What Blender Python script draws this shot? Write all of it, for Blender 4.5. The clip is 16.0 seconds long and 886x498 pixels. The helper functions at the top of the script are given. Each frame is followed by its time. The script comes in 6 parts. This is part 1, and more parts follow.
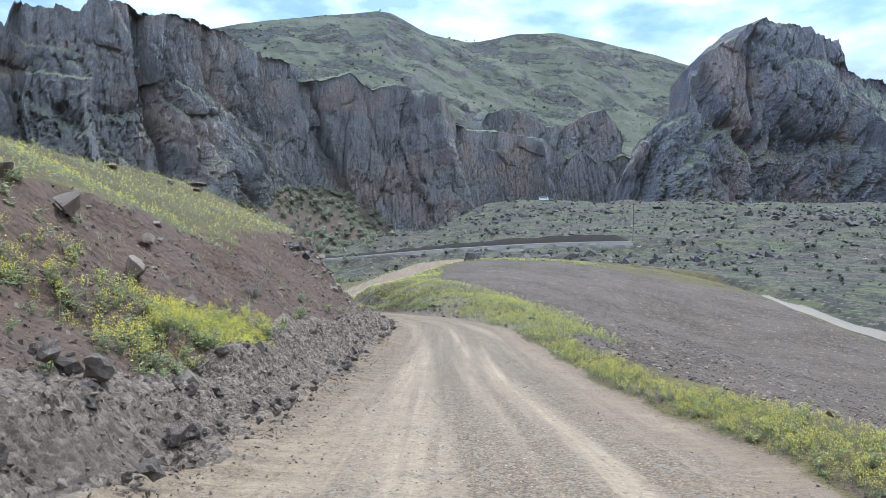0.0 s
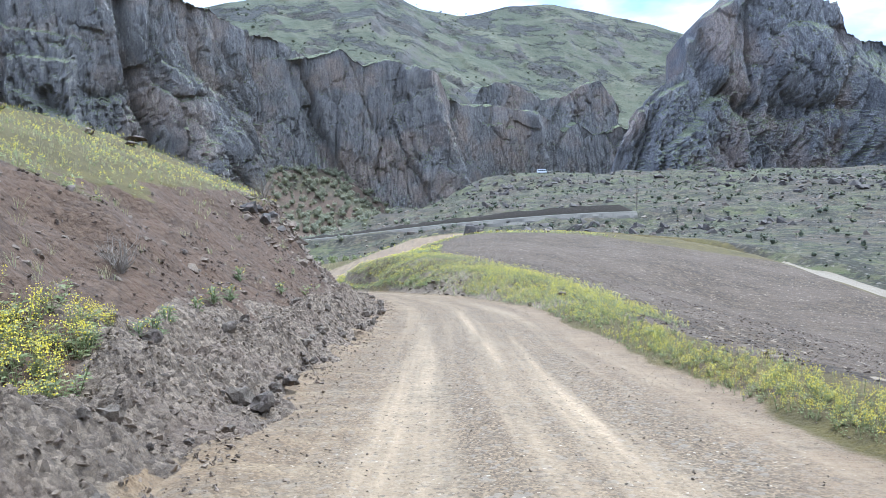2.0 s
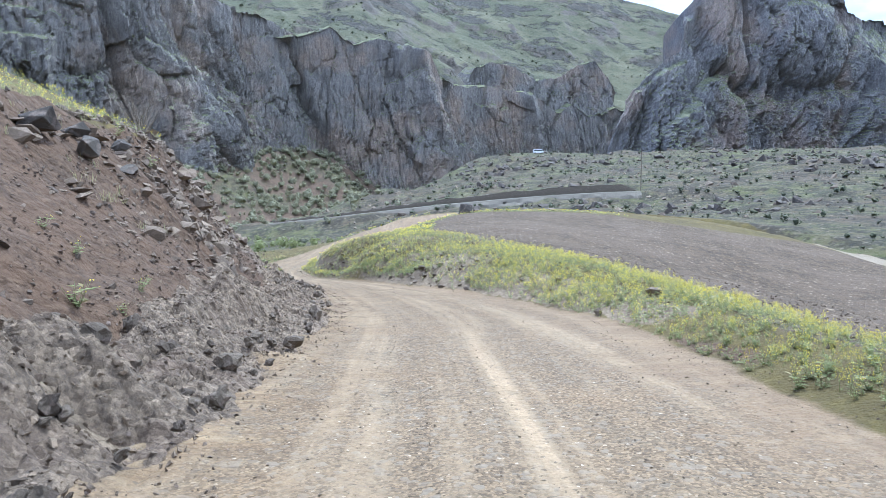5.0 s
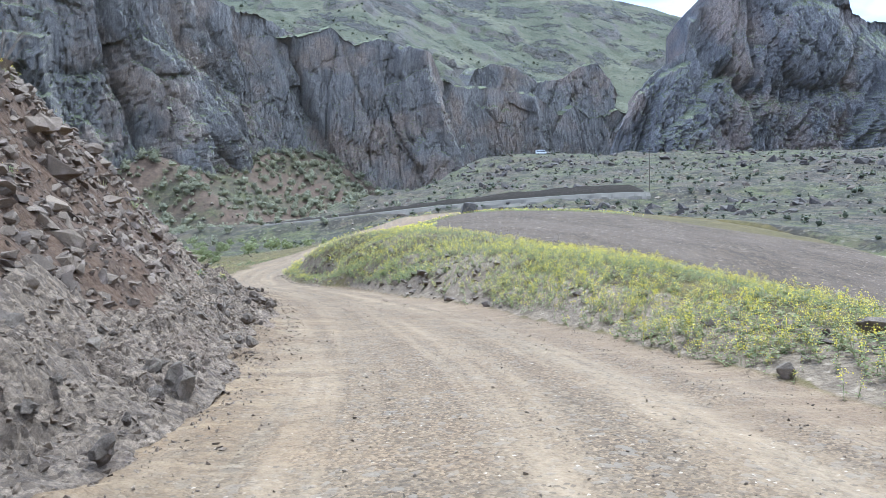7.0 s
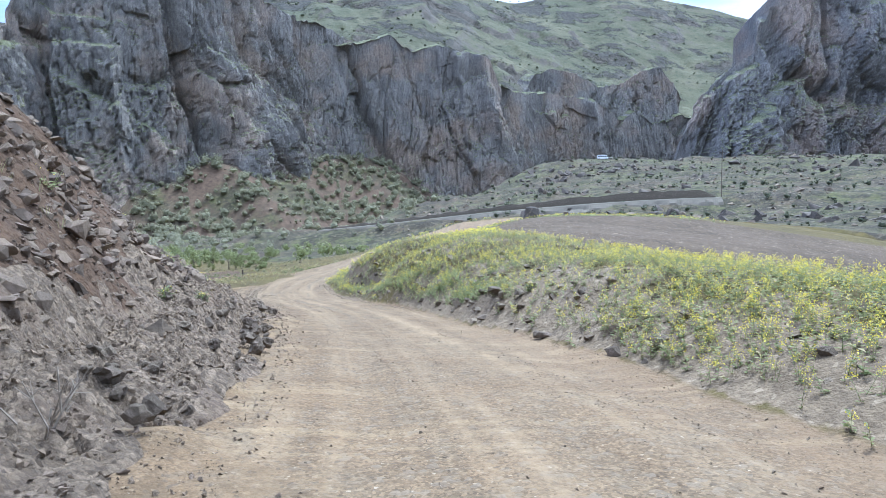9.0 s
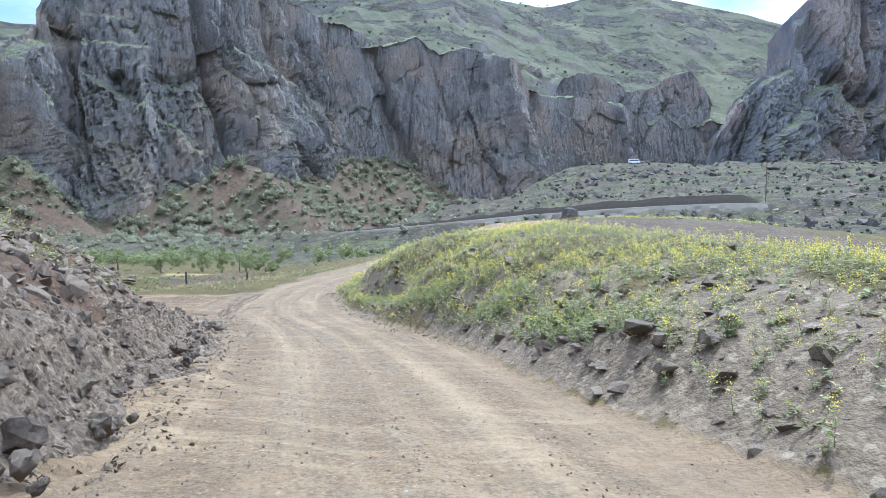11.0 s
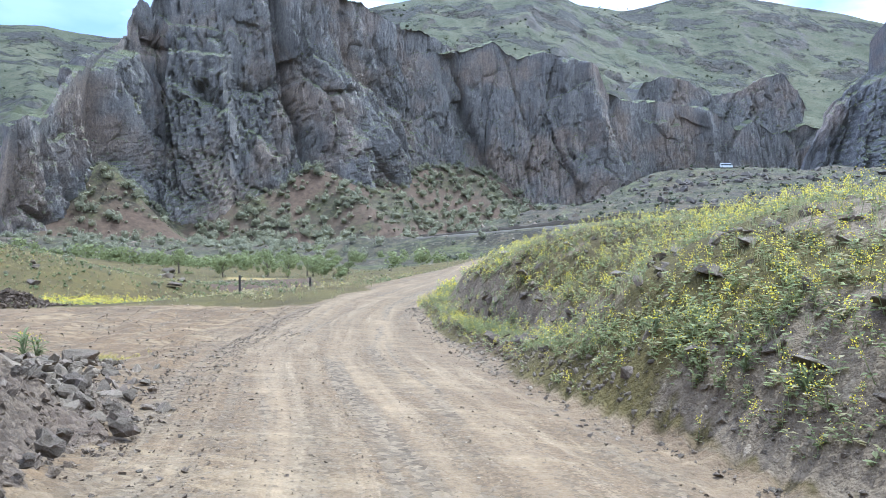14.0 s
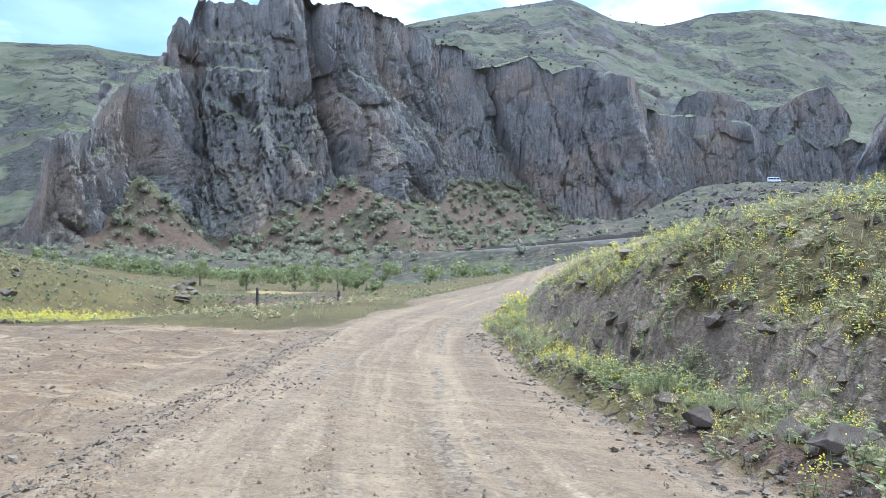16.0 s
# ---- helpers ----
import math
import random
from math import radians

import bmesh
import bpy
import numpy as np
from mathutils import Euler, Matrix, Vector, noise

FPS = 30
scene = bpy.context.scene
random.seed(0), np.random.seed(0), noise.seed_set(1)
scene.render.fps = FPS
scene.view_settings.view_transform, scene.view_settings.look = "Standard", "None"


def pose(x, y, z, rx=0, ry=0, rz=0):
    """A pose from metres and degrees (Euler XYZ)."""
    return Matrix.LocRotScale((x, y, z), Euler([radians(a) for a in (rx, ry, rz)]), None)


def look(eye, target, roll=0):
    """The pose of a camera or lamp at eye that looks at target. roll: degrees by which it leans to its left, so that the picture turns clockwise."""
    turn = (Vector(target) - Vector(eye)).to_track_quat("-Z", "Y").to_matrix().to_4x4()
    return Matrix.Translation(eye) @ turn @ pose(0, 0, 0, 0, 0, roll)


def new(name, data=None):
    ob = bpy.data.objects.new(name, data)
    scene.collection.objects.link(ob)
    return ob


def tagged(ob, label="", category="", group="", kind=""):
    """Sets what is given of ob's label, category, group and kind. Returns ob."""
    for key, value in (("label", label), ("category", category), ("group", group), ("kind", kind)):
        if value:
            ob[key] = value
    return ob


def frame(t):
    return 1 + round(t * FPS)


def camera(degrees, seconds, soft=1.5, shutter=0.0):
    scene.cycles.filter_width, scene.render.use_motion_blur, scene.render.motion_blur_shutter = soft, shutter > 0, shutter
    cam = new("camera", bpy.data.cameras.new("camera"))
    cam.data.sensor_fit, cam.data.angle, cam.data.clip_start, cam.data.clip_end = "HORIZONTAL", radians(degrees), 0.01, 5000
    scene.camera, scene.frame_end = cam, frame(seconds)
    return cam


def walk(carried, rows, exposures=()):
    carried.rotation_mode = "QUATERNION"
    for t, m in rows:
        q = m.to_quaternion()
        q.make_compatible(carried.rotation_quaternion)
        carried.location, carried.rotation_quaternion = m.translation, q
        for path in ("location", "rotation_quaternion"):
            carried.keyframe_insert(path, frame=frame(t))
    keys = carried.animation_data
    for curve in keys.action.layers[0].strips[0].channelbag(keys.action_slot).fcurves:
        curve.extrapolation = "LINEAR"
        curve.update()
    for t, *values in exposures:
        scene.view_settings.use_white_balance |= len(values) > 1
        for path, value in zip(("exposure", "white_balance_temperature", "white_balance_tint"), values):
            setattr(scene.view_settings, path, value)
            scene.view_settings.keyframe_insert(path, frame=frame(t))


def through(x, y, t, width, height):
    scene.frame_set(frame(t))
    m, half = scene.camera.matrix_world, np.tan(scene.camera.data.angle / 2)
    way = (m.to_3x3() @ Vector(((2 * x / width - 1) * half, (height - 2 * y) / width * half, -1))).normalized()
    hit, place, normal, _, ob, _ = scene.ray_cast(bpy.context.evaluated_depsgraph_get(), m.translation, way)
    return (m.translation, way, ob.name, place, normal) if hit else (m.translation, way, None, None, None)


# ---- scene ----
cam = camera(64.66, 16.0, 0.8)
PATH = [
    (0.0, (0.000, -0.000, 1.400), (0.005, 19.992, 0.838), 1.04),
    (0.5, (-0.072, 1.987, 1.171), (-0.055, 21.969, 0.311), 0.25),
    (1.0, (-0.111, 4.001, 0.931), (-0.081, 23.975, -0.090), -0.01),
    (1.5, (-0.176, 6.030, 0.660), (-0.135, 25.998, -0.462), -0.36),
    (2.0, (-0.207, 8.293, 0.385), (-0.117, 28.258, -0.806), -0.56),
    (2.5, (-0.220, 10.517, 0.093), (-0.108, 30.474, -1.217), -0.55),
    (3.0, (-0.249, 12.769, -0.133), (-0.135, 32.718, -1.563), -0.55),
    (3.5, (-0.237, 14.993, -0.367), (-0.074, 34.933, -1.908), -0.54),
    (4.0, (-0.212, 17.103, -0.600), (-0.031, 37.037, -2.222), -0.48),
    (4.2, (-0.203, 17.882, -0.651), (0.059, 37.812, -2.308), -0.31),
    (6.3, (-0.102, 25.993, -1.386), (0.177, 45.926, -2.991), -0.72),
    (6.5, (-0.173, 26.724, -1.465), (0.134, 46.659, -3.050), -0.55),
    (7.0, (-0.257, 28.508, -1.623), (0.026, 48.443, -3.203), -0.38),
    (7.5, (-0.349, 30.213, -1.762), (-0.301, 50.156, -3.277), -0.20),
    (8.0, (-0.468, 31.823, -1.880), (-0.770, 51.770, -3.299), -0.23),
    (8.5, (-0.622, 33.433, -2.002), (-1.262, 53.373, -3.401), -0.11),
    (9.0, (-0.755, 35.007, -2.106), (-2.073, 54.917, -3.480), -0.24),
    (9.2, (-0.806, 35.603, -2.163), (-2.180, 55.510, -3.503), -0.23),
    (11.3, (-2.262, 44.458, -2.961), (-4.306, 64.317, -4.147), 0.54),
    (11.5, (-2.424, 45.093, -3.027), (-4.469, 64.956, -4.151), 0.61),
    (12.0, (-2.831, 46.711, -3.183), (-5.227, 66.535, -4.310), 0.64),
    (12.5, (-3.306, 48.305, -3.319), (-6.648, 67.997, -4.353), 0.58),
    (13.0, (-3.809, 49.912, -3.482), (-7.497, 69.541, -4.531), 0.78),
    (13.5, (-4.344, 51.573, -3.660), (-8.317, 71.149, -4.651), 0.73),
    (14.0, (-4.913, 53.256, -3.855), (-8.974, 72.812, -4.893), 0.81),
    (14.5, (-5.489, 54.920, -4.053), (-9.801, 74.415, -5.225), 0.83),
    (15.0, (-6.058, 56.592, -4.257), (-10.438, 76.063, -5.568), 0.48),
    (15.5, (-6.702, 58.238, -4.439), (-11.165, 77.692, -5.711), 0.29),
    (16.0, (-7.374, 60.000, -4.633), (-12.364, 79.359, -5.225), 1.08),
]
walk(cam, [(t, look(eye, target, roll)) for t, eye, target, roll in PATH], [(0.0, 0.86, 5090, 4), (0.5, 1.06, 5090, 4), (1.0, 1.13, 5090, 4), (2.5, 1.23, 5090, 4), (9.0, 1.18, 5090, 4), (12.0, 1.22, 5090, 4), (16.0, 1.2, 5090, 4)])

# ---- world, sun, exposure ----
SUN_DIR = Vector((0.26, 0.60, 1.24)).normalized()
sun = new("sun", bpy.data.lights.new("sun", "SUN"))
sun.data.energy, sun.data.angle, sun.data.color = 2.45, radians(0.55), (1.0, 0.965, 0.91)
sun.matrix_world = look(SUN_DIR * 50, (0, 0, 0))


def build_world():
    w = bpy.data.worlds.new("sky")
    w.use_nodes = True
    scene.world = w
    t = w.node_tree
    n, l = t.nodes, t.links
    n.clear()
    out, bg = n.new("ShaderNodeOutputWorld"), n.new("ShaderNodeBackground")
    sky = n.new("ShaderNodeTexSky")
    sky.sky_type, sky.sun_disc = "NISHITA", False
    sky.sun_elevation = math.asin(SUN_DIR.z)
    sky.sun_rotation = math.atan2(SUN_DIR.x, SUN_DIR.y)
    sky.altitude, sky.air_density, sky.dust_density = 1500, 1.0, 0.6
    tex, mp = n.new("ShaderNodeTexCoord"), n.new("ShaderNodeMapping")
    mp.inputs["Scale"].default_value = (1.6, 1.6, 4.2)
    mp.inputs["Location"].default_value = (0.35, 0.1, 0.2)
    big, ramp, mix = n.new("ShaderNodeTexNoise"), n.new("ShaderNodeValToRGB"), n.new("ShaderNodeMix")
    big.inputs["Scale"].default_value, big.inputs["Detail"].default_value = 2.3, 9
    big.inputs["Roughness"].default_value = 0.56
    ramp.color_ramp.elements[0].position, ramp.color_ramp.elements[1].position = 0.39, 0.56
    ramp.color_ramp.elements[0].color = (0.2, 0.2, 0.2, 1)
    shade, smix = n.new("ShaderNodeTexNoise"), n.new("ShaderNodeMix")
    shade.inputs["Scale"].default_value, shade.inputs["Detail"].default_value = 5.0, 6
    smix.data_type = "RGBA"
    smix.inputs[6].default_value, smix.inputs[7].default_value = (4.2, 4.7, 6.1, 1), (8.9, 9.1, 9.9, 1)
    mix.data_type = "RGBA"
    l.new(tex.outputs["Generated"], mp.inputs["Vector"])
    l.new(mp.outputs["Vector"], big.inputs["Vector"])
    l.new(mp.outputs["Vector"], shade.inputs["Vector"])
    # thick cloud towards the east, open blue in the west
    sep, drift, cut, add = n.new("ShaderNodeSeparateXYZ"), n.new("ShaderNodeMath"), n.new("ShaderNodeClamp"), n.new("ShaderNodeMath")
    drift.operation = "MULTIPLY_ADD"
    drift.inputs[1].default_value, drift.inputs[2].default_value = 0.42, 0.16
    cut.inputs["Min"].default_value, cut.inputs["Max"].default_value = -0.25, 0.06
    l.new(tex.outputs["Generated"], sep.inputs[0])
    l.new(sep.outputs[0], drift.inputs[0])
    l.new(drift.outputs[0], cut.inputs["Value"])
    l.new(big.outputs["Fac"], add.inputs[0])
    l.new(cut.outputs[0], add.inputs[1])
    l.new(add.outputs[0], ramp.inputs["Fac"])
    tint = n.new("ShaderNodeMix")
    tint.data_type, tint.blend_type = "RGBA", "MULTIPLY"
    tint.inputs[0].default_value, tint.inputs[7].default_value = 1.0, (0.66, 0.63, 0.90, 1)
    crisp = n.new("ShaderNodeMapRange")
    crisp.inputs["From Min"].default_value, crisp.inputs["From Max"].default_value = 0.36, 0.64
    l.new(shade.outputs["Fac"], crisp.inputs["Value"])
    l.new(crisp.outputs["Result"], smix.inputs[0])
    l.new(ramp.outputs["Color"], mix.inputs[0])
    l.new(sky.outputs["Color"], tint.inputs[6])
    l.new(tint.outputs[2], mix.inputs[6])
    # an overcast sky is brightest overhead
    lift, glow = n.new("ShaderNodeMath"), n.new("ShaderNodeVectorMath")
    lift.operation, glow.operation = "MULTIPLY_ADD", "SCALE"
    lift.inputs[1].default_value, lift.inputs[2].default_value = 1.8, 0.21
    l.new(sep.outputs[2], lift.inputs[0])
    l.new(smix.outputs[2], glow.inputs[0])
    l.new(lift.outputs[0], glow.inputs["Scale"])
    l.new(glow.outputs[0], mix.inputs[7])
    l.new(mix.outputs[2], bg.inputs["Color"])
    bg.inputs["Strength"].default_value = 0.15
    l.new(bg.outputs["Background"], out.inputs["Surface"])


build_world()


# ---- materials ----
class Nodes:
    """A small builder for node materials."""

    def __init__(self, name, rough=0.9):
        self.mat = bpy.data.materials.new(name)
        self.mat.use_nodes = True
        self.t = self.mat.node_tree
        self.n, self.l = self.t.nodes, self.t.links
        self.bsdf = self.n["Principled BSDF"]
        self.bsdf.inputs["Roughness"].default_value = rough
        self.bsdf.inputs["Specular IOR Level"].default_value = 0.25
        self.pos = self.n.new("ShaderNodeTexCoord").outputs["Object"]

    def put(self, socket, value):
        if hasattr(value, "is_linked"):
            self.l.new(value, socket)
        elif isinstance(value, tuple) and len(value) == 3 and socket.type == "RGBA":
            socket.default_value = (*value, 1)
        else:
            socket.default_value = value

    def scaled(self, scale, source=None):
        m = self.n.new("ShaderNodeMapping")
        m.inputs["Scale"].default_value = scale if isinstance(scale, tuple) else (scale,) * 3
        self.l.new(source or self.pos, m.inputs["Vector"])
        return m.outputs["Vector"]

    def noise(self, scale, detail=5, rough=0.6, source=None, distort=0.0):
        k = self.n.new("ShaderNodeTexNoise")
        k.inputs["Scale"].default_value = 1.0
        k.inputs["Detail"].default_value, k.inputs["Roughness"].default_value = detail, rough
        k.inputs["Distortion"].default_value = distort
        self.l.new(self.scaled(scale, source), k.inputs["Vector"])
        return k.outputs["Fac"]

    def cells(self, scale, feature="F1", source=None):
        k = self.n.new("ShaderNodeTexVoronoi")
        k.feature = feature
        k.inputs["Scale"].default_value = 1.0
        self.l.new(self.scaled(scale, source), k.inputs["Vector"])
        return k.outputs

    def ramp(self, fac, a, b, ca=(0, 0, 0), cb=(1, 1, 1)):
        r = self.n.new("ShaderNodeValToRGB")
        e = r.color_ramp.elements
        e[0].position, e[1].position = a, b
        e[0].color, e[1].color = (*ca, 1), (*cb, 1)
        self.l.new(fac, r.inputs["Fac"])
        return r.outputs["Color"]

    def mix(self, fac, a, b, blend="MIX"):
        m = self.n.new("ShaderNodeMix")
        m.data_type, m.blend_type = "RGBA", blend
        self.put(m.inputs[0], fac)
        self.put(m.inputs[6], a)
        self.put(m.inputs[7], b)
        return m.outputs[2]

    def math(self, op, a, b=0.0, clamp=False):
        m = self.n.new("ShaderNodeMath")
        m.operation, m.use_clamp = op, clamp
        self.put(m.inputs[0], a)
        self.put(m.inputs[1], b)
        return m.outputs[0]

    def attr(self, name, out="Fac"):
        a = self.n.new("ShaderNodeAttribute")
        a.attribute_name = name
        return a.outputs[out]

    def split(self, vec):
        s = self.n.new("ShaderNodeSeparateXYZ")
        self.l.new(vec, s.inputs[0])
        return s.outputs

    def up(self):
        g = self.n.new("ShaderNodeNewGeometry")
        return self.split(g.outputs["Normal"])[2]

    def island(self):
        return self.n.new("ShaderNodeNewGeometry").outputs["Random Per Island"]

    def object_random(self):
        return self.n.new("ShaderNodeObjectInfo").outputs["Random"]

    def done(self, color, bump=None, strength=0.5, distance=0.03):
        self.put(self.bsdf.inputs["Base Color"], color)
        if bump is not None:
            b = self.n.new("ShaderNodeBump")
            b.inputs["Strength"].default_value, b.inputs["Distance"].default_value = strength, distance
            self.l.new(bump, b.inputs["Height"])
            self.l.new(b.outputs["Normal"], self.bsdf.inputs["Normal"])
        return self.mat


def ground_material():
    m = Nodes("ground_earth", 0.95)
    fine, mid, wide = m.noise(9.0, 6, 0.7), m.noise(1.1, 6, 0.65), m.noise(0.11, 5, 0.6)
    peb = m.cells(16.0)
    grit = m.cells(45.0)
    # dry grass and herb cover
    grass = m.mix(m.ramp(mid, 0.35, 0.65), (0.084, 0.070, 0.034), (0.155, 0.126, 0.066))
    grass = m.mix(m.ramp(wide, 0.40, 0.62), grass, (0.092, 0.082, 0.035))
    grass = m.mix(m.math("MULTIPLY", m.ramp(fine, 0.5, 0.7), 0.6), grass, (0.165, 0.135, 0.062))
    grass = m.mix(m.math("MULTIPLY", m.ramp(m.noise(0.75, 6, 0.75), 0.46, 0.58), 0.6), grass, (0.062, 0.052, 0.028))
    grass = m.mix(m.math("MULTIPLY", m.ramp(m.noise(0.28, 6, 0.7, None, 0.5), 0.45, 0.60), 0.6), grass, (0.060, 0.047, 0.026))
    grass = m.mix(1.0, grass, (0.86, 0.83, 0.58), "MULTIPLY")
    # red-brown cut soil
    soil = m.mix(m.ramp(fine, 0.3, 0.7), (0.048, 0.032, 0.022), (0.126, 0.087, 0.061))
    soil = m.mix(m.ramp(m.noise(3.4, 5, 0.8), 0.40, 0.60), m.mix(0.5, soil, (0.03, 0.02, 0.014)), soil)
    soil = m.mix(m.ramp(mid, 0.40, 0.70), soil, (0.085, 0.054, 0.035))
    soil = m.mix(m.math("MULTIPLY", m.ramp(peb["Color"], 0.84, 0.9), 0.25), soil, (0.17, 0.13, 0.10))
    # ploughed field
    plough = m.mix(m.ramp(fine, 0.3, 0.72), (0.043, 0.031, 0.020), (0.153, 0.112, 0.073))
    plough = m.mix(m.math("MULTIPLY", m.ramp(m.cells(6.5)["Color"], 0.25, 0.6, (1, 1, 1), (0, 0, 0)), 0.65), plough, (0.034, 0.026, 0.017))
    plough = m.mix(m.math("MULTIPLY", m.ramp(m.cells(8.5)["Color"], 0.72, 0.8), 0.45), plough, (0.20, 0.165, 0.125))
    furrow = m.noise((0.09, 1.1, 1.0), 4, 0.6, None, 0.3)
    plough = m.mix(m.ramp(m.noise((1.5, 0.6, 1.0), 5, 0.8), 0.42, 0.56), m.mix(0.75, plough, (0.035, 0.026, 0.018)), plough)
    plough = m.mix(m.ramp(wide, 0.42, 0.60), plough, m.mix(0.55, plough, (0.115, 0.09, 0.07)))
    plough = m.mix(m.math("MULTIPLY", m.ramp(furrow, 0.42, 0.62), 0.35), plough, (0.055, 0.041, 0.03))
    plough = m.mix(m.math("MULTIPLY", m.ramp(m.cells(5.2)["Color"], 0.84, 0.88), 0.75), plough, (0.25, 0.21, 0.165))
    # gravel of the road, with pale wheel lanes
    lane = m.attr("lane", "Vector")
    lx = m.split(lane)
    streak = m.noise((1.35, 0.045, 1.0), 4, 0.6, lane, 0.25)
    thin = m.noise((5.5, 0.16, 1.0), 3, 0.6, lane, 0.4)
    gravel = m.mix(m.ramp(grit["Color"], 0.10, 0.90), (0.050, 0.037, 0.026), (0.268, 0.210, 0.148))
    gravel = m.mix(m.ramp(m.cells(70.0)["Color"], 0.2, 0.8, (0.4, 0.4, 0.4), (0, 0, 0)), gravel, (0.075, 0.062, 0.049))
    gravel = m.mix(m.ramp(peb["Color"], 0.72, 0.80), gravel, (0.17, 0.15, 0.13))
    gravel = m.mix(m.ramp(grit["Color"], 0.90, 0.96), gravel, (0.40, 0.375, 0.34))
    dust = m.mix(m.ramp(fine, 0.3, 0.7), (0.262, 0.210, 0.153), (0.385, 0.318, 0.238))
    dust = m.mix(m.math("MULTIPLY", m.ramp(grit["Color"], 0.55, 0.80), 0.55), dust, gravel)
    pale = m.math("MULTIPLY", m.ramp(streak, 0.47, 0.62), m.math("ADD", m.ramp(thin, 0.35, 0.6), 0.35, True))
    wander = m.math("ADD", lx[0], m.math("MULTIPLY", m.math("SUBTRACT", m.noise((0.02, 0.06, 1.0), 2, 0.5, lane), 0.5), 1.6))
    lanes = m.n.new("ShaderNodeValToRGB")
    m.l.new(m.math("ADD", m.math("MULTIPLY", wander, 1 / 7.0), 0.5), lanes.inputs["Fac"])
    el = lanes.color_ramp.elements
    el[0].position, el[1].position = 0.30, 0.99
    el[0].color, el[1].color = (0.1, 0.1, 0.1, 1), (0.2, 0.2, 0.2, 1)
    for at, v in ((0.36, 0.75), (0.41, 0.15), (0.50, 0.2), (0.545, 1.0), (0.585, 0.35), (0.64, 0.9), (0.70, 0.1), (0.80, 0.25), (0.84, 0.6), (0.88, 0.1)):
        k = el.new(at)
        k.color = (v, v, v, 1)
    pale = m.math("ADD", m.math("MULTIPLY", pale, 0.5), m.math("MULTIPLY", m.math("MULTIPLY", lanes.outputs["Color"], 0.75), m.ramp(streak, 0.36, 0.62)), True)
    road = m.mix(pale, gravel, dust)
    dirt = m.mix(m.ramp(fine, 0.3, 0.7), (0.098, 0.069, 0.044), (0.205, 0.150, 0.096))
    dirt = m.mix(m.math("MULTIPLY", m.ramp(m.noise(1.6, 6, 0.75, None, 0.5), 0.46, 0.60), 0.6), dirt, (0.075, 0.056, 0.036))
    dirt = m.mix(m.math("MULTIPLY", m.ramp(m.noise((0.5, 3.0, 1.0), 5, 0.65, None, 0.5), 0.50, 0.62), 0.75), dirt, (0.29, 0.235, 0.165))
    dirt = m.mix(m.math("MULTIPLY", m.ramp(m.noise(0.42, 7, 0.75, None, 0.4), 0.47, 0.58), 0.55), dirt, m.mix(m.ramp(fine, 0.35, 0.65), (0.070, 0.051, 0.034), (0.128, 0.096, 0.066)))
    dirt = m.mix(1.0, dirt, (0.99, 0.97, 0.93), "MULTIPLY")
    side = m.math("ADD", m.math("MULTIPLY", lx[0], -0.2), m.math("MULTIPLY", m.math("SUBTRACT", mid, 0.5), 0.6))
    road = m.mix(m.math("MULTIPLY", m.ramp(side, 0.22, 0.62), 0.9), road, dirt)
    road = m.mix(m.math("MULTIPLY", m.ramp(m.math("ADD", m.math("MULTIPLY", lx[1], 0.02), m.math("MULTIPLY", m.math("SUBTRACT", mid, 0.5), 0.9)), 0.55, 1.0), 0.5), road, dirt)
    band = m.noise((2.2, 0.06, 1.0), 5, 0.7, lane, 0.6)
    stony = m.mix(m.ramp(m.cells(19.0)["Color"], 0.2, 0.8), (0.064, 0.053, 0.040), (0.24, 0.208, 0.163))
    road = m.mix(m.math("MULTIPLY", m.math("MULTIPLY", m.ramp(band, 0.47, 0.66), m.ramp(m.noise(0.8, 4, 0.6), 0.38, 0.62)), 0.6), road, stony)
    chip = m.cells(36.0)
    road = m.mix(m.math("MULTIPLY", m.ramp(chip["Color"], 0.88, 0.92), 0.3), road, (0.33, 0.28, 0.215))
    road = m.mix(m.math("MULTIPLY", m.ramp(m.cells(31.0)["Color"], 0.12, 0.16, (1, 1, 1), (0, 0, 0)), 0.6), road, (0.085, 0.072, 0.06))
    road = m.mix(m.math("MULTIPLY", m.ramp(m.math("ADD", m.math("MULTIPLY", lx[0], 0.2), m.math("MULTIPLY", m.math("SUBTRACT", mid, 0.5), 0.7)), 0.28, 0.55), 0.75), road, m.mix(0.5, dirt, (0.2, 0.155, 0.118)))
    ochre = m.ramp(m.noise(0.55, 5, 0.6, None, 0.4), 0.56, 0.70)
    road = m.mix(m.math("MULTIPLY", ochre, 0.45), road, m.mix(m.ramp(grit["Color"], 0.3, 0.7), (0.13, 0.095, 0.062), (0.27, 0.205, 0.142)))
    # sinuous dusty ruts and gravel strips towards the bend
    bend = m.math("MULTIPLY", m.ramp(m.math("MULTIPLY", lx[1], 0.01), 0.44, 0.56), m.ramp(m.math("ADD", m.math("MULTIPLY", lx[0], 0.1), 0.5), 0.12, 0.30))
    rut = m.noise((1.7, 0.095, 1.0), 4, 0.65, lane, 1.1)
    loose = m.mix(m.ramp(m.cells(17.0)["Color"], 0.15, 0.85), (0.058, 0.048, 0.038), (0.235, 0.198, 0.155))
    road = m.mix(m.math("MULTIPLY", bend, m.math("MULTIPLY", m.ramp(rut, 0.36, 0.46, (1, 1, 1), (0, 0, 0)), 0.75)), road, loose)
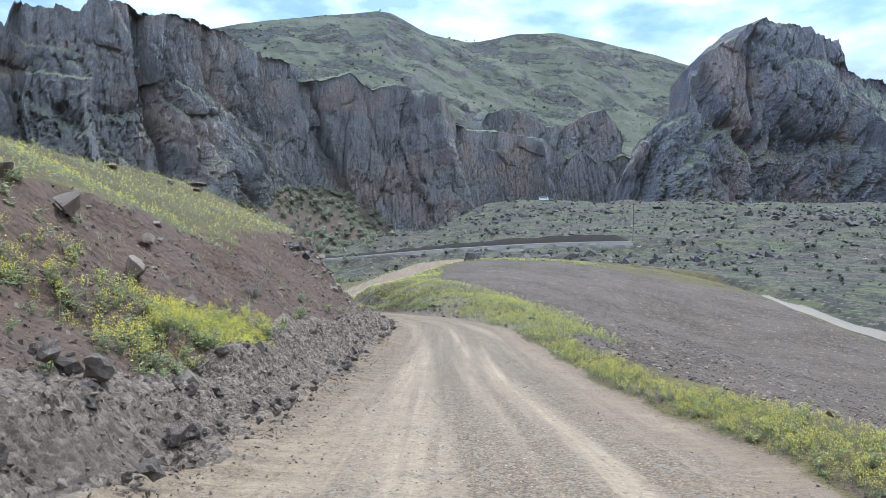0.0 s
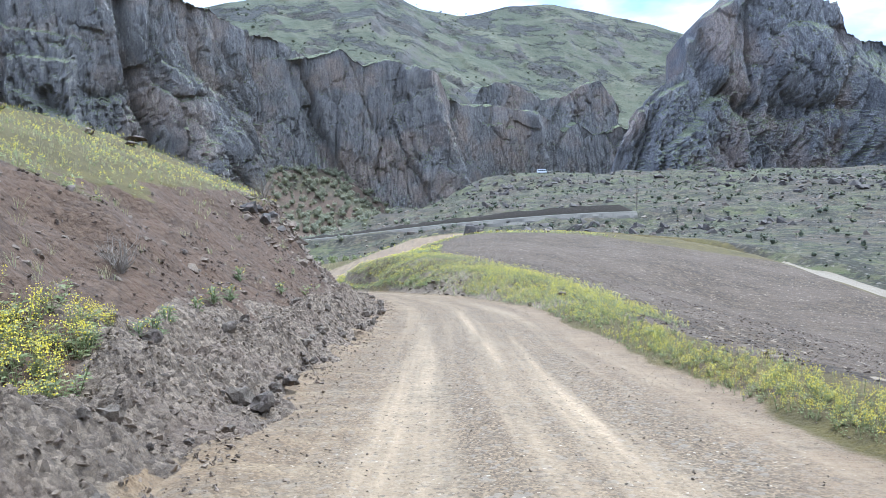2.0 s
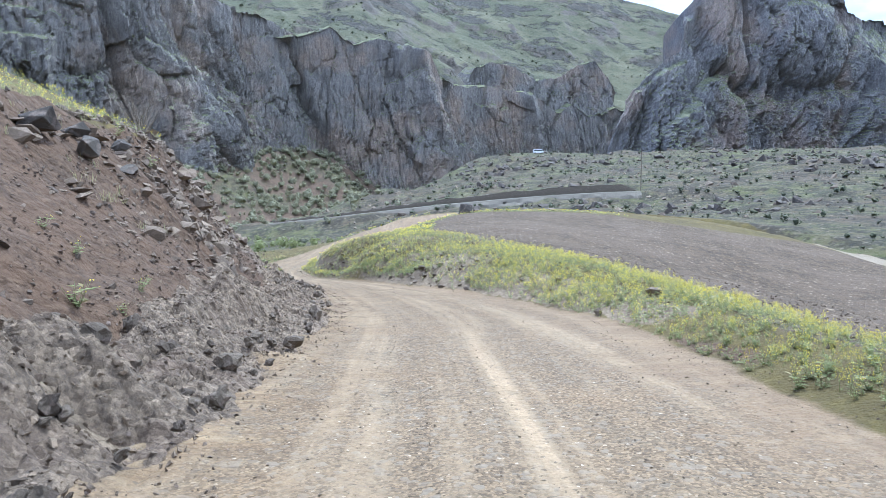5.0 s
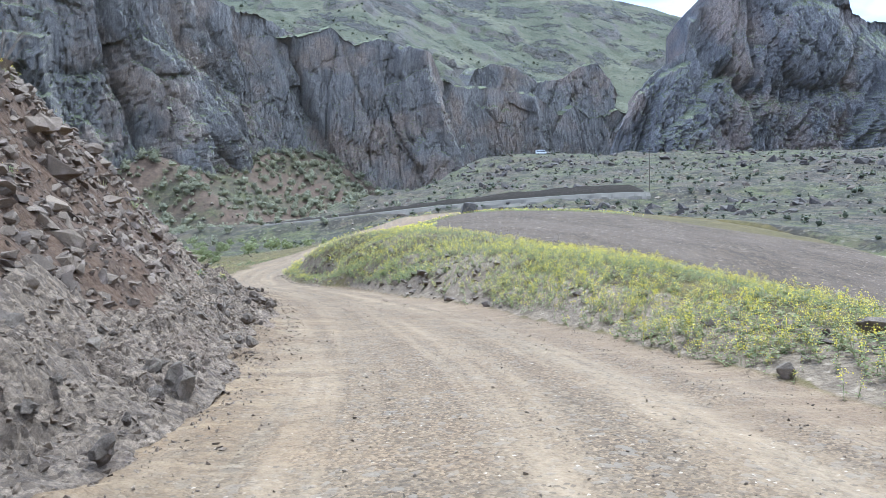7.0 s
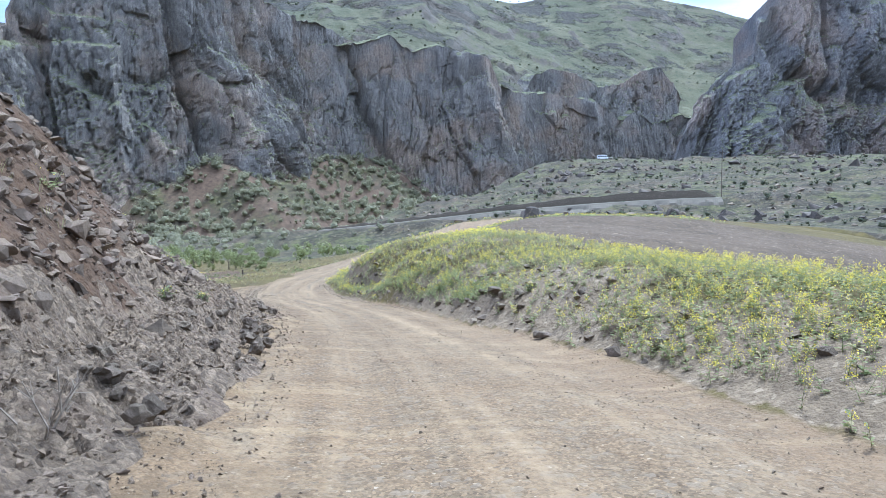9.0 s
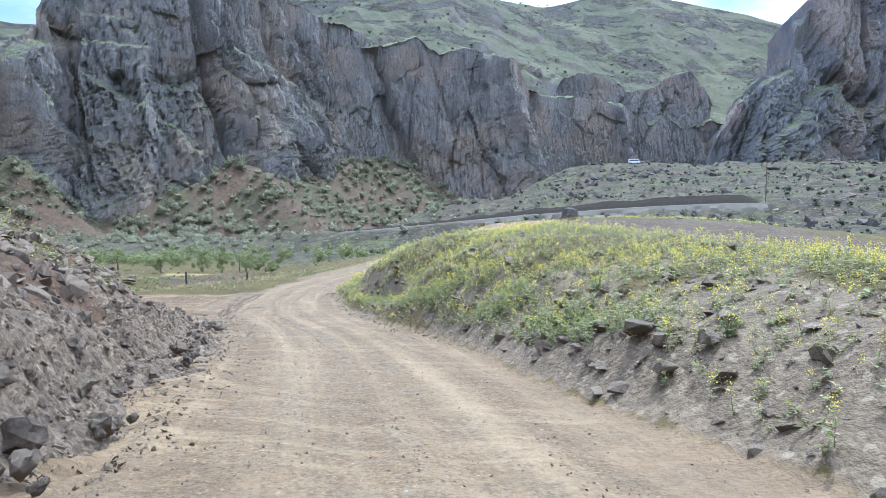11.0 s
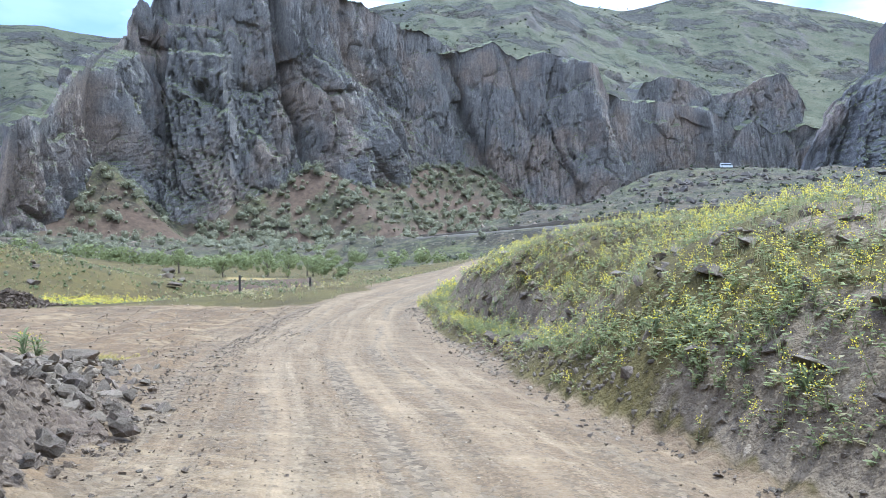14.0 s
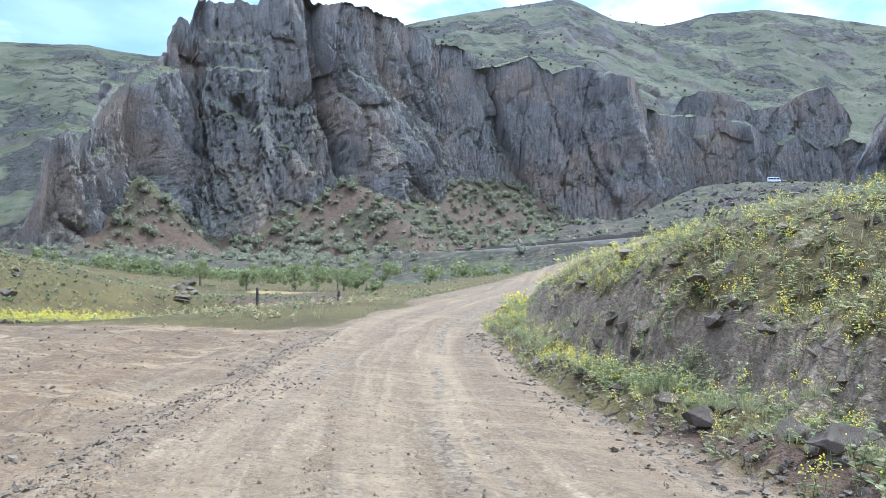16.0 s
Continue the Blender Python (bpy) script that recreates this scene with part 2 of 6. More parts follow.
    road = m.mix(m.math("MULTIPLY", bend, m.math("MULTIPLY", m.ramp(rut, 0.50, 0.64), m.math("MULTIPLY", m.ramp(m.noise((3.5, 0.5, 1.0), 5, 0.75, lane), 0.38, 0.60), 0.8))), road, m.mix(m.ramp(grit["Color"], 0.2, 0.8), (0.19, 0.153, 0.112), (0.34, 0.282, 0.213)))
    clump = m.ramp(m.noise(2.3, 6, 0.8), 0.54, 0.62)
    road = m.mix(m.math("MULTIPLY", clump, 0.38), road, m.mix(m.ramp(m.cells(24.0)["Color"], 0.2, 0.8), (0.045, 0.038, 0.03), (0.20, 0.17, 0.135)))
    road = m.mix(1.0, road, (0.90, 0.865, 0.815), "MULTIPLY")
    # grey rubble at the foot of the cut
    rubble = m.mix(m.ramp(fine, 0.3, 0.7), (0.085, 0.068, 0.052), (0.20, 0.162, 0.125))
    # stony shrub slope
    scree = m.mix(m.ramp(m.noise(0.035, 6, 0.7), 0.42, 0.58), (0.080, 0.063, 0.044), (0.080, 0.088, 0.036))
    scree = m.mix(m.math("MULTIPLY", m.ramp(m.noise(0.16, 7, 0.8), 0.45, 0.52), 0.8), scree, (0.024, 0.022, 0.016))
    scree = m.mix(m.math("MULTIPLY", m.ramp(m.noise(0.6, 6, 0.8), 0.53, 0.62), 0.7), scree, (0.125, 0.110, 0.088))
    stones = m.cells(0.9)
    scree = m.mix(m.math("MULTIPLY", m.ramp(stones["Color"], 0.62, 0.70), m.ramp(stones["Distance"], 0.25, 0.42, (1, 1, 1), (0, 0, 0))), scree, (0.024, 0.023, 0.020))
    scree = m.mix(m.math("MULTIPLY", m.ramp(m.cells(1.7)["Color"], 0.84, 0.88), 0.7), scree, (0.17, 0.155, 0.13))

    def edge(name, width=0.5):
        a = m.math("ADD", m.attr(name), m.math("MULTIPLY", m.math("SUBTRACT", mid, 0.5), width))
        a = m.math("ADD", a, m.math("MULTIPLY", m.math("SUBTRACT", fine, 0.5), width * 0.6))
        return m.ramp(a, 0.42, 0.58)

    c = m.mix(edge("scree"), grass, scree)
    fallen = m.mix(m.ramp(m.noise(0.35, 6, 0.75), 0.35, 0.65), (0.050, 0.034, 0.026), (0.118, 0.085, 0.064))
    c = m.mix(m.math("MULTIPLY", edge("talus"), m.ramp(m.noise(0.022, 5, 0.7), 0.44, 0.54, (0.95, 0.95, 0.95), (0.05, 0.05, 0.05))), c, fallen)
    c = m.mix(edge("pale", 0.3), c, (0.23, 0.175, 0.078))
    c = m.mix(edge("plough", 0.3), c, plough)
    c = m.mix(edge("soil", 0.7), c, soil)
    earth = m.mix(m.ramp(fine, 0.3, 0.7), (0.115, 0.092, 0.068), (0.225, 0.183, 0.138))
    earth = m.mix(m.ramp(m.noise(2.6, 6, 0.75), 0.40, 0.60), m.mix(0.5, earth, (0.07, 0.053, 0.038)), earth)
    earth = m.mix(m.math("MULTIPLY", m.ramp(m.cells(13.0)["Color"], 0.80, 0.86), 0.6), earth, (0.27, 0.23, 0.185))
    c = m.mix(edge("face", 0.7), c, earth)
    c = m.mix(edge("rubble"), c, rubble)
    c = m.mix(edge("road", 0.32), c, road)
    c = m.mix(edge("track", 0.3), c, m.mix(m.ramp(fine, 0.3, 0.7), (0.18, 0.155, 0.126), (0.255, 0.222, 0.182)))
    c = m.mix(1.0, c, (1.02, 0.94, 0.785), "MULTIPLY")
    h = m.math("ADD", m.math("MULTIPLY", peb["Distance"], -0.5), m.math("MULTIPLY", fine, 0.9))
    h = m.math("ADD", h, m.math("MULTIPLY", grit["Distance"], -0.25))
    lump = m.math("MULTIPLY", m.math("ADD", m.attr("rubble"), m.math("ADD", m.attr("soil"), m.attr("plough")), True), m.math("MULTIPLY", m.cells(5.5)["Distance"], -1.6))
    h = m.math("ADD", h, lump)
    h = m.math("MULTIPLY", h, m.math("SUBTRACT", 1.0, m.math("MULTIPLY", m.attr("road"), 0.5)))
    h = m.math("ADD", h, m.math("MULTIPLY", m.attr("scree"), m.math("MULTIPLY", m.noise(0.7, 6, 0.8), 12.0)))
    return m.done(c, h, 0.8, 0.06)


def cliff_material(name, dark, light, warm):
    m = Nodes(name, 0.92)
    tall = m.noise((0.07, 0.07, 0.02), 8, 0.72, None, 0.4)
    blot = m.noise(0.016, 5, 0.6)
    fine = m.noise((0.62, 0.62, 0.42), 8, 0.85)
    block = m.cells((0.34, 0.34, 0.07))
    c = m.mix(m.ramp(tall, 0.36, 0.64), dark, light)
    c = m.mix(m.math("MULTIPLY", m.ramp(block["Color"], 0.2, 0.8), 0.35), c, m.mix(0.5, c, (0.10, 0.095, 0.098)))
    rib = m.noise((0.30, 0.30, 0.055), 7, 0.75, None, 0.3)
    # shade in rib hollows and sun on crests put into the colour
    c = m.mix(m.ramp(rib, 0.36, 0.50, (0.5, 0.5, 0.5), (0, 0, 0)), c, (0.10, 0.097, 0.103))
    c = m.mix(m.math("MULTIPLY", m.ramp(rib, 0.56, 0.68), 0.25), c, (0.33, 0.31, 0.29))
    c = m.mix(m.math("MULTIPLY", m.ramp(blot, 0.48, 0.62), 0.75), c, warm)
    # dark tone kept raised, haze painted into the rock
    c = m.mix(m.ramp(fine, 0.38, 0.66), m.mix(0.6, c, (0.075, 0.071, 0.072)), c)
    # pale flecks painted in as sunlit rock
    pale = m.mix(0.6, c, (0.34, 0.31, 0.27))
    c = m.mix(m.math("MULTIPLY", m.ramp(m.noise(1.1, 5, 0.8), 0.56, 0.66), 0.7), c, pale)
    green = m.mix(m.ramp(fine, 0.35, 0.7), (0.095, 0.12, 0.045), (0.20, 0.195, 0.09))
    flat = m.math("ADD", m.up(), m.math("MULTIPLY", m.math("SUBTRACT", fine, 0.5), 0.6))
    c = m.mix(m.math("MULTIPLY", m.ramp(flat, 0.50, 0.74), 0.8), c, green)
    h = m.math("ADD", m.math("MULTIPLY", fine, 1.6), m.math("MULTIPLY", m.math("ADD", tall, rib), 1.6))
    return m.done(c, h, 0.9, 1.8)


def hill_material():
    m = Nodes("hill_grass", 0.95)
    a, b, f = m.noise(0.006, 6, 0.65), m.noise(0.028, 6, 0.7), m.noise(0.16, 6, 0.75)
    c = m.mix(m.ramp(a, 0.40, 0.60), (0.060, 0.067, 0.040), (0.096, 0.096, 0.063))
    c = m.mix(m.ramp(b, 0.45, 0.66), c, (0.046, 0.052, 0.028))
    c = m.mix(m.math("MULTIPLY", m.ramp(f, 0.54, 0.68), 0.8), c, (0.055, 0.054, 0.038))
    spot = m.cells(0.06)
    c = m.mix(m.ramp(spot["Distance"], 0.15, 0.24, (0.9, 0.9, 0.9), (0, 0, 0)), c, (0.035, 0.04, 0.022))
    dots = m.cells(0.13)
    c = m.mix(m.ramp(dots["Distance"], 0.14, 0.24, (0.7, 0.7, 0.7), (0, 0, 0)), c, (0.045, 0.05, 0.028))
    crag = m.ramp(m.noise((0.010, 0.010, 0.016), 8, 0.75, None, 0.3), 0.515, 0.55)
    c = m.mix(m.math("MULTIPLY", crag, 0.95), c, m.mix(m.ramp(f, 0.4, 0.6), (0.018, 0.018, 0.017), (0.05, 0.047, 0.042)))
    rock = m.mix(m.ramp(f, 0.35, 0.7), (0.05, 0.047, 0.045), (0.11, 0.10, 0.092))
    steep = m.math("ADD", m.up(), m.math("MULTIPLY", m.math("SUBTRACT", b, 0.5), 0.5))
    c = m.mix(m.ramp(steep, 0.70, 0.80, (1, 1, 1), (0, 0, 0)), c, rock)
    c = m.mix(1.0, c, (1.0, 0.94, 0.80), "MULTIPLY")
    h = m.math("ADD", f, m.math("MULTIPLY", crag, 1.5))
    return m.done(c, h, 0.8, 2.2)


def stone_material(name, dark, light, per_object=False):
    m = Nodes(name, 0.9)
    r = m.object_random() if per_object else m.island()
    f = m.noise(14.0, 8, 0.8)
    c = m.mix(1.0, m.mix(r, dark, light), (1.02, 0.94, 0.785), "MULTIPLY")
    c = m.mix(m.math("MULTIPLY", m.ramp(m.noise(60.0, 4, 0.7), 0.42, 0.60), 0.5), c, m.mix(0.6, c, (0.05, 0.04, 0.032)))
    c = m.mix(m.ramp(f, 0.35, 0.7), m.mix(0.45, c, (0.07, 0.055, 0.045)), c)
    c = m.mix(m.math("MULTIPLY", m.ramp(m.noise(3.5, 5, 0.6), 0.52, 0.66), 0.5), c, (0.24, 0.18, 0.14))
    return m.done(c, f, 0.9, 0.04)


def bed_material():
    m = Nodes("crumbled_earth", 0.95)
    f, g, w = m.noise(26.0, 7, 0.8), m.noise(5.0, 6, 0.75), m.noise(0.7, 4, 0.6)
    clod = m.cells(15.0)
    c = m.mix(m.ramp(clod["Color"], 0.15, 0.85), (0.145, 0.105, 0.066), (0.365, 0.274, 0.182))
    c = m.mix(m.ramp(f, 0.40, 0.58), m.mix(0.55, c, (0.065, 0.048, 0.034)), c)
    c = m.mix(m.ramp(m.noise(9.0, 6, 0.8), 0.42, 0.52), m.mix(0.5, c, (0.06, 0.045, 0.033)), c)
    c = m.mix(m.ramp(g, 0.42, 0.60), m.mix(0.3, c, (0.08, 0.058, 0.042)), c)
    c = m.mix(m.math("MULTIPLY", m.ramp(w, 0.50, 0.64), 0.4), c, (0.165, 0.112, 0.076))
    return m.done(c, m.math("ADD", m.math("MULTIPLY", clod["Distance"], -0.8), m.math("ADD", f, g)), 1.0, 0.045)


def leaf_material(name, a, b, through=0.25):
    m = Nodes(name, 0.75)
    c = m.mix(m.island(), a, b)
    m.put(m.bsdf.inputs["Transmission Weight"], 0.0)
    tr = m.n.new("ShaderNodeBsdfTranslucent")
    m.put(tr.inputs["Color"], c)
    mx = m.n.new("ShaderNodeMixShader")
    mx.inputs[0].default_value = through
    m.done(c)
    m.l.new(m.bsdf.outputs[0], mx.inputs[1])
    m.l.new(tr.outputs[0], mx.inputs[2])
    m.l.new(mx.outputs[0], m.n["Material Output"].inputs["Surface"])
    return m.mat


def plain_material(name, color, rough=0.6, metal=0.0, wear=0.15, scale=6.0):
    m = Nodes(name, rough)
    m.bsdf.inputs["Metallic"].default_value = metal
    f = m.noise(scale, 5, 0.7)
    dark = tuple(v * (1 - wear * 2) for v in color)
    return m.done(m.mix(m.ramp(f, 0.35, 0.65), dark, color), f, 0.2, 0.01)


M_GROUND = ground_material()
# both basalt tones are raised to stand in for haze, the peak's dark tone further
M_CLIFF = cliff_material("cliff_basalt", (0.245, 0.222, 0.192), (0.405, 0.368, 0.318), (0.44, 0.325, 0.232))
M_PEAK = cliff_material("peak_basalt", (0.262, 0.247, 0.23), (0.41, 0.385, 0.355), (0.46, 0.345, 0.26))
M_HILL = hill_material()
M_STONE = stone_material("stone_rubble", (0.095, 0.078, 0.062), (0.265, 0.225, 0.182))
M_CRUMB = stone_material("stone_crumb", (0.115, 0.089, 0.066), (0.325, 0.259, 0.196))
M_ROCK = stone_material("stone_single", (0.10, 0.081, 0.064), (0.22, 0.186, 0.15), True)
M_PALE = stone_material("slab_pale", (0.13, 0.112, 0.09), (0.26, 0.226, 0.182), True)
M_DARK = stone_material("stone_dark", (0.055, 0.052, 0.05), (0.13, 0.122, 0.115))
M_BLACK = stone_material("stone_black", (0.025, 0.024, 0.023), (0.05, 0.048, 0.046))
M_BROWN = stone_material("bank_rock", (0.13, 0.100, 0.076), (0.29, 0.235, 0.185), True)
M_TAN = stone_material("stone_tan", (0.14, 0.118, 0.094), (0.33, 0.282, 0.228))
M_SLAB = stone_material("slab_brown", (0.085, 0.066, 0.053), (0.29, 0.24, 0.195))
M_CLOD = stone_material("soil_clod", (0.066, 0.049, 0.035), (0.158, 0.120, 0.088))
M_BED = bed_material()
M_REDCLOD = stone_material("red_clod", (0.062, 0.042, 0.031), (0.155, 0.112, 0.083))
M_PEBBLE = stone_material("road_pebble", (0.11, 0.088, 0.066), (0.38, 0.315, 0.24))
M_GREEN = leaf_material("herb_green", (0.19, 0.215, 0.09), (0.35, 0.365, 0.185), 0.62)
M_DRY = leaf_material("dry_grass", (0.25, 0.215, 0.10), (0.42, 0.36, 0.20), 0.4)
M_YELLOW = leaf_material("mustard_yellow", (0.66, 0.53, 0.035), (0.84, 0.71, 0.13), 0.4)
M_SAGE = leaf_material("sage_leaf", (0.22, 0.215, 0.138), (0.345, 0.332, 0.22), 0.6)
M_BUSH = leaf_material("bush_leaf", (0.155, 0.170, 0.068), (0.255, 0.268, 0.115), 0.45)
M_OLIVE = leaf_material("shrub_olive", (0.075, 0.08, 0.048), (0.13, 0.135, 0.08), 0.4)
M_WEED = leaf_material("weed_leaf", (0.15, 0.175, 0.08), (0.27, 0.285, 0.145), 0.5)
M_BARK = plain_material("bark", (0.16, 0.125, 0.09), 0.9, 0.0, 0.25, 20)
M_TWIG = plain_material("dead_twig", (0.25, 0.205, 0.155), 0.9, 0.0, 0.2, 20)
M_WALL = plain_material("wall_concrete", (0.40, 0.40, 0.38), 0.9, 0.0, 0.22, 0.35)
M_POST = plain_material("post_wood", (0.075, 0.06, 0.05), 0.85, 0.0, 0.2, 12)
M_WHITE = plain_material("van_white", (0.80, 0.80, 0.79), 0.35, 0.0, 0.04, 2)
M_GLASS = plain_material("van_glass", (0.03, 0.035, 0.04), 0.12, 0.0, 0.1, 2)
M_RUBBER = plain_material("tyre_rubber", (0.03, 0.03, 0.03), 0.85, 0.0, 0.1, 9)


# ---- land form ----
def hashed(i, j, seed):
    h = (i.astype(np.int64) * 374761393 + j.astype(np.int64) * 668265263 + seed * 974711) & 0x7FFFFFFF
    h = ((h ^ (h >> 13)) * 1274126177) & 0x7FFFFFFF
    return ((h ^ (h >> 16)) & 0xFFFF) / 65535.0


def vnoise(x, y, seed=0):
    """Smooth noise in the plane, -1 to 1."""
    i, j = np.floor(x), np.floor(y)
    u, v = x - i, y - j
    u, v = u * u * (3 - 2 * u), v * v * (3 - 2 * v)
    a, b = hashed(i, j, seed), hashed(i + 1, j, seed)
    c, d = hashed(i, j + 1, seed), hashed(i + 1, j + 1, seed)
    return 2 * ((a + (b - a) * u) * (1 - v) + (c + (d - c) * u) * v) - 1


def fbm(x, y, seed=0, octaves=4, gain=0.5):
    total, amp = 0.0, 1.0
    for k in range(octaves):
        total = total + amp * vnoise(x, y, seed + 17 * k)
        x, y, amp = x * 2.03 + 5.1, y * 2.03 - 3.7, amp * gain
    return total


def ridged(x, y, seed=0, octaves=4):
    total, amp = 0.0, 1.0
    for k in range(octaves):
        total = total + amp * (1 - 2 * np.abs(vnoise(x, y, seed + 29 * k)))
        x, y, amp = x * 2.1 + 3.3, y * 2.1 + 1.9, amp * 0.5
    return total


def smooth(a, b, x):
    t = np.clip((x - a) / (b - a), 0, 1)
    return t * t * (3 - 2 * t)


def curve(xs, vs, soft=2.0):
    """A smoothed line through a few stations."""
    g = np.linspace(xs[0] - 6 * soft, xs[-1] + 6 * soft, 4001)
    v = np.interp(g, xs, vs)
    step = g[1] - g[0]
    k = np.exp(-0.5 * (np.arange(-int(3 * soft / step) - 1, int(3 * soft / step) + 2) * step / soft) ** 2)
    pad = len(k) // 2
    v = np.convolve(np.pad(v, pad, "edge"), k / k.sum(), "valid")
    return lambda q: np.interp(q, g, v)


# the dirt road: height, left edge and right edge by the distance ahead
ROAD_Z = curve([-30, 0, 6, 13, 20, 26, 36, 45, 52, 58, 64, 68, 72, 80, 90], [3.4, 0.03, -0.7, -1.58, -2.25, -2.74, -3.58, -4.35, -5.05, -5.65, -6.25, -6.72, -6.97, -7.22, -7.5], 1.5)
ROAD_L = curve([-30, 0, 27, 34, 38, 42, 46, 52, 57, 61, 66, 72, 78, 86], [-2.4, -2.4, -2.4, -2.7, -3.1, -3.8, -4.7, -6.4, -8.3, -10.2, -13.0, -14.2, -14.4, -14.4], 1.5)
ROAD_R = curve([-30, 0, 25, 35, 38, 40.6, 42, 44, 46.5, 54, 58.4, 62, 66.7, 71.5, 77.5, 84, 90], [3.2, 3.2, 3.35, 3.3, 2.6, 2.0, 1.5, 1.0, 0.3, -2.1, -3.6, -5.4, -6.9, -8.9, -10.9, -11.3, -10.2], 0.9)
# the meadow hill over the cut: its crest
CREST_Z = curve([-40, 0, 14, 25, 38, 44, 46.5, 49, 53, 57, 61, 66, 72], [8.5, 6.9, 5.6, 4.5, 4.25, 4.1, 3.4, 0.8, -1.0, -1.8, -5.0, -7.5, -9.5], 1.2)
BANK = curve([-30, 22, 34, 40, 46, 55, 62, 66, 73, 78, 82, 88], [0.1, 0.25, 0.25, 0.8, 1.45, 1.8, 2.4, 3.05, 2.8, 2.2, 1.4, 0.6], 1.5)

BANK_WIDE = curve([-30, 30, 40, 46, 56, 62, 68, 76, 84], [0.6, 0.8, 1.9, 2.3, 2.3, 1.7, 1.5, 1.4, 1.4], 1.5)

COLUMNS = [-400, -250, -150, -80, -40, -14, -6, 0, 12, 25, 40, 62, 120, 250, 400]
SECTIONS = {}


def section(y, *heights):
    SECTIONS[y] = heights


section(-60, -12, -10, -8, -6, -4, 0, 1.5, 3.0, 0, -4, -9, -14, -18, -20, -20)
section(0, -14, -13, -11, -9, -6, -2, -0.5, 0.0, -2.2, -6, -10, -14, -18, -20, -20)
section(20, -15, -14, -12, -10, -7.5, -4, -2.5, -2.2, -4.2, -8, -12.0, -15, -18, -20, -20)
section(40, -16, -15, -13, -10, -8, -6, -4, -3.4, -4.3, -8, -12.0, -15, -18, -18, -18)
section(60, -17, -16, -13, -10, -8, -6.2, -3.8, -3.45, -4.7, -9.3, -12.2, -15, -17, -17, -16)
section(80, -18, -16, -13, -10.5, -9.1, -7.3, -4.1, -3.9, -5.2, -9.6, -11.8, -14.2, -15, -14, -12)
section(100, -19, -17, -13, -9.6, -10.6, -8.6, -6.2, -4.2, -4.7, -6.6, -9.2, -12.4, -13, -10, -8)
section(125, -20, -18, -12, -8.8, -11.8, -8.6, -6.3, -4.8, -4.1, -4.8, -6.8, -9.6, -10, -5, 0)
section(145, -20, -18, -15, -11.5, -13.2, -9.5, -6.8, -4.9, -4.3, -4.5, -5.6, -8.2, -8, 0, 6)
section(175, -20, -19, -17, -15, -14.5, -11.5, -9.2, -7.5, -6.2, -5.6, -6.2, -7.2, -5, 3, 10)
section(215, -20, -20, -19, -17.5, -16, -12.5, -10.8, -9.8, -8.6, -7.6, -6.8, -5.6, -1, 7, 14)
section(235, -19, -20, -20, -18, -15.5, -11, -9.0, -7.5, -6.0, -4.6, -3.0, -0.8, 2, 9, 16)
section(300, -22, -22, -21, -20, -13, -5, -3.6, -3.0, 0.0, 2.0, 4.0, 6.0, 9, 14, 20)
section(350, -20, -20, -20, -21, -8, 0, 0.6, 2.0, 4.5, 6.0, 8.0, 9.5, 11, 17, 22)
section(410, -24, -24, -24, -22, -12, -4, -2, 4, 12, 16, 18.3, 18.8, 19.0, 20.5, 24)
section(440, -26, -26, -26, -24, -20, -12, -6, 0, 8, 12, 14, 15, 15.5, 17, 20)
section(500, -28, -28, -28, -26, -22, -20, -20, -20, -20, -19, -18, -17, -16, -14, -10)
section(560, -26, -28, -28, -26, -22, -19, -19, -20, -20, -20, -19, -18, -15, -6, 0)
section(600, -10, -26, -27, -25, -22, -18, -18, -18, -20, -20, -20, -18, -14, 0, 8)
section(660, 10, -10, -22, -22, -20, -17, -17, -17, -18, -19, -19, -17, -11, 4, 12)
section(750, 60, 25, 0, -10, -10, -12, -12, -14, -16, -18, -18, -14, -6, 10, 20)
section(1000, 140, 100, 60, 30, 20, 10, 5, 0, 0, 0, 0, 0, 10, 30, 40)


def base_land(x, y):
    """The large form of the valley, between its cross-sections."""
    ys = np.array(sorted(SECTIONS), float)
    gx = np.linspace(-400, 400, 401)
    table = np.array([np.interp(gx, COLUMNS, SECTIONS[k]) for k in sorted(SECTIONS)])
    kern = np.exp(-0.5 * (np.arange(-6, 7) / 2.2) ** 2)
    table = np.array([np.convolve(np.pad(r, 6, "edge"), kern / kern.sum(), "valid") for r in table])
    i = np.clip(np.searchsorted(ys, y) - 1, 0, len(ys) - 2)
    f = np.clip((y - ys[i]) / (ys[i + 1] - ys[i]), 0, 1)
    fx = np.clip((x + 400) / 2, 0, 399.999)
    j = fx.astype(int)
    w = fx - j

    def at(k):
        k = np.clip(k, 0, len(ys) - 1)
        return table[k, j] * (1 - w) + table[k, j + 1] * w

    p0, p1, p2, p3 = at(i - 1), at(i), at(i + 1), at(i + 2)
    y0, y3 = ys[np.clip(i - 1, 0, len(ys) - 1)], ys[np.clip(i + 2, 0, len(ys) - 1)]
    h = ys[i + 1] - ys[i]
    m1 = (p2 - p0) / np.maximum(ys[i + 1] - y0, 1e-6)
    m2 = (p3 - p1) / np.maximum(y3 - ys[i], 1e-6)
    f2, f3 = f * f, f * f * f
    return (2 * f3 - 3 * f2 + 1) * p1 + (f3 - 2 * f2 + f) * h * m1 + (3 * f2 - 2 * f3) * p2 + (f3 - f2) * h * m2


# the road past the nose of the bank, round the field
FAR_ROAD = [(-12.3, 84, -7.3), (-11.5, 97, -7.5), (-8.4, 112, -6.7), (-2.5, 131, -5.2), (6, 146, -4.9), (28, 160, -7.0), (50, 152, -9.2), (60, 130, -10.2), (63, 100, -12.8), (66, 70, -15)]
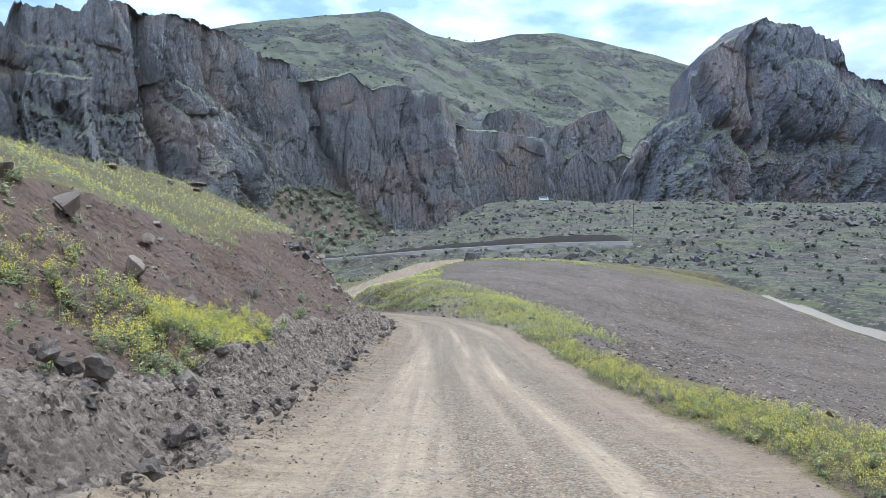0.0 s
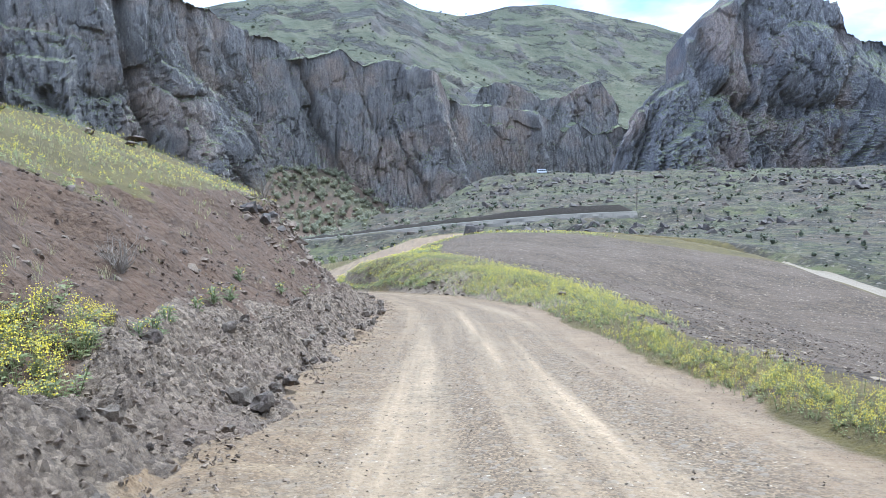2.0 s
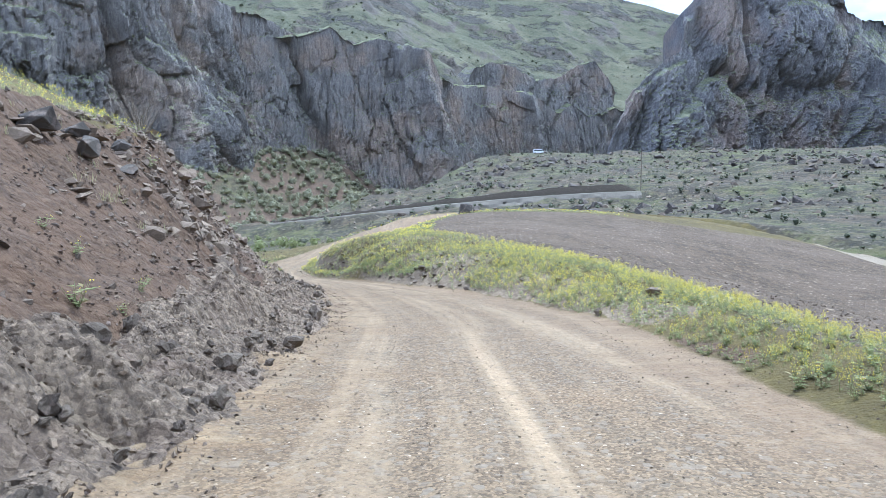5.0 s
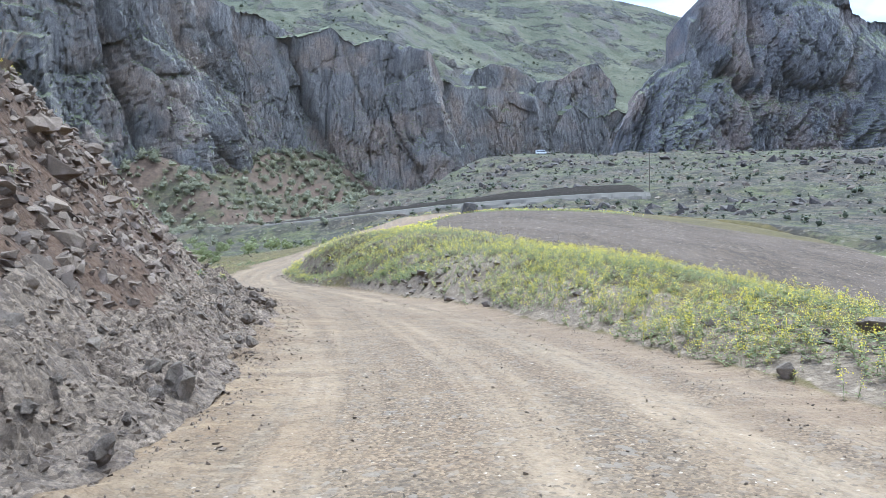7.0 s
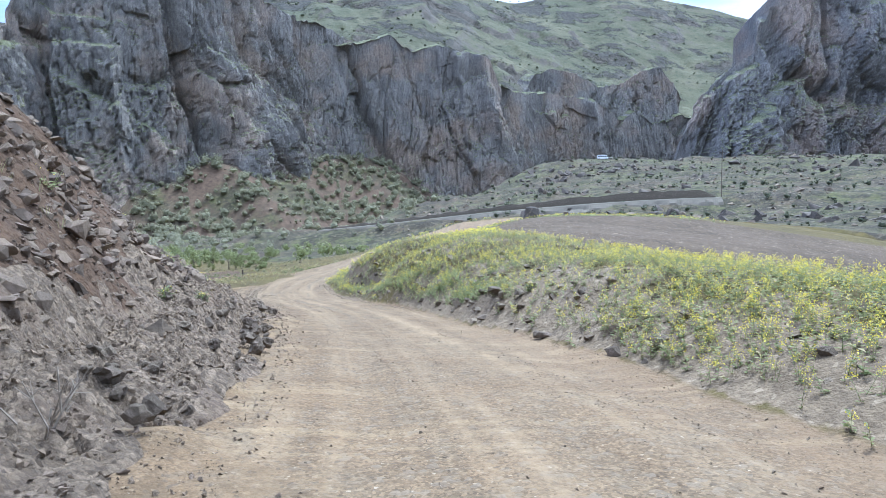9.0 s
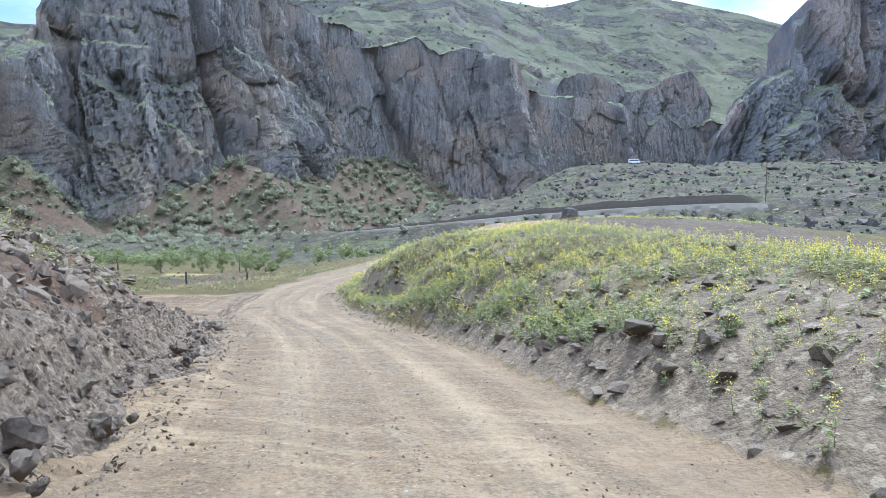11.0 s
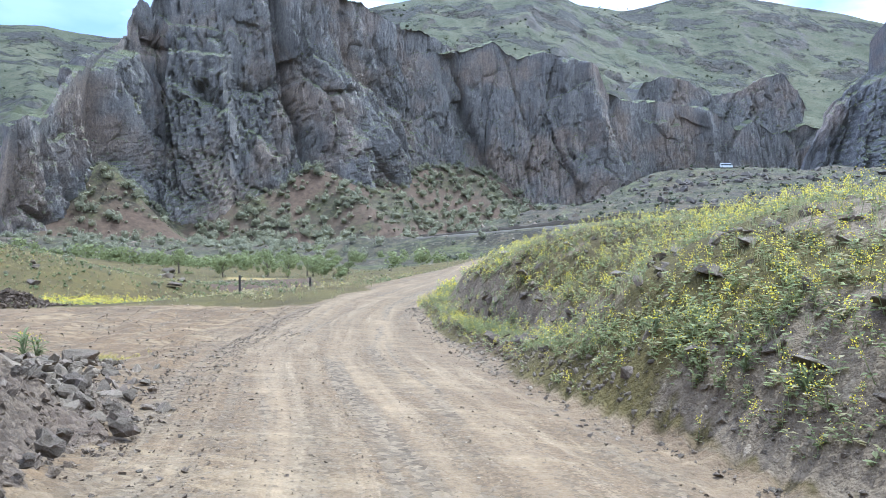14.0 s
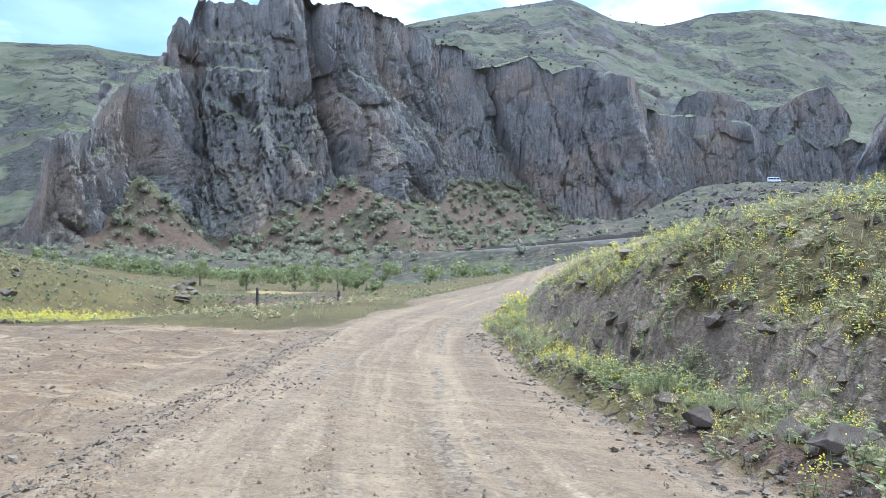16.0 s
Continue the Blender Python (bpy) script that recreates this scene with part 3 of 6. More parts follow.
SIDE_TRACK = [(-10, 69, -6.9), (-19, 71.5, -7.35), (-30, 71.5, -7.9), (-45, 70, -8.5)]


def near_line(x, y, line):
    """Distance to a line of points, and the height of the line there."""
    best, height = np.full(x.shape, 1e9), np.zeros(x.shape)
    for (ax, ay, az), (bx, by, bz) in zip(line, line[1:]):
        dx, dy = bx - ax, by - ay
        t = np.clip(((x - ax) * dx + (y - ay) * dy) / (dx * dx + dy * dy), 0, 1)
        d = np.hypot(x - ax - t * dx, y - ay - t * dy)
        z = az + t * (bz - az)
        height = np.where(d < best, z, height)
        best = np.minimum(best, d)
    return best, height


# the top edge of the fallen rock and scree along the foot of the cliffs
TALUS = [(-326, 386, -20), (-330, 430, -12), (-332, 462, 8), (-335, 482, 30), (-330, 500, 6), (-322, 522, -4), (-308, 536, -6), (-274, 548, 0), (-246, 568, 14), (-226, 596, 34), (-206, 622, 25), (-182, 672, 30), (-158, 712, 36), (-128, 742, 44), (-92, 752, 33), (-62, 756, 8), (-40, 758, -14)]


SHELF = [(-75, 275, -13.5), (-41, 262, -10.2), (-20, 256, -7.8), (0, 250, -5.6), (30, 241, -3.0), (50, 234, -1.8), (62, 231, -1.5)]


def land(x, y, detail=True):
    """Height of the ground and the share of each cover."""
    x, y = np.asarray(x, float), np.asarray(y, float)
    g = base_land(x, y)
    # a hollow with the bare field beyond the junction
    g = g - 1.7 * smooth(1.0, 0.2, np.hypot((x + 23) / 14.0, (y - 89) / 15.0))
    g = g + 3.9 * np.exp(-(((x + 46) / 12.0) ** 2) - ((y - 91) / 12.0) ** 2)
    # the embankment under the road shelf across the hill
    d, top = near_line(x, y, SHELF)
    drop = np.interp(x, [-58, -20, 10, 62], [0.5, 0.9, 3.0, 4.4])
    g = np.where((y < 270 - 0.3 * x) & (x < 75), np.maximum(g, top - drop - 0.30 * np.maximum(d - 4.0, 0)), g)
    d, top = near_line(x, y, TALUS)
    fallen = top - 0.58 * d * (1 - 0.0016 * np.minimum(d, 120)) + 2.2 * vnoise(x * 0.05, y * 0.05, 95)
    talus = smooth(-2.0, 3.0, fallen - g)
    g = np.maximum(g, fallen)
    zr, lft, rgt = ROAD_Z(y), ROAD_L(y), ROAD_R(y)
    here = smooth(92, 84, y)
    wob = 0.25 * fbm(y * 0.35, x * 0.1, 5, 3)
    dl, dr = lft - x + wob, x - rgt + wob
    # left: rubble foot, cut face, meadow
    crest = CREST_Z(y)
    across = x + 16.0
    meadow = crest - np.where(across > 0, 0.44 * across, 0.012 * across**2 - 0.02 * across)
    meadow = meadow + 0.25 * fbm(x * 0.12, y * 0.12, 9, 3)
    open_left = smooth(57, 66, y)
    flat = zr + (g - zr) * smooth(1.0, 16.0, dl)
    berm = 0.62 * smooth(0.0, 0.9, dl) * (1 - 0.55 * smooth(1.1, 2.2, dl)) * (0.75 + 0.45 * vnoise(y * 0.5, y * 0 + 2, 3))
    berm = berm * (1 - 0.35 * smooth(52, 57, y)) * (1 - smooth(57, 61, y))
    steep = 0.78 + 0.57 * smooth(28, 43, y) - 0.35 * smooth(45, 51, y)
    cut = berm + steep * np.maximum(dl - 1.0, 0) * smooth(0.8, 1.8, dl)
    bulge = 0.38 * fbm(x * 0.33, y * 0.33, 21, 3) * smooth(1.6, 3.0, dl)
    hill = np.maximum(meadow, flat)
    low = zr + np.maximum(cut + bulge, 0.0)
    left = np.minimum(hill, low)
    on_cut = (low < hill + 0.05) & (dl > 0)
    left = np.where(dl > 0, left, zr)
    left = np.where(open_left > 0, left * (1 - open_left) + np.maximum(flat + berm, np.minimum(hill, low)) * open_left, left)
    # right: verge, bank, field
    bank = BANK(y)
    rise = 1.15 * bank * (1 - np.exp(-np.maximum(dr, 0) / BANK_WIDE(y)))
    # past the bend the bank stands as a steep earth face behind a flat foot
    shelf = 1.0 + 0.28 * vnoise(y * 0.5, y * 0 + 4, 33) + 0.14 * vnoise(y * 1.7, y * 0 + 4, 34) + 0.10 * vnoise(x * 2 + y * 4.1, y * 0 + 4, 35)
    wall = np.minimum(0.34 * bank, 0.9) * (0.85 + 0.25 * vnoise(y * 0.35, y * 0, 36))
    step = 0.22 * smooth(0.0, 0.5, dr) + wall * smooth(shelf, shelf + 0.6, dr)
    spare = np.maximum(bank * 1.08 - wall - 0.22, 0.05)
    step = step + spare * np.tanh(0.8 * np.maximum(dr - shelf - 0.3, 0) / spare)
    steepness = smooth(59.5, 65.5, y)
    rise = rise * (1 - steepness) + step * steepness
    top = zr + rise
    right = top + (g - top) * smooth(0.8 + 0.9 * bank, 5.0 + 1.8 * bank, dr)
    lip = smooth(44, 50, y) * smooth(0.25, 0.7, dr) * smooth(3.4, 1.2, dr)
    right = right + 0.16 * lip * fbm(x * 0.9, y * 0.9, 31, 3)
    z = np.where(dl > 0, left, np.where(dr > 0, right, zr))
    z = z * here + g * (1 - here)
    # far stretch of road, side track
    d1, z1 = near_line(x, y, FAR_ROAD)
    k1 = smooth(5.5, 2.3, d1) * smooth(80, 88, y)
    z = z * (1 - k1) + z1 * k1
    d2, z2 = near_line(x, y, SIDE_TRACK)
    k2 = smooth(8.0, 3.0, d2) * smooth(0.0, 1.5, dl)
    z = z * (1 - k2) + z2 * k2
    # covers
    road = np.clip(0.5 - np.maximum(dl, dr) / 0.7, 0, 1) * here
    road = np.maximum(road, smooth(3.1 - 0.8 * smooth(15, 30, x), 2.3 - 0.7 * smooth(15, 30, x), d1) * smooth(80, 86, y))
    road = np.maximum(road, smooth(5.5, 3.5, d2) * (dl > -0.5))
    lot = smooth(56, 59.5, y) * smooth(77.0, 74.0, y) * smooth(-0.6, 0.0, dl) * smooth(26, 21, dl + 1.5 * vnoise(x * 0.2, y * 0.2, 45)) * smooth(1.4, 0.7, z - zr)
    road = np.maximum(road, lot)
    soil = np.where(on_cut, smooth(0.4, 1.4, dl), 0) * here * (1 - smooth(58, 62, y))
    soil = np.maximum(soil, smooth(0.2, 0.6, dl) * smooth(10, 6, dl) * smooth(48, 54, y) * smooth(63, 60, y) * (meadow < flat + 1.5))
    stony = smooth(1.0, 0.4, np.hypot((y - 51.5) / 6.0, (dr - 1.1) / 2.3))
    bare = np.clip(0.58 - 0.3 * smooth(48, 44, y) + 0.5 * stony + 0.9 * fbm(x * 0.5, y * 0.5, 41, 3), 0, 1) * smooth(0.1, 0.6, dr) * smooth(7.0, 4.0, dr) * smooth(30, 40, y) * here
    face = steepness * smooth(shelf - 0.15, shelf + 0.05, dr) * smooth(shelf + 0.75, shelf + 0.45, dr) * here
    foot = smooth(-0.2, 0.2, dr) * smooth(0.7, 0.3, dr) * here
    soil = np.maximum(soil, foot * np.clip(0.35 + 0.6 * vnoise(x * 1.3, y * 0.6, 43), 0, 1))
    rubble = smooth(-1.0, 0.2, dl + 0.35 * vnoise(y * 0.9, x * 0.9, 69)) * smooth(1.5, 0.9, dl + 0.3 * vnoise(x * 0.7, y * 0.7, 67)) * here * (1 - smooth(57.5, 61, y))
    plough = smooth(1.0, 1.8, dr + 0.8 * vnoise(x * 0.3, y * 0.3, 8) - 4.5 * smooth(30, 46, y)) * smooth(135, 128, y + 0.25 * x - 4)
    plough = plough * smooth(4.0, 8.0, d1) * np.where(x > 0, 1, smooth(-1, 2, x)) * smooth(58, 50, x - 0.05 * y)
    patch = smooth(5.2, 4.0, np.abs(x + 26.5 + 0.5 * (y - 98))) * smooth(97.5, 99, y) * smooth(119, 116, y)
    soil = np.maximum(soil, patch)
    pale = smooth(5.2, 4.0, np.abs(x + 26.5 + 0.5 * (y - 98))) * smooth(119, 121, y) * smooth(126, 124, y)
    scree = np.maximum(smooth(165, 185, y + 0.25 * np.minimum(x, 0)), smooth(58, 64, x + 0.12 * np.abs(y - 120)) * smooth(30, 60, y))
    if detail:
        fine = fbm(x * 1.7, y * 1.7, 51, 4, 0.6)
        z = z + (0.10 + 0.10 * steepness * (dr > 0)) * fine * np.clip(soil + face, 0, 1) + (0.34 * np.abs(vnoise(x * 1.1, y * 0.9, 61)) + 0.10 * np.abs(vnoise(x * 3.1 + 7, y * 2.9, 63)) - 0.1) * rubble
        z = z + 0.05 * fbm(x * 2.2, y * 2.2, 71, 3) * plough * smooth(200, 60, y)
        z = z + lot * (0.05 * fbm(x * 2.0, y * 2.0, 85, 3) - 0.045 * np.abs(vnoise(x * 0.9 + y * 0.5, y * 0.25, 87)))
        ruts = (0.022 + 0.034 * smooth(34, 46, y)) * fbm((x - (lft + rgt) / 2) * 2.2, y * 0.12, 81, 3) + 0.012 * fbm(x * 3.0, y * 3.0, 83, 2)
        z = z + ruts * road
        z = z + 0.5 * fbm(x * 0.05, y * 0.05, 91, 3) * smooth(95, 150, y) * (1 - plough) * (1 - road)
        z = z + 2.2 * fbm(x * 0.022, y * 0.022, 93, 4) * smooth(190, 300, y) + 0.7 * fbm(x * 0.11, y * 0.11, 97, 3) * smooth(165, 200, y)
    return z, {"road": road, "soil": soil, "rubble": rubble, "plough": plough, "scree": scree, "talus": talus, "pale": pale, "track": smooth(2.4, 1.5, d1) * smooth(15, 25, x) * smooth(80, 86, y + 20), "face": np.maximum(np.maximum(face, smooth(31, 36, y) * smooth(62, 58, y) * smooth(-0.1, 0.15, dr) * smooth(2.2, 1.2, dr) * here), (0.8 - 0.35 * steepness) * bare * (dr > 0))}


def height(x, y):
    return land(np.atleast_1d(x), np.atleast_1d(y))[0]


def stretch(start, stop, first, ratio):
    """Growing steps from start out to stop."""
    out, step, sign = [], first, 1 if stop > start else -1
    v = start
    while (stop - v) * sign > 0:
        step *= ratio
        v += step * sign
        out.append(v)
    return out


def mesh_of(name, verts, faces, mats, index=None, soft=False):
    """A mesh from arrays; all faces have one number of corners."""
    verts, faces = np.asarray(verts, np.float32), np.asarray(faces, np.int32)
    me = bpy.data.meshes.new(name)
    me.vertices.add(len(verts))
    me.vertices.foreach_set("co", verts.ravel())
    k = faces.shape[1]
    me.loops.add(faces.size)
    me.loops.foreach_set("vertex_index", faces.ravel())
    me.polygons.add(len(faces))
    me.polygons.foreach_set("loop_start", np.arange(0, faces.size, k, dtype=np.int32))
    for m in mats:
        me.materials.append(m)
    if index is not None:
        me.polygons.foreach_set("material_index", np.asarray(index, np.int32))
    me.polygons.foreach_set("use_smooth", np.full(len(faces), soft))
    me.update(calc_edges=True)
    return me


def sheet_faces(rows, cols):
    a = np.arange(rows * cols).reshape(rows, cols)
    return np.stack([a[:-1, :-1], a[:-1, 1:], a[1:, 1:], a[1:, :-1]], -1).reshape(-1, 4)


def build_ground():
    xs = sorted(stretch(-17, -420, 0.18, 1.042) + stretch(-428, -3200, 14, 1.25) + list(np.arange(-17, 8.5, 0.22)) + stretch(8.6, 95, 0.18, 1.03) + stretch(95, 3200, 2.6, 1.08))
    ys = sorted(stretch(-2, -90, 0.2, 1.2) + list(np.arange(-2, 84, 0.24)) + stretch(84, 760, 0.19, 1.022) + stretch(764, 3600, 14, 1.12))
    x, y = np.meshgrid(np.array(xs), np.array(ys))
    z, cover = land(x, y)
    me = mesh_of("ground", np.stack([x, y, z], -1).reshape(-1, 3), sheet_faces(len(ys), len(xs)), [M_GROUND], soft=True)
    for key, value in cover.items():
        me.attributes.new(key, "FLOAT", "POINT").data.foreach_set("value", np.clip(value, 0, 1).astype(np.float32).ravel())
    mid = (ROAD_L(y) + ROAD_R(y)) / 2
    lane = np.stack([x - mid, y, 0 * y], -1).astype(np.float32)
    me.attributes.new("lane", "FLOAT_VECTOR", "POINT").data.foreach_set("vector", lane.ravel())
    return tagged(new("ground", me), "dry valley ground with a gravel track, cut bank and ploughed field", "ground", kind="structure")


def cells_at(a, b, seed):
    """Cells in the plane: the distances to the nearest two seeds, a random number of the nearest and the way from it."""
    i, j = np.floor(a), np.floor(b)
    f1, f2 = np.full(a.shape, 9.0), np.full(a.shape, 9.0)
    rnd, da, db = np.zeros(a.shape), np.zeros(a.shape), np.zeros(a.shape)
    for p in (-1, 0, 1):
        for q in (-1, 0, 1):
            ca, cb = i + p, j + q
            xa = a - ca - 0.1 - 0.8 * hashed(ca, cb, seed)
            xb = b - cb - 0.1 - 0.8 * hashed(ca, cb, seed + 1)
            d = np.hypot(xa, xb)
            hit = d < f1
            f2 = np.where(hit, f1, np.minimum(f2, d))
            rnd = np.where(hit, hashed(ca, cb, seed + 2), rnd)
            da, db = np.where(hit, xa, da), np.where(hit, xb, db)
            f1 = np.where(hit, d, f1)
    return f1, f2, rnd * 2 - 1, da, db


def groove(u, z, line):
    """Distance on the rock face to a line of (u, z)."""
    best = np.full(u.shape, 1e9)
    for (a, b), (c, d) in zip(line, line[1:]):
        t = np.clip(((u - a) * (c - a) + (z - b) * (d - b)) / ((c - a) ** 2 + (d - b) ** 2), 0, 1)
        best = np.minimum(best, np.hypot(u - a - t * (c - a), z - b - t * (d - b)))
    return best


LEDGE_PLACES = []


def build_cliff(name, label, stations, lean, seed, benches=(), gullies=(), bulges=(), depth=120.0, material=None, step=1.5, foot=-30.0, rough=1.0, cap=0.1, thin=(-2.0, -1.0), slant=0.12):
    """A rock wall along a line of (x, y, top): blocks and columns between cracks, benches, gullies and ribs in the face, a rounded top that falls off behind."""
    p = np.array(stations, float)
    run = np.r_[0, np.cumsum(np.hypot(*np.diff(p[:, :2], axis=0).T))]
    u = np.arange(0, run[-1], step)
    cx, cy = curve(run, p[:, 0], 9.0)(u), curve(run, p[:, 1], 9.0)(u)
    top = np.interp(u, run, p[:, 2])
    top = top + rough * (2.4 * cells_at(u / 13.0, u * 0 + 0.5, seed)[2] + 1.3 * cells_at(u / 4.7, u * 0 + 0.5, seed + 1)[2] + 0.8 * vnoise(u * 0.5, u * 0, seed + 2))
    tx, ty = np.gradient(cx), np.gradient(cy)
    n = np.hypot(tx, ty)
    nx, ny = ty / n, -tx / n          # out of the face, to the right of the line's run
    rows = 150
    f = np.linspace(0, 1, rows)[:, None]
    z = foot + (top - foot)[None, :] * f
    uu = np.broadcast_to(u, z.shape)
    out = lean * (1 - f) ** 1.15 * (top - foot)[None, :]
    wav = uu + slant * z + 5 * fbm(uu * 0.02, z * 0.02, seed + 3, 2)
    zz = z + 4 * vnoise(uu * 0.06, z * 0.04, seed + 4)
    face = 5.0 * fbm(uu * 0.014, z * 0.008, seed + 5, 3)
    for wide, tall, deep, tilt, crack, k in ((34.0, 105.0, 8.0, 8.0, 3.2, 20), (11.5, 46.0, 3.4, 4.0, 2.0, 30), (4.4, 26.0, 1.6, 1.4, 1.1, 40), (2.4, 9.0, 0.9, 0.7, 0.0, 50)):
        f1, f2, rnd, da, db = cells_at(wav / wide, zz / tall, seed + k)
        face = face + deep * rnd + tilt * (da * hashed(np.floor(rnd * 997), np.floor(rnd * 331), seed) - 0.5 * np.abs(db)) - crack * smooth(0.16, 0.02, f2 - f1)
    f1, f2, rnd, da, db = cells_at(wav / 3.4, zz / 58.0, seed + 60)
    face = face + smooth(130, 80, z) * (2.6 * rnd - 2.0 * np.abs(da) - 2.2 * smooth(0.2, 0.04, f2 - f1))
    face = face + 1.1 * fbm(uu * 0.33, z * 0.13, seed + 7, 3)
    out = out + face * rough * (0.3 + 0.7 * np.sin(np.pi * np.clip(f * 0.92 + 0.06, 0, 1)))
    for line, wide, spill in benches:
        lu, lz = [q[0] for q in line], [q[1] for q in line]
        lev = np.interp(uu, lu, lz) + 2.5 * vnoise(uu * 0.11, uu * 0, seed + 9) + 1.2 * vnoise(uu * 0.35, uu * 0, seed + 10)
        side = 5 + 25 * spill
        near = smooth(lu[0] - side, lu[0] + side, uu) * smooth(lu[-1] + side, lu[-1] - side, uu)
        out = out + near * (wide * smooth(lev + 2.0, lev - 2.0, z) + spill * np.clip(lev - z, 0, 60))
    for line, wide, deep in gullies:
        d = groove(uu + 2.5 * vnoise(uu * 0.1, z * 0.06, seed + 12), z, line)
        out = out - deep * np.exp(-((d / wide) ** 2))
    for bu, bz, ru, rz, much in bulges:
        out = out + much * np.sqrt(np.maximum(1 - ((uu - bu) / ru) ** 2 - ((z - bz) / rz) ** 2, 0))
    x, y = cx + nx * out, cy + ny * out
    # the back of the top
    back = np.linspace(0, 1, 24)[1:, None] ** 1.3 * np.interp(u, thin, (12.0, depth))[None, :]
    bx, by = cx - nx * back, cy - ny * back
    bz = top + cap * back - 0.0022 * back**2 - 9.0 * np.maximum(1 - np.interp(u, thin, (0.0, 1.0)), 0)[None, :] * back + 3.0 * fbm(bx * 0.05, by * 0.05, seed + 11, 3) * smooth(0, 25, back)
    v = np.concatenate([np.stack([x, y, z], -1), np.stack([bx, by, bz], -1)])
    side, rise = v[:rows - 1, 1:] - v[:rows - 1, :-1], v[1:rows, :-1] - v[:rows - 1, :-1]
    normal = np.cross(side, rise)
    up = np.abs(normal[..., 2]) / np.maximum(np.linalg.norm(normal, axis=-1), 1e-6)
    LEDGE_PLACES.append(v[:rows - 1, :-1][(up > 0.5) & (z[:-1, :-1] > -12)])
    me = mesh_of(name, v.reshape(-1, 3), sheet_faces(v.shape[0], v.shape[1]), [material or M_CLIFF])
    return tagged(new(name, me), label, "cliff", kind="structure")


SLOPE_PLACES = []


def build_mountain():
    """The green range behind the cliffs, in rays from the valley."""
    deg = np.linspace(-62, 48, 470)
    ridge = curve([-62, -46, -40, -35, -30, -18, -14.4, -9.6, -5, -1.4, 2, 5.5, 8.9, 12.2, 16.9, 21, 26, 32, 48], [320, 300, 312, 300, 300, 366, 396, 431, 455, 412, 420, 469, 484, 472, 440, 392, 290, 240, 260], 0.5)(deg)
    far = curve([-62, -38, -30, -18, -9, -1, 5, 12, 20, 48], [1500, 1480, 1420, 1370, 1470, 1500, 1690, 1790, 1860, 1900], 1.5)(deg)
    near = curve([-62, -36, -30, -20, -10, 0, 6, 14, 20, 48], [700, 700, 800, 790, 835, 855, 960, 1030, 930, 930], 1.5)(deg)
    low = curve([-62, -45, -36, -30, -18, -12, -6, 0, 4, 8, 12, 16, 48], [-20, -20, 20, 60, 150, 130, 120, 105, 90, 92, 70, 40, 60], 1.5)(deg)
    f = np.linspace(-0.03, 1.2, 150)[:, None]
    r = near + (far - near) * f
    g = np.clip(f, 0, 1)
    z = low + (ridge - low) * (0.75 * g + 0.25 * g**2) + 3
    z = np.where(f < 0, low + 3 + f * 3000, z)
    z = np.where(f > 1, ridge - (f - 1) * 420, z)
    a = np.radians(deg)[None, :]
    x, y = r * np.sin(a), r * np.cos(a)
    hump = np.sin(np.pi * np.clip(f, 0, 1)) ** 0.7
    z = z + (ridged(x * 0.0035, y * 0.0015, 101, 2) * 3 + fbm(x * 0.012, y * 0.004, 103, 3) * 1.5) * hump
    aa = np.degrees(a) + 0 * r
    z = z + (ridged(aa * 0.16 + 0.25 * fbm(x * 0.004, y * 0.004, 111, 2), r * 0.0009, 113, 3) * 11) * hump
    crag = smooth(0.28, 0.36, fbm(x * 0.0062, y * 0.0085, 115, 4)) * hump
    crag = crag + 0.7 * smooth(0.42, 0.48, fbm(x * 0.014, y * 0.012, 117, 4)) * hump
    lower = smooth(0.42, 0.15, f) * smooth(-3, 0, aa) * smooth(20, 15, aa)
    crag = crag + 1.3 * smooth(0.08, 0.16, fbm(x * 0.017, y * 0.014, 119, 4)) * lower
    z = z + 9 * crag + 1.2 * fbm(x * 0.03, y * 0.03, 109, 3)
    v = np.stack([x, y, z], -1)
    SLOPE_PLACES.append(v[10:140, 20:-20].reshape(-1, 3))
    me = mesh_of("mountain", v.reshape(-1, 3), sheet_faces(v.shape[0], v.shape[1]), [M_HILL], soft=True)
    return tagged(new("mountain", me), "green grassy mountain range with dark rock bands", "mountain", kind="structure")


build_ground()
build_mountain()
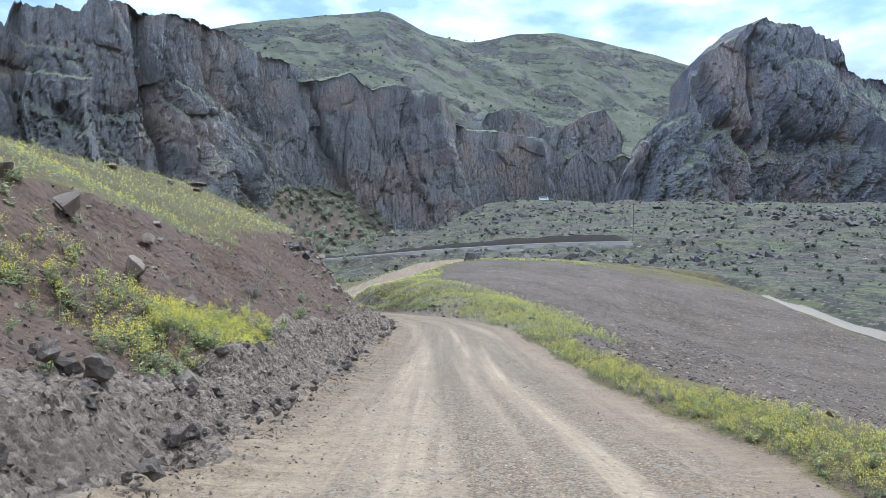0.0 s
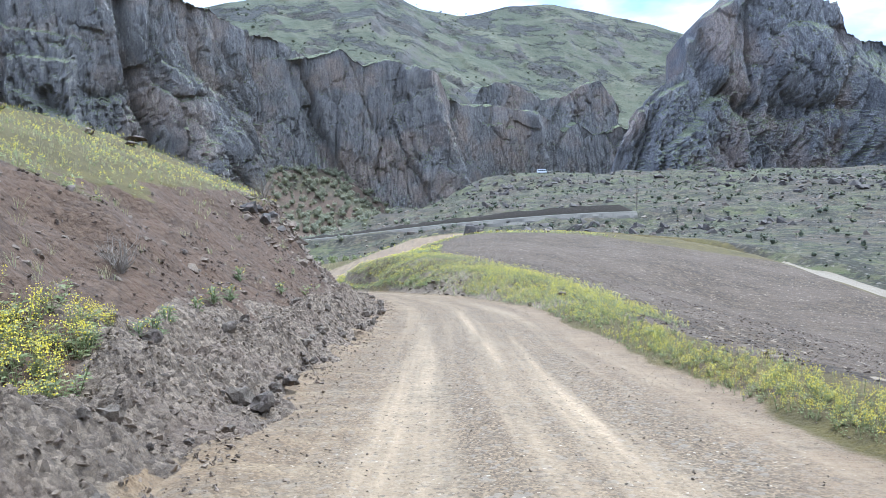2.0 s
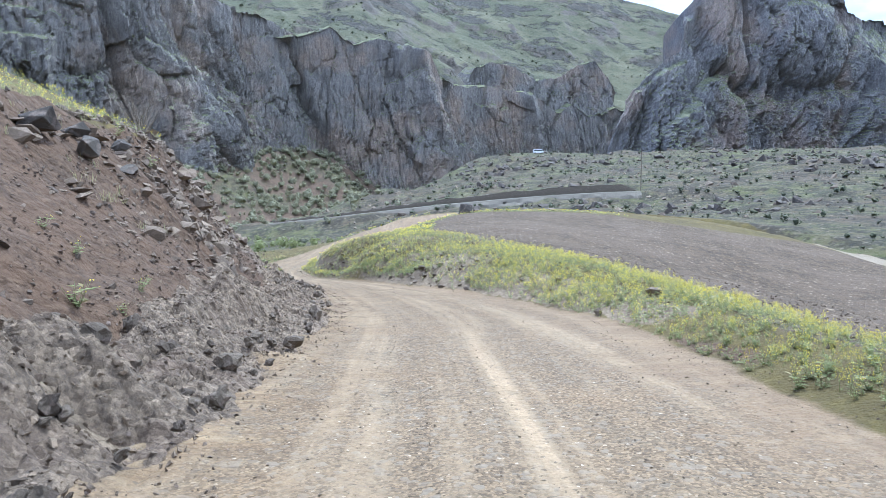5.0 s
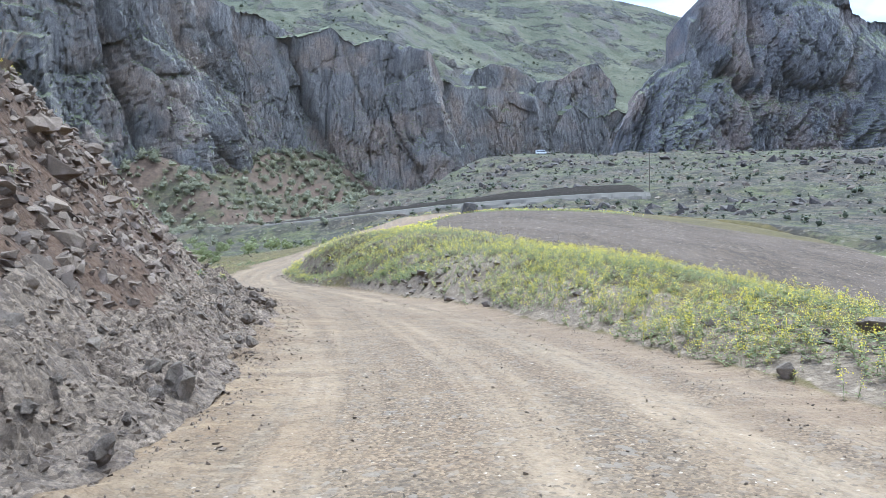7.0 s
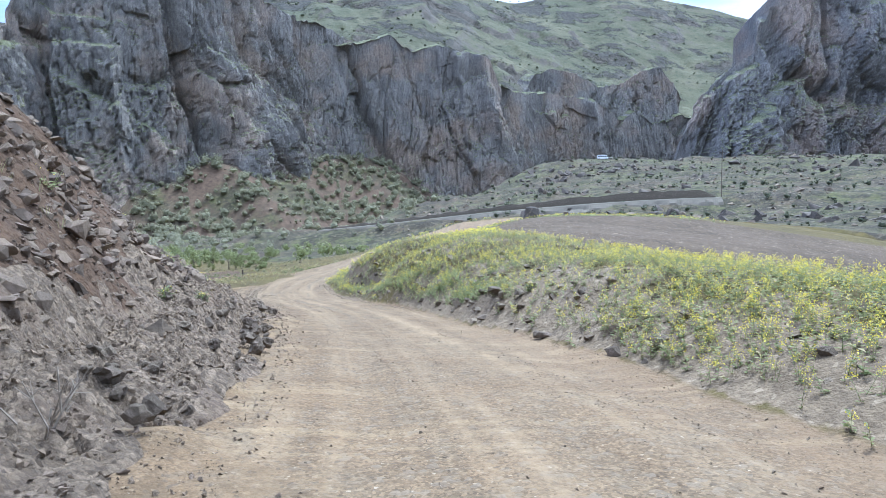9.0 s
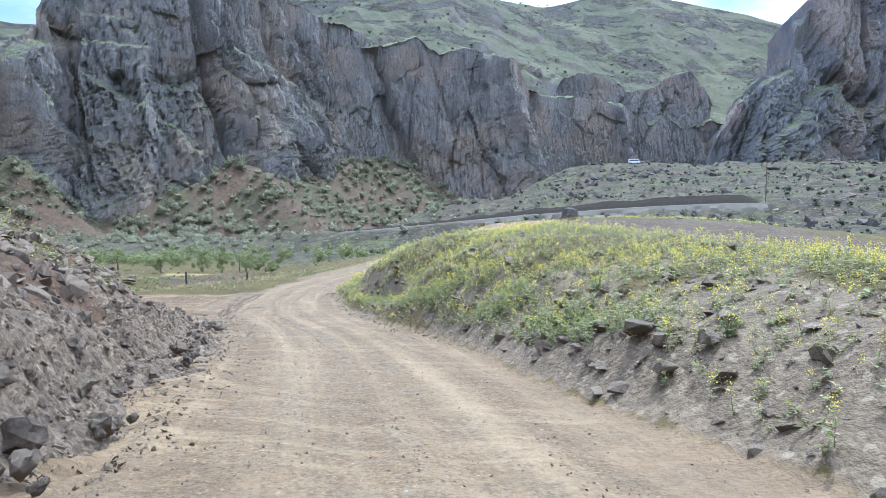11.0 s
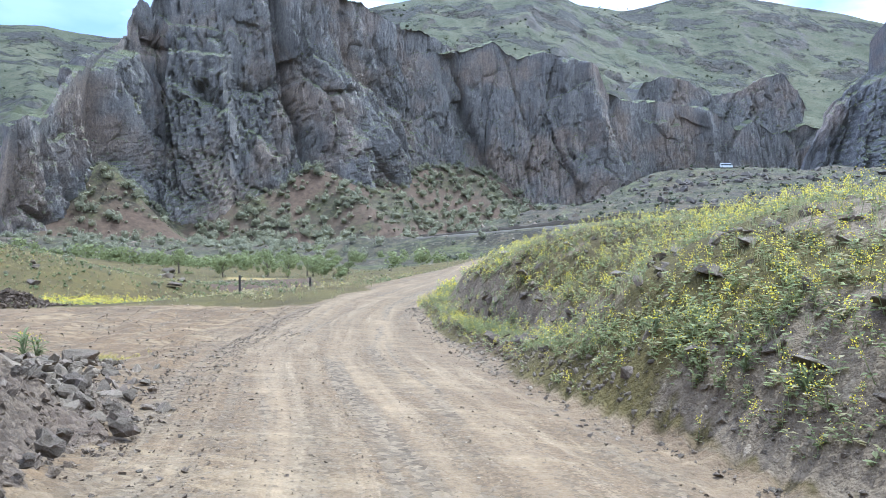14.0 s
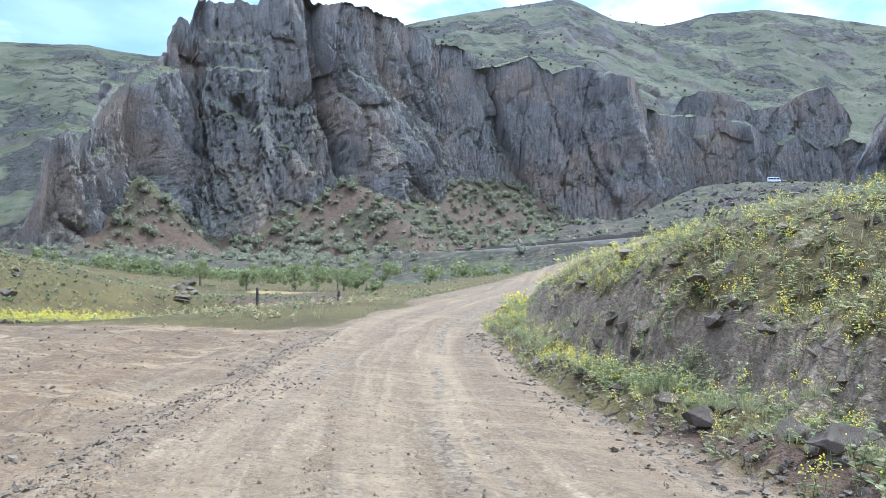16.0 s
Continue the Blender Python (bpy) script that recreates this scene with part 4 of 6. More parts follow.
build_cliff("cliff_west", "dark basalt cliff with columns, gullies and grassy ledges",
            [(-352, 380, -30), (-340, 386, -6), (-333, 394, 15), (-331, 400, 46), (-331, 406, 48), (-336, 425, 49), (-343, 445, 60), (-348, 470, 88), (-354, 500, 106), (-359, 543, 131), (-360, 550, 152), (-357, 557, 162), (-352, 562, 156), (-348, 568, 179), (-323, 575, 179), (-302, 580, 174), (-295, 585, 188), (-274, 595, 190), (-268, 606, 183), (-236, 640, 190), (-218, 680, 190), (-201, 715, 180), (-174, 750, 177), (-150, 782, 170), (-120, 815, 150)],
            0.15, 200, thin=(150, 215),
            benches=(([(128, 94), (151, 112), (176, 115), (203, 116)], 13, 0.05), ([(206, 150), (214, 143), (267, 137)], 11, 0.0), ([(214, 119), (262, 116)], 10, 0.0), ([(220, 96), (245, 80), (268, 66), (292, 46)], 8, 0.0), ([(334, 126), (350, 119), (391, 112), (437, 96), (475, 70)], 9, 0.28)),
            gullies=(([(303, 185), (302, 140), (307, 96), (325, 26)], 8, 17), ([(206, 175), (208, 120), (213, 60), (206, 0)], 5, 8), ([(116, 96), (124, 60), (131, 20)], 8, 15), ([(64, 62), (62, 20), (60, -20)], 4, 8), ([(176, 120), (180, 60), (182, 0)], 5, 7), ([(246, 90), (258, 40), (266, 0)], 3, 4), ([(268, 64), (280, 30), (288, 0)], 3, 4), ([(405, 112), (420, 70), (440, 20)], 5, 8), ([(372, 190), (374, 118)], 4, 5)))
build_cliff("cliff_gorge", "dark shaded cliff of the gorge below green slopes",
            [(-215, 722, 150), (-169, 753, 157), (-141, 770, 160), (-106, 780, 173), (-82, 785, 154), (-56, 790, 164), (1, 800, 150), (11, 812, 124), (30, 860, 122), (53, 900, 126), (68, 910, 130), (131, 940, 124), (150, 958, 116), (168, 966, 100), (190, 975, 113), (215, 982, 96), (250, 986, 108), (300, 990, 100)],
            0.11, 300, depth=60.0, cap=0.25, rough=0.6, slant=0.03,
            benches=(([(228, 120), (246, 96), (262, 70)], 6, 0.1), ([(345, 108), (400, 100)], 5, 0.0)),
            gullies=(([(78, 150), (92, 100), (120, 34)], 9, 16), ([(222, 150), (236, 70), (248, 20)], 7, -11), ([(196, 150), (206, 90), (214, 30)], 5, -7), ([(268, 130), (275, 60), (285, 0)], 8, 14), ([(428, 118), (440, 60), (448, 10)], 7, -10)))
build_cliff("cliff_east", "dark rocky peak of shaded basalt above the gorge",
            [(150, 700, -20), (160, 696, 10), (169, 690, 36), (176, 695, 64), (193, 700, 93), (220, 700, 118), (241, 705, 134), (246, 710, 163), (264, 715, 182), (288, 720, 198), (313, 725, 219), (332, 730, 228), (349, 735, 221), (378, 740, 222), (417, 745, 204), (427, 750, 180), (445, 750, 168), (468, 750, 166), (560, 745, 152), (700, 720, 150)],
            0.16, 400, material=M_PEAK, rough=1.2, thin=(70, 150), cap=0.05, slant=-0.25,
            benches=(([(30, 62), (50, 92), (84, 118), (104, 124)], 10, 0.1), ([(60, 44), (84, 74), (107, 98), (150, 112)], 16, 0.25), ([(290, 170), (310, 160), (470, 152)], 2, 0.9)),
            gullies=(([(112, 160), (122, 118), (150, 96), (200, 92)], 11, 15), ([(178, 205), (172, 150), (180, 112)], 7, 9), ([(300, 70), (330, 30), (350, 0)], 12, 14), ([(120, 60), (130, 10)], 7, 9)),
            bulges=((232, 142, 46, 44, 20), (200, 196, 30, 26, 8), (262, 60, 60, 36, 14)))
build_cliff("crag_upper", "dark crag band across the green slope over the gorge",
            [(30, 985, 128), (48, 990, 140), (58, 1000, 166), (81, 1004, 175), (118, 1000, 167), (140, 1003, 152), (171, 1000, 150), (200, 996, 170), (226, 1000, 176), (243, 1004, 156), (262, 1010, 128)],
            0.2, 500, depth=40.0, cap=0.15, foot=100.0, step=2.0, rough=0.7)


# ---- small pieces that are scattered ----
RNG = np.random.default_rng(7)


def hull_stone(seed, points=13, flat=0.75, sharp=1.0):
    """An angular broken stone of unit size: vertices and triangles."""
    r = np.random.default_rng(seed)
    d = r.normal(size=(points, 3))
    d /= np.linalg.norm(d, axis=1)[:, None]
    d *= (0.75 + 0.3 * r.random((points, 1)) * sharp) * np.array([1.0, 0.55 + 0.4 * r.random(), flat * (0.6 + 0.5 * r.random())]) * 0.5
    bm = bmesh.new()
    for p in d:
        bm.verts.new(p)
    res = bmesh.ops.convex_hull(bm, input=bm.verts)
    loose = [v for v in bm.verts if not v.link_faces]
    bmesh.ops.delete(bm, geom=loose, context="VERTS")
    bmesh.ops.triangulate(bm, faces=bm.faces)
    bm.verts.index_update()
    v = np.array([q.co for q in bm.verts])
    f = np.array([[q.index for q in t.verts] for t in bm.faces])
    bm.free()
    return v, f, np.zeros(len(f), int)


STONES = [hull_stone(s, 11 + s % 5, 0.6 + 0.05 * (s % 6)) for s in range(14)]
SLABS = [hull_stone(50 + s, 12, 0.34) for s in range(8)]
PEBBLES = [hull_stone(90 + s, 7, 0.6) for s in range(8)]
GRAVEL = [hull_stone(160 + s, 5, 0.7) for s in range(8)]
CLODS = [hull_stone(120 + s, 6, 0.8) for s in range(8)]


def turned(n, tilt=6.3):
    """n turns: any heading, tilted by up to tilt radians."""
    a, b, c = RNG.random(n) * 6.283, (RNG.random(n) - 0.5) * tilt, (RNG.random(n) - 0.5) * tilt
    ca, sa, cb, sb, cc, sc = np.cos(a), np.sin(a), np.cos(b), np.sin(b), np.cos(c), np.sin(c)
    z, o = np.zeros(n), np.ones(n)
    rz = np.stack([np.stack([ca, -sa, z], -1), np.stack([sa, ca, z], -1), np.stack([z, z, o], -1)], 1)
    rx = np.stack([np.stack([o, z, z], -1), np.stack([z, cb, -sb], -1), np.stack([z, sb, cb], -1)], 1)
    ry = np.stack([np.stack([cc, z, sc], -1), np.stack([z, o, z], -1), np.stack([-sc, z, cc], -1)], 1)
    return rz @ rx @ ry


def strew(variants, place, size, turn):
    """Joined copies of small shapes at the places given."""
    vs, fs, ms, base = [], [], [], 0
    pick = RNG.integers(0, len(variants), len(place))
    for k, (v, f, m) in enumerate(variants):
        s = np.nonzero(pick == k)[0]
        if not len(s):
            continue
        w = np.einsum("nij,vj->nvi", turn[s] * size[s, None, None], v) + place[s][:, None, :]
        vs.append(w.reshape(-1, 3))
        fs.append((f[None] + (base + np.arange(len(s)) * len(v))[:, None, None]).reshape(-1, 3))
        ms.append(np.tile(m, len(s)))
        base += len(s) * len(v)
    return np.concatenate(vs), np.concatenate(fs), np.concatenate(ms)


def stuff(name, label, category, variants, place, size, turn, mats):
    v, f, m = strew(variants, place, size, turn)
    return tagged(new(name, mesh_of(name, v, f, mats, m)), label, category, kind="stuff")


def spread(n, x0, x1, y0, y1, share):
    """Up to n random places in a rectangle, kept by the share given at each."""
    x, y = x0 + (x1 - x0) * RNG.random(n), y0 + (y1 - y0) * RNG.random(n)
    keep = RNG.random(n) < share(x, y)
    x, y = x[keep], y[keep]
    return np.stack([x, y, height(x, y)], -1)


def left_of(x, y):
    return ROAD_L(y) - x


def right_of(x, y):
    return x - ROAD_R(y)


def herb(seed, tall, stems, leaves, blooms, bloom, leaf=0.09, spread_=0.22, dry=0.0):
    """A flowering herb of unit height: stems, leaves, heads of small flowers."""
    r = np.random.default_rng(seed)
    vs, fs, ms = [], [], []

    def add(v, f, m):
        fs.append(np.array(f) + sum(len(q) for q in vs))
        vs.append(np.array(v))
        ms.append(np.full(len(f), m))

    tips = []
    for _ in range(max(stems, 1)):
        a, q = r.random() * 6.28, spread_ * (0.3 + r.random())
        tip = np.array([math.cos(a) * q, math.sin(a) * q, tall * (0.65 + 0.4 * r.random())])
        tips.append(tip)
        if stems:
            w = 0.006
            foot = tip * np.array([0.15, 0.15, 0])
            ring = [(w, 0, 0), (-w / 2, w * 0.87, 0), (-w / 2, -w * 0.87, 0)]
            add([foot + c for c in ring] + [tip + np.array(c) * 0.5 for c in ring],
                [(0, 1, 4), (0, 4, 3), (1, 2, 5), (1, 5, 4), (2, 0, 3), (2, 3, 5)], 2 if r.random() < dry else 0)
    for _ in range(leaves):
        tip = tips[r.integers(len(tips))]
        h = r.random() ** 1.3 * 0.85
        p = tip * np.array([0.15 + 0.85 * h, 0.15 + 0.85 * h, h])
        a, s = r.random() * 6.28, leaf * (0.6 + 0.9 * r.random())
        d = np.array([math.cos(a), math.sin(a), 0.5 * r.random() - 0.1]) * s
        side = np.array([-math.sin(a), math.cos(a), 0.0]) * s * 0.28
        mid = p + d * 0.5 + np.array([0, 0, 0.12 * s])
        add([p, mid + side, p + d, mid - side], [(0, 1, 2), (0, 2, 3)], 2 if r.random() < dry else 0)
    for _ in range(blooms):
        tip = tips[r.integers(len(tips))] * (0.72 + 0.28 * r.random())
        p = tip + r.normal(size=3) * np.array([0.045, 0.045, 0.05]) + np.array([0, 0, 0.0])
        n = r.normal(size=3) + np.array([0, 0, 0.8])
        n /= np.linalg.norm(n)
        e = np.cross(n, r.normal(size=3))
        e /= np.linalg.norm(e)
        g = np.cross(n, e)
        s = bloom * (0.7 + 0.6 * r.random())
        add([p + e * s, p + g * s + n * s * 0.3, p - e * s, p - g * s + n * s * 0.3], [(0, 1, 2), (0, 2, 3)], 1)
    return np.concatenate(vs), np.concatenate(fs), np.concatenate(ms)


def tuft(seed, blades, tall, wide=0.008, dry=0.3):
    """A grass tuft of bent blades."""
    r = np.random.default_rng(seed)
    vs, fs, ms = [], [], []
    for k in range(blades):
        a, q, h = r.random() * 6.28, 0.12 * r.random(), tall * (0.5 + 0.6 * r.random())
        d = np.array([math.cos(a), math.sin(a), 0])
        side = np.array([-d[1], d[0], 0]) * wide
        p = d * q
        b = 6 * k
        mid, tip = p + d * h * 0.18 + np.array([0, 0, h * 0.6]), p + d * h * (0.35 + 0.3 * r.random()) + np.array([0, 0, h])
        vs += [p - side, p + side, mid - side * 0.7, mid + side * 0.7, tip, tip]
        fs += [(b, b + 1, b + 3), (b, b + 3, b + 2), (b + 2, b + 3, b + 4)]
        ms += [2 if r.random() < dry else 0] * 3
    return np.array(vs), np.array(fs), np.array(ms)


HERB_MATS = [M_GREEN, M_YELLOW, M_DRY]
NEAR_HERBS = [herb(s, 0.62, 5, 22, 60, 0.014, 0.085, 0.2, 0.08) for s in range(6)]
NEAR_GREENS = [herb(40 + s, 0.42, 6, 34, 7, 0.014, 0.11, 0.24, 0.12) for s in range(6)]
MID_HERBS = [herb(10 + s, 0.60, 0, 7, 17, 0.021, 0.13, 0.3) for s in range(6)]
MID_GREENS = [herb(60 + s, 0.45, 0, 16, 3, 0.022, 0.16, 0.28, 0.2) for s in range(6)]
BANK_HERBS = [herb(80 + s, 0.5, 1, 10, 26, 0.0115, 0.08, 0.24, 0.2) for s in range(8)]
BANK_GREENS = [herb(90 + s, 0.40, 1, 14, 3, 0.012, 0.10, 0.27, 0.35) for s in range(8)]
VERGE_HERBS = [herb(110 + s, 0.55, 2, 9, 30, 0.0115, 0.075, 0.2, 0.05) for s in range(8)]
FRESH_HERBS = [herb(130 + s, 0.5, 2, 26, 6, 0.0115, 0.085, 0.25, 0.05) for s in range(8)]
FAR_HERBS = [herb(20 + s, 0.55, 0, 9, 6, 0.05, 0.24, 0.36) for s in range(6)]
DRY_TUFTS = [tuft(30 + s, 12, 0.38, 0.006, 0.75) for s in range(6)]
TUFTS = [tuft(s, 14, 0.38, 0.006, 0.15 + 0.5 * (s % 2)) for s in range(8)]


def clump(seed, n, tall, leaf, loose=1.0, body=0.7):
    """A rounded, gappy bush of loose leaf sprays on a few stems, of unit size."""
    r = np.random.default_rng(seed)
    vs, fs = [], []
    lobes = r.normal(size=(5, 3)) * np.array([0.22, 0.22, 0.10]) * loose + np.array([0, 0, 0.30 * tall])
    for k in range(n):
        c = lobes[r.integers(5)]
        d = r.normal(size=3)
        d /= np.linalg.norm(d)
        p = c + d * np.array([0.26, 0.26, 0.24 * tall]) * (1.55 - 0.55 * loose) * (0.55 + 0.45 * r.random())
        p[2] = max(p[2], 0.02)
        e = np.cross(d, r.normal(size=3))
        e /= np.linalg.norm(e)
        g = np.cross(d, e) + d * 0.4
        s = leaf * (0.6 + 0.8 * r.random())
        b = 4 * k
        vs += [p - e * s, p - g * s * 0.7, p + e * s, p + g * s * 0.7]
        fs += [(b, b + 1, b + 2), (b, b + 2, b + 3)]
    v, f, _ = hull_stone(seed + 300, 16, 1.0)
    fs += (f + len(vs)).tolist()
    vs += (v * np.array([body, body, 0.7 * body * tall]) + np.array([0, 0, 0.27 * tall])).tolist()
    return np.array(vs), np.array(fs), np.zeros(len(fs), int)


FINE_SHRUBS = [clump(60 + s, 100, 1.0 + 0.1 * (s % 3), 0.068, 0.5, 0.35) for s in range(6)]
ROUND_SHRUBS = [clump(20 + s, 78, 1.0 + 0.1 * (s % 3), 0.062, 0.40, 0.78) for s in range(8)]
SMALL_SHRUBS = [clump(80 + s, 14, 0.9 + 0.1 * (s % 3), 0.11, 0.32) for s in range(8)]


# ---- flowers, herbs, grass ----
def strip_share(x, y):
    """How thick the yellow strip along the road stands."""
    d = right_of(x, y)
    wide = 1.25 + 0.45 * vnoise(y * 0.45, y * 0, 135) + 1.6 * smooth(20, 32, y) + 3.2 * smooth(33, 44, y)
    s = smooth(-0.02, 0.2, d) * smooth(wide, wide - 0.6, d)
    patchy = smooth(-0.15, 0.3, fbm(x * 0.36, y * 0.30, 131, 3))
    return s * (1 - (0.35 + 0.65 * smooth(16, 30, y)) * (1 - patchy))


def cover_share(x, y):
    """Plant cover of the bank: thin on the bare face, thick over it and at its foot."""
    d = right_of(x, y)
    s = smooth(-0.1, 0.15, d - 0.45 * smooth(40, 46, y) * smooth(60, 56, y)) * smooth(11.0, 7.0, d) * smooth(31, 36, y)
    s = s * (0.3 + 0.7 * smooth(-0.4, 0.15, fbm(x * 0.4, y * 0.4, 133, 3))) * (0.5 + 0.5 * smooth(5.5, 3.0, d))
    s = s * (1 - 0.68 * smooth(1.0, 0.4, np.hypot((y - 51.5) / 6.0, (d - 1.1) / 2.3)))
    face = smooth(60, 65, y) * smooth(0.95, 1.1, d) * smooth(1.65, 1.45, d)
    return s * (1 - 0.93 * face)


def left_patch(x, y):
    a = smooth(1.0, 0.5, np.hypot((x + 4.2) / 0.85, (y - 12.6) / 4.4))
    b = smooth(1.0, 0.5, np.hypot((x + 5.2) / 0.8, (y - 11.2) / 2.0)) * 0.4
    c = smooth(1.0, 0.4, np.hypot((x + 6.2) / 1.0, (y - 10.0) / 2.2)) * 0.35
    return np.maximum(np.maximum(a, b), c)


def meadow_share(x, y):
    cover = land(x, y, False)[1]
    d = left_of(x, y)
    return smooth(2.5, 3.6, d) * (1 - smooth(0.2, 0.6, cover["soil"])) * smooth(50, 44, y) * smooth(-24, -20, x)


def grow(name, label, place, low, high, variants, lean=0.35, mats=None, category="wildflowers"):
    n = len(place)
    size = low + (high - low) * RNG.random(n)
    return stuff(name, label, category, variants, place, size, turned(n, lean), mats or HERB_MATS)


YELLOW_LABEL = "yellow mustard flowers in bloom along the gravel track"
p = spread(26000, 2.6, 5.6, 0.5, 24, lambda x, y: strip_share(x, y) * 0.42)
grow("mustard_flowers", YELLOW_LABEL, p, 0.22, 0.42, VERGE_HERBS)
p = spread(60000, -1, 9, 24, 46, lambda x, y: strip_share(x, y) * (0.095 - 0.06 * smooth(30, 34, y) * smooth(0.1, -0.3, fbm(x * 0.7, y * 0.5, 145, 3))))
grow("mustard_flowers", YELLOW_LABEL, p, 0.22, 0.45, VERGE_HERBS)
p = spread(80000, -11, 9, 32, 85, lambda x, y: cover_share(x, y) * 0.32 * (1 - 0.15 * smooth(57, 63, y) * smooth(1.5, 2.2, right_of(x, y))))
grow("mustard_flowers", "yellow mustard on the stony roadside bank", p, 0.35, 0.75, BANK_HERBS)
p = spread(80000, -11, 9, 32, 85, lambda x, y: cover_share(x, y) * 0.30)
grow("green_herbs", "green herbs and weeds on the roadside bank", p, 0.35, 0.75, BANK_GREENS, category="weeds")
p = spread(26000, -8, 2, 46, 67, lambda x, y: 0.22 * (0.3 + 0.7 * smooth(54, 58, y)) * smooth(0.1, 0.4, right_of(x, y)) * smooth(1.7, 1.0, right_of(x, y)))
grow("green_herbs", "pale green herbs crowding the edge of the track", p, 0.35, 0.7, BANK_GREENS, category="weeds")
p = spread(40000, -9, 3, 48, 70, lambda x, y: 0.30 * smooth(50, 55, y) * smooth(0.15, 0.45, right_of(x, y)) * smooth(1.6, 1.1, right_of(x, y)) * smooth(-0.5, 0.1, fbm(x * 0.6, y * 0.6, 141, 3)))
grow("green_herbs", "lush pale green herbs at the foot of the earth bank", p, 0.4, 0.8, FRESH_HERBS, category="weeds")
p = spread(9000, 0, 8, 35, 47, lambda x, y: (0.18 + 0.3 * smooth(-0.2, 0.3, fbm(x * 0.8, y * 0.6, 147, 3))) * smooth(1.0, 0.4, np.hypot((y - 41) / 4.0, (right_of(x, y) - 1.3) / 1.4)))
grow("mustard_flowers", "dense yellow mustard at the foot of the low bank", p, 0.3, 0.55, VERGE_HERBS)
p = spread(5000, -16, -6, 47, 61, lambda x, y: 0.3 * smooth(1.6, 2.4, left_of(x, y)) * smooth(7.0, 5.0, left_of(x, y)) * smooth(-0.2, 0.3, fbm(x * 0.5, y * 0.5, 139, 3)))
grow("green_herbs", "green weeds and dry stalks on the end of the cut", p, 0.35, 0.75, BANK_GREENS, category="weeds")
p = spread(16000, 0, 9, 33, 47, lambda x, y: 0.16 * smooth(0.2, 0.5, right_of(x, y)) * smooth(6.0, 4.0, right_of(x, y)) * smooth(-0.3, 0.3, fbm(x * 0.4, y * 0.4, 137, 3)))
grow("green_herbs", "fresh green herbs on the low roadside bank", p, 0.3, 0.65, BANK_GREENS, category="weeds")
p = spread(11000, -8, -2.6, 5, 18, lambda x, y: left_patch(x, y) * 0.26)
grow("mustard_flowers", "dense yellow mustard patch at the foot of the cut bank", p, 0.35, 0.7, NEAR_HERBS)
p = spread(40000, -24, -5, -2, 50, lambda x, y: meadow_share(x, y) * 0.18)
grow("meadow_flowers", "meadow of yellow flowers and dry grass above the cut", p, 0.22, 0.46, MID_HERBS[:5] + MID_GREENS[:1])
p = spread(13000, -36, -16, 76, 88, lambda x, y: 0.7 * smooth(1.0, 0.5, np.hypot((x + 25.9) / 2.8, (y - 80.4 - 0.1 * (x + 26)) / 3.6)))
grow("mustard_flowers", "yellow mustard strip at the foot of the grassy knoll", p, 0.55, 0.95, MID_HERBS)
p = spread(420, -15.2, -12.6, 64.0, 65.8, lambda x, y: 0.8 * smooth(1.0, 0.4, np.hypot((x + 13.9) / 1.0, (y - 64.9) / 0.7)))
grow("mustard_flowers", "low yellow mustard patch on the junction dirt", p, 0.2, 0.35, VERGE_HERBS)
p = spread(9000, -14, 30, 80, 142, lambda x, y: 0.35 * (1 - land(x, y, False)[1]["plough"]) * (1 - land(x, y, False)[1]["road"]) * smooth(-13, -10, x))
grow("mustard_flowers", "yellow flowers and grass along the edge of the ploughed field", p, 0.5, 0.9, FAR_HERBS)
p = spread(7000, -62, -16, 77, 112, lambda x, y: 0.9 * smooth(-0.5, 0.2, fbm(x * 0.25, y * 0.25, 143, 3)) * (1 - land(x, y, False)[1]["soil"]) * (1 - land(x, y, False)[1]["road"]))
grow("grass_tufts", "olive and straw-coloured pasture clumps on the knoll", p, 0.25, 0.6, MID_GREENS, mats=[M_DRY, M_YELLOW, M_DRY], category="grass")
p = spread(7500, 2.6, 5.4, 0, 34, lambda x, y: strip_share(x, y) * 0.16)
grow("green_herbs", "green herbs below the yellow flowers of the verge", p, 0.22, 0.5, NEAR_GREENS, category="weeds")
p = spread(9000, -8, -2.6, 3, 46, lambda x, y: 0.5 * left_patch(x, y) + 0.035 * smooth(0.9, 1.6, left_of(x, y)) * smooth(0.1, 0.5, fbm(x * 0.4, y * 0.4, 151, 3)))
grow("green_herbs", "green weeds rooted in the cut bank", p, 0.4, 0.8, NEAR_GREENS, category="weeds")
p = spread(60000, -11, 6, 52, 84, lambda x, y: 0.8 * smooth(0.2, 0.5, right_of(x, y)) * smooth(1.5, 1.15, right_of(x, y)) * smooth(58, 66, y))
grow("grass_tufts", "fresh green grass at the foot of the earth bank", p, 0.22, 0.45, TUFTS, category="grass")
p = spread(60000, -22, 9, -2, 84, lambda x, y: 0.2 * np.maximum(0.5 * meadow_share(x, y), smooth(1.5, 1.9, right_of(x, y)) * smooth(9, 6, right_of(x, y)) * smooth(40, 50, y) * (1.3 + 2.4 * smooth(58, 63, y))))
grow("grass_tufts", "dry and green grass tufts", p, 0.25, 0.55, DRY_TUFTS, category="grass")
p = spread(5000, -12, -3.5, 2, 46, lambda x, y: 0.35 * smooth(1.8, 2.6, left_of(x, y)) * smooth(0.05, 0.4, fbm(x * 0.5, y * 0.5, 153, 3)))
grow("grass_tufts", "dry grass tufts clinging to the cut face", p, 0.3, 0.7, DRY_TUFTS, category="grass")
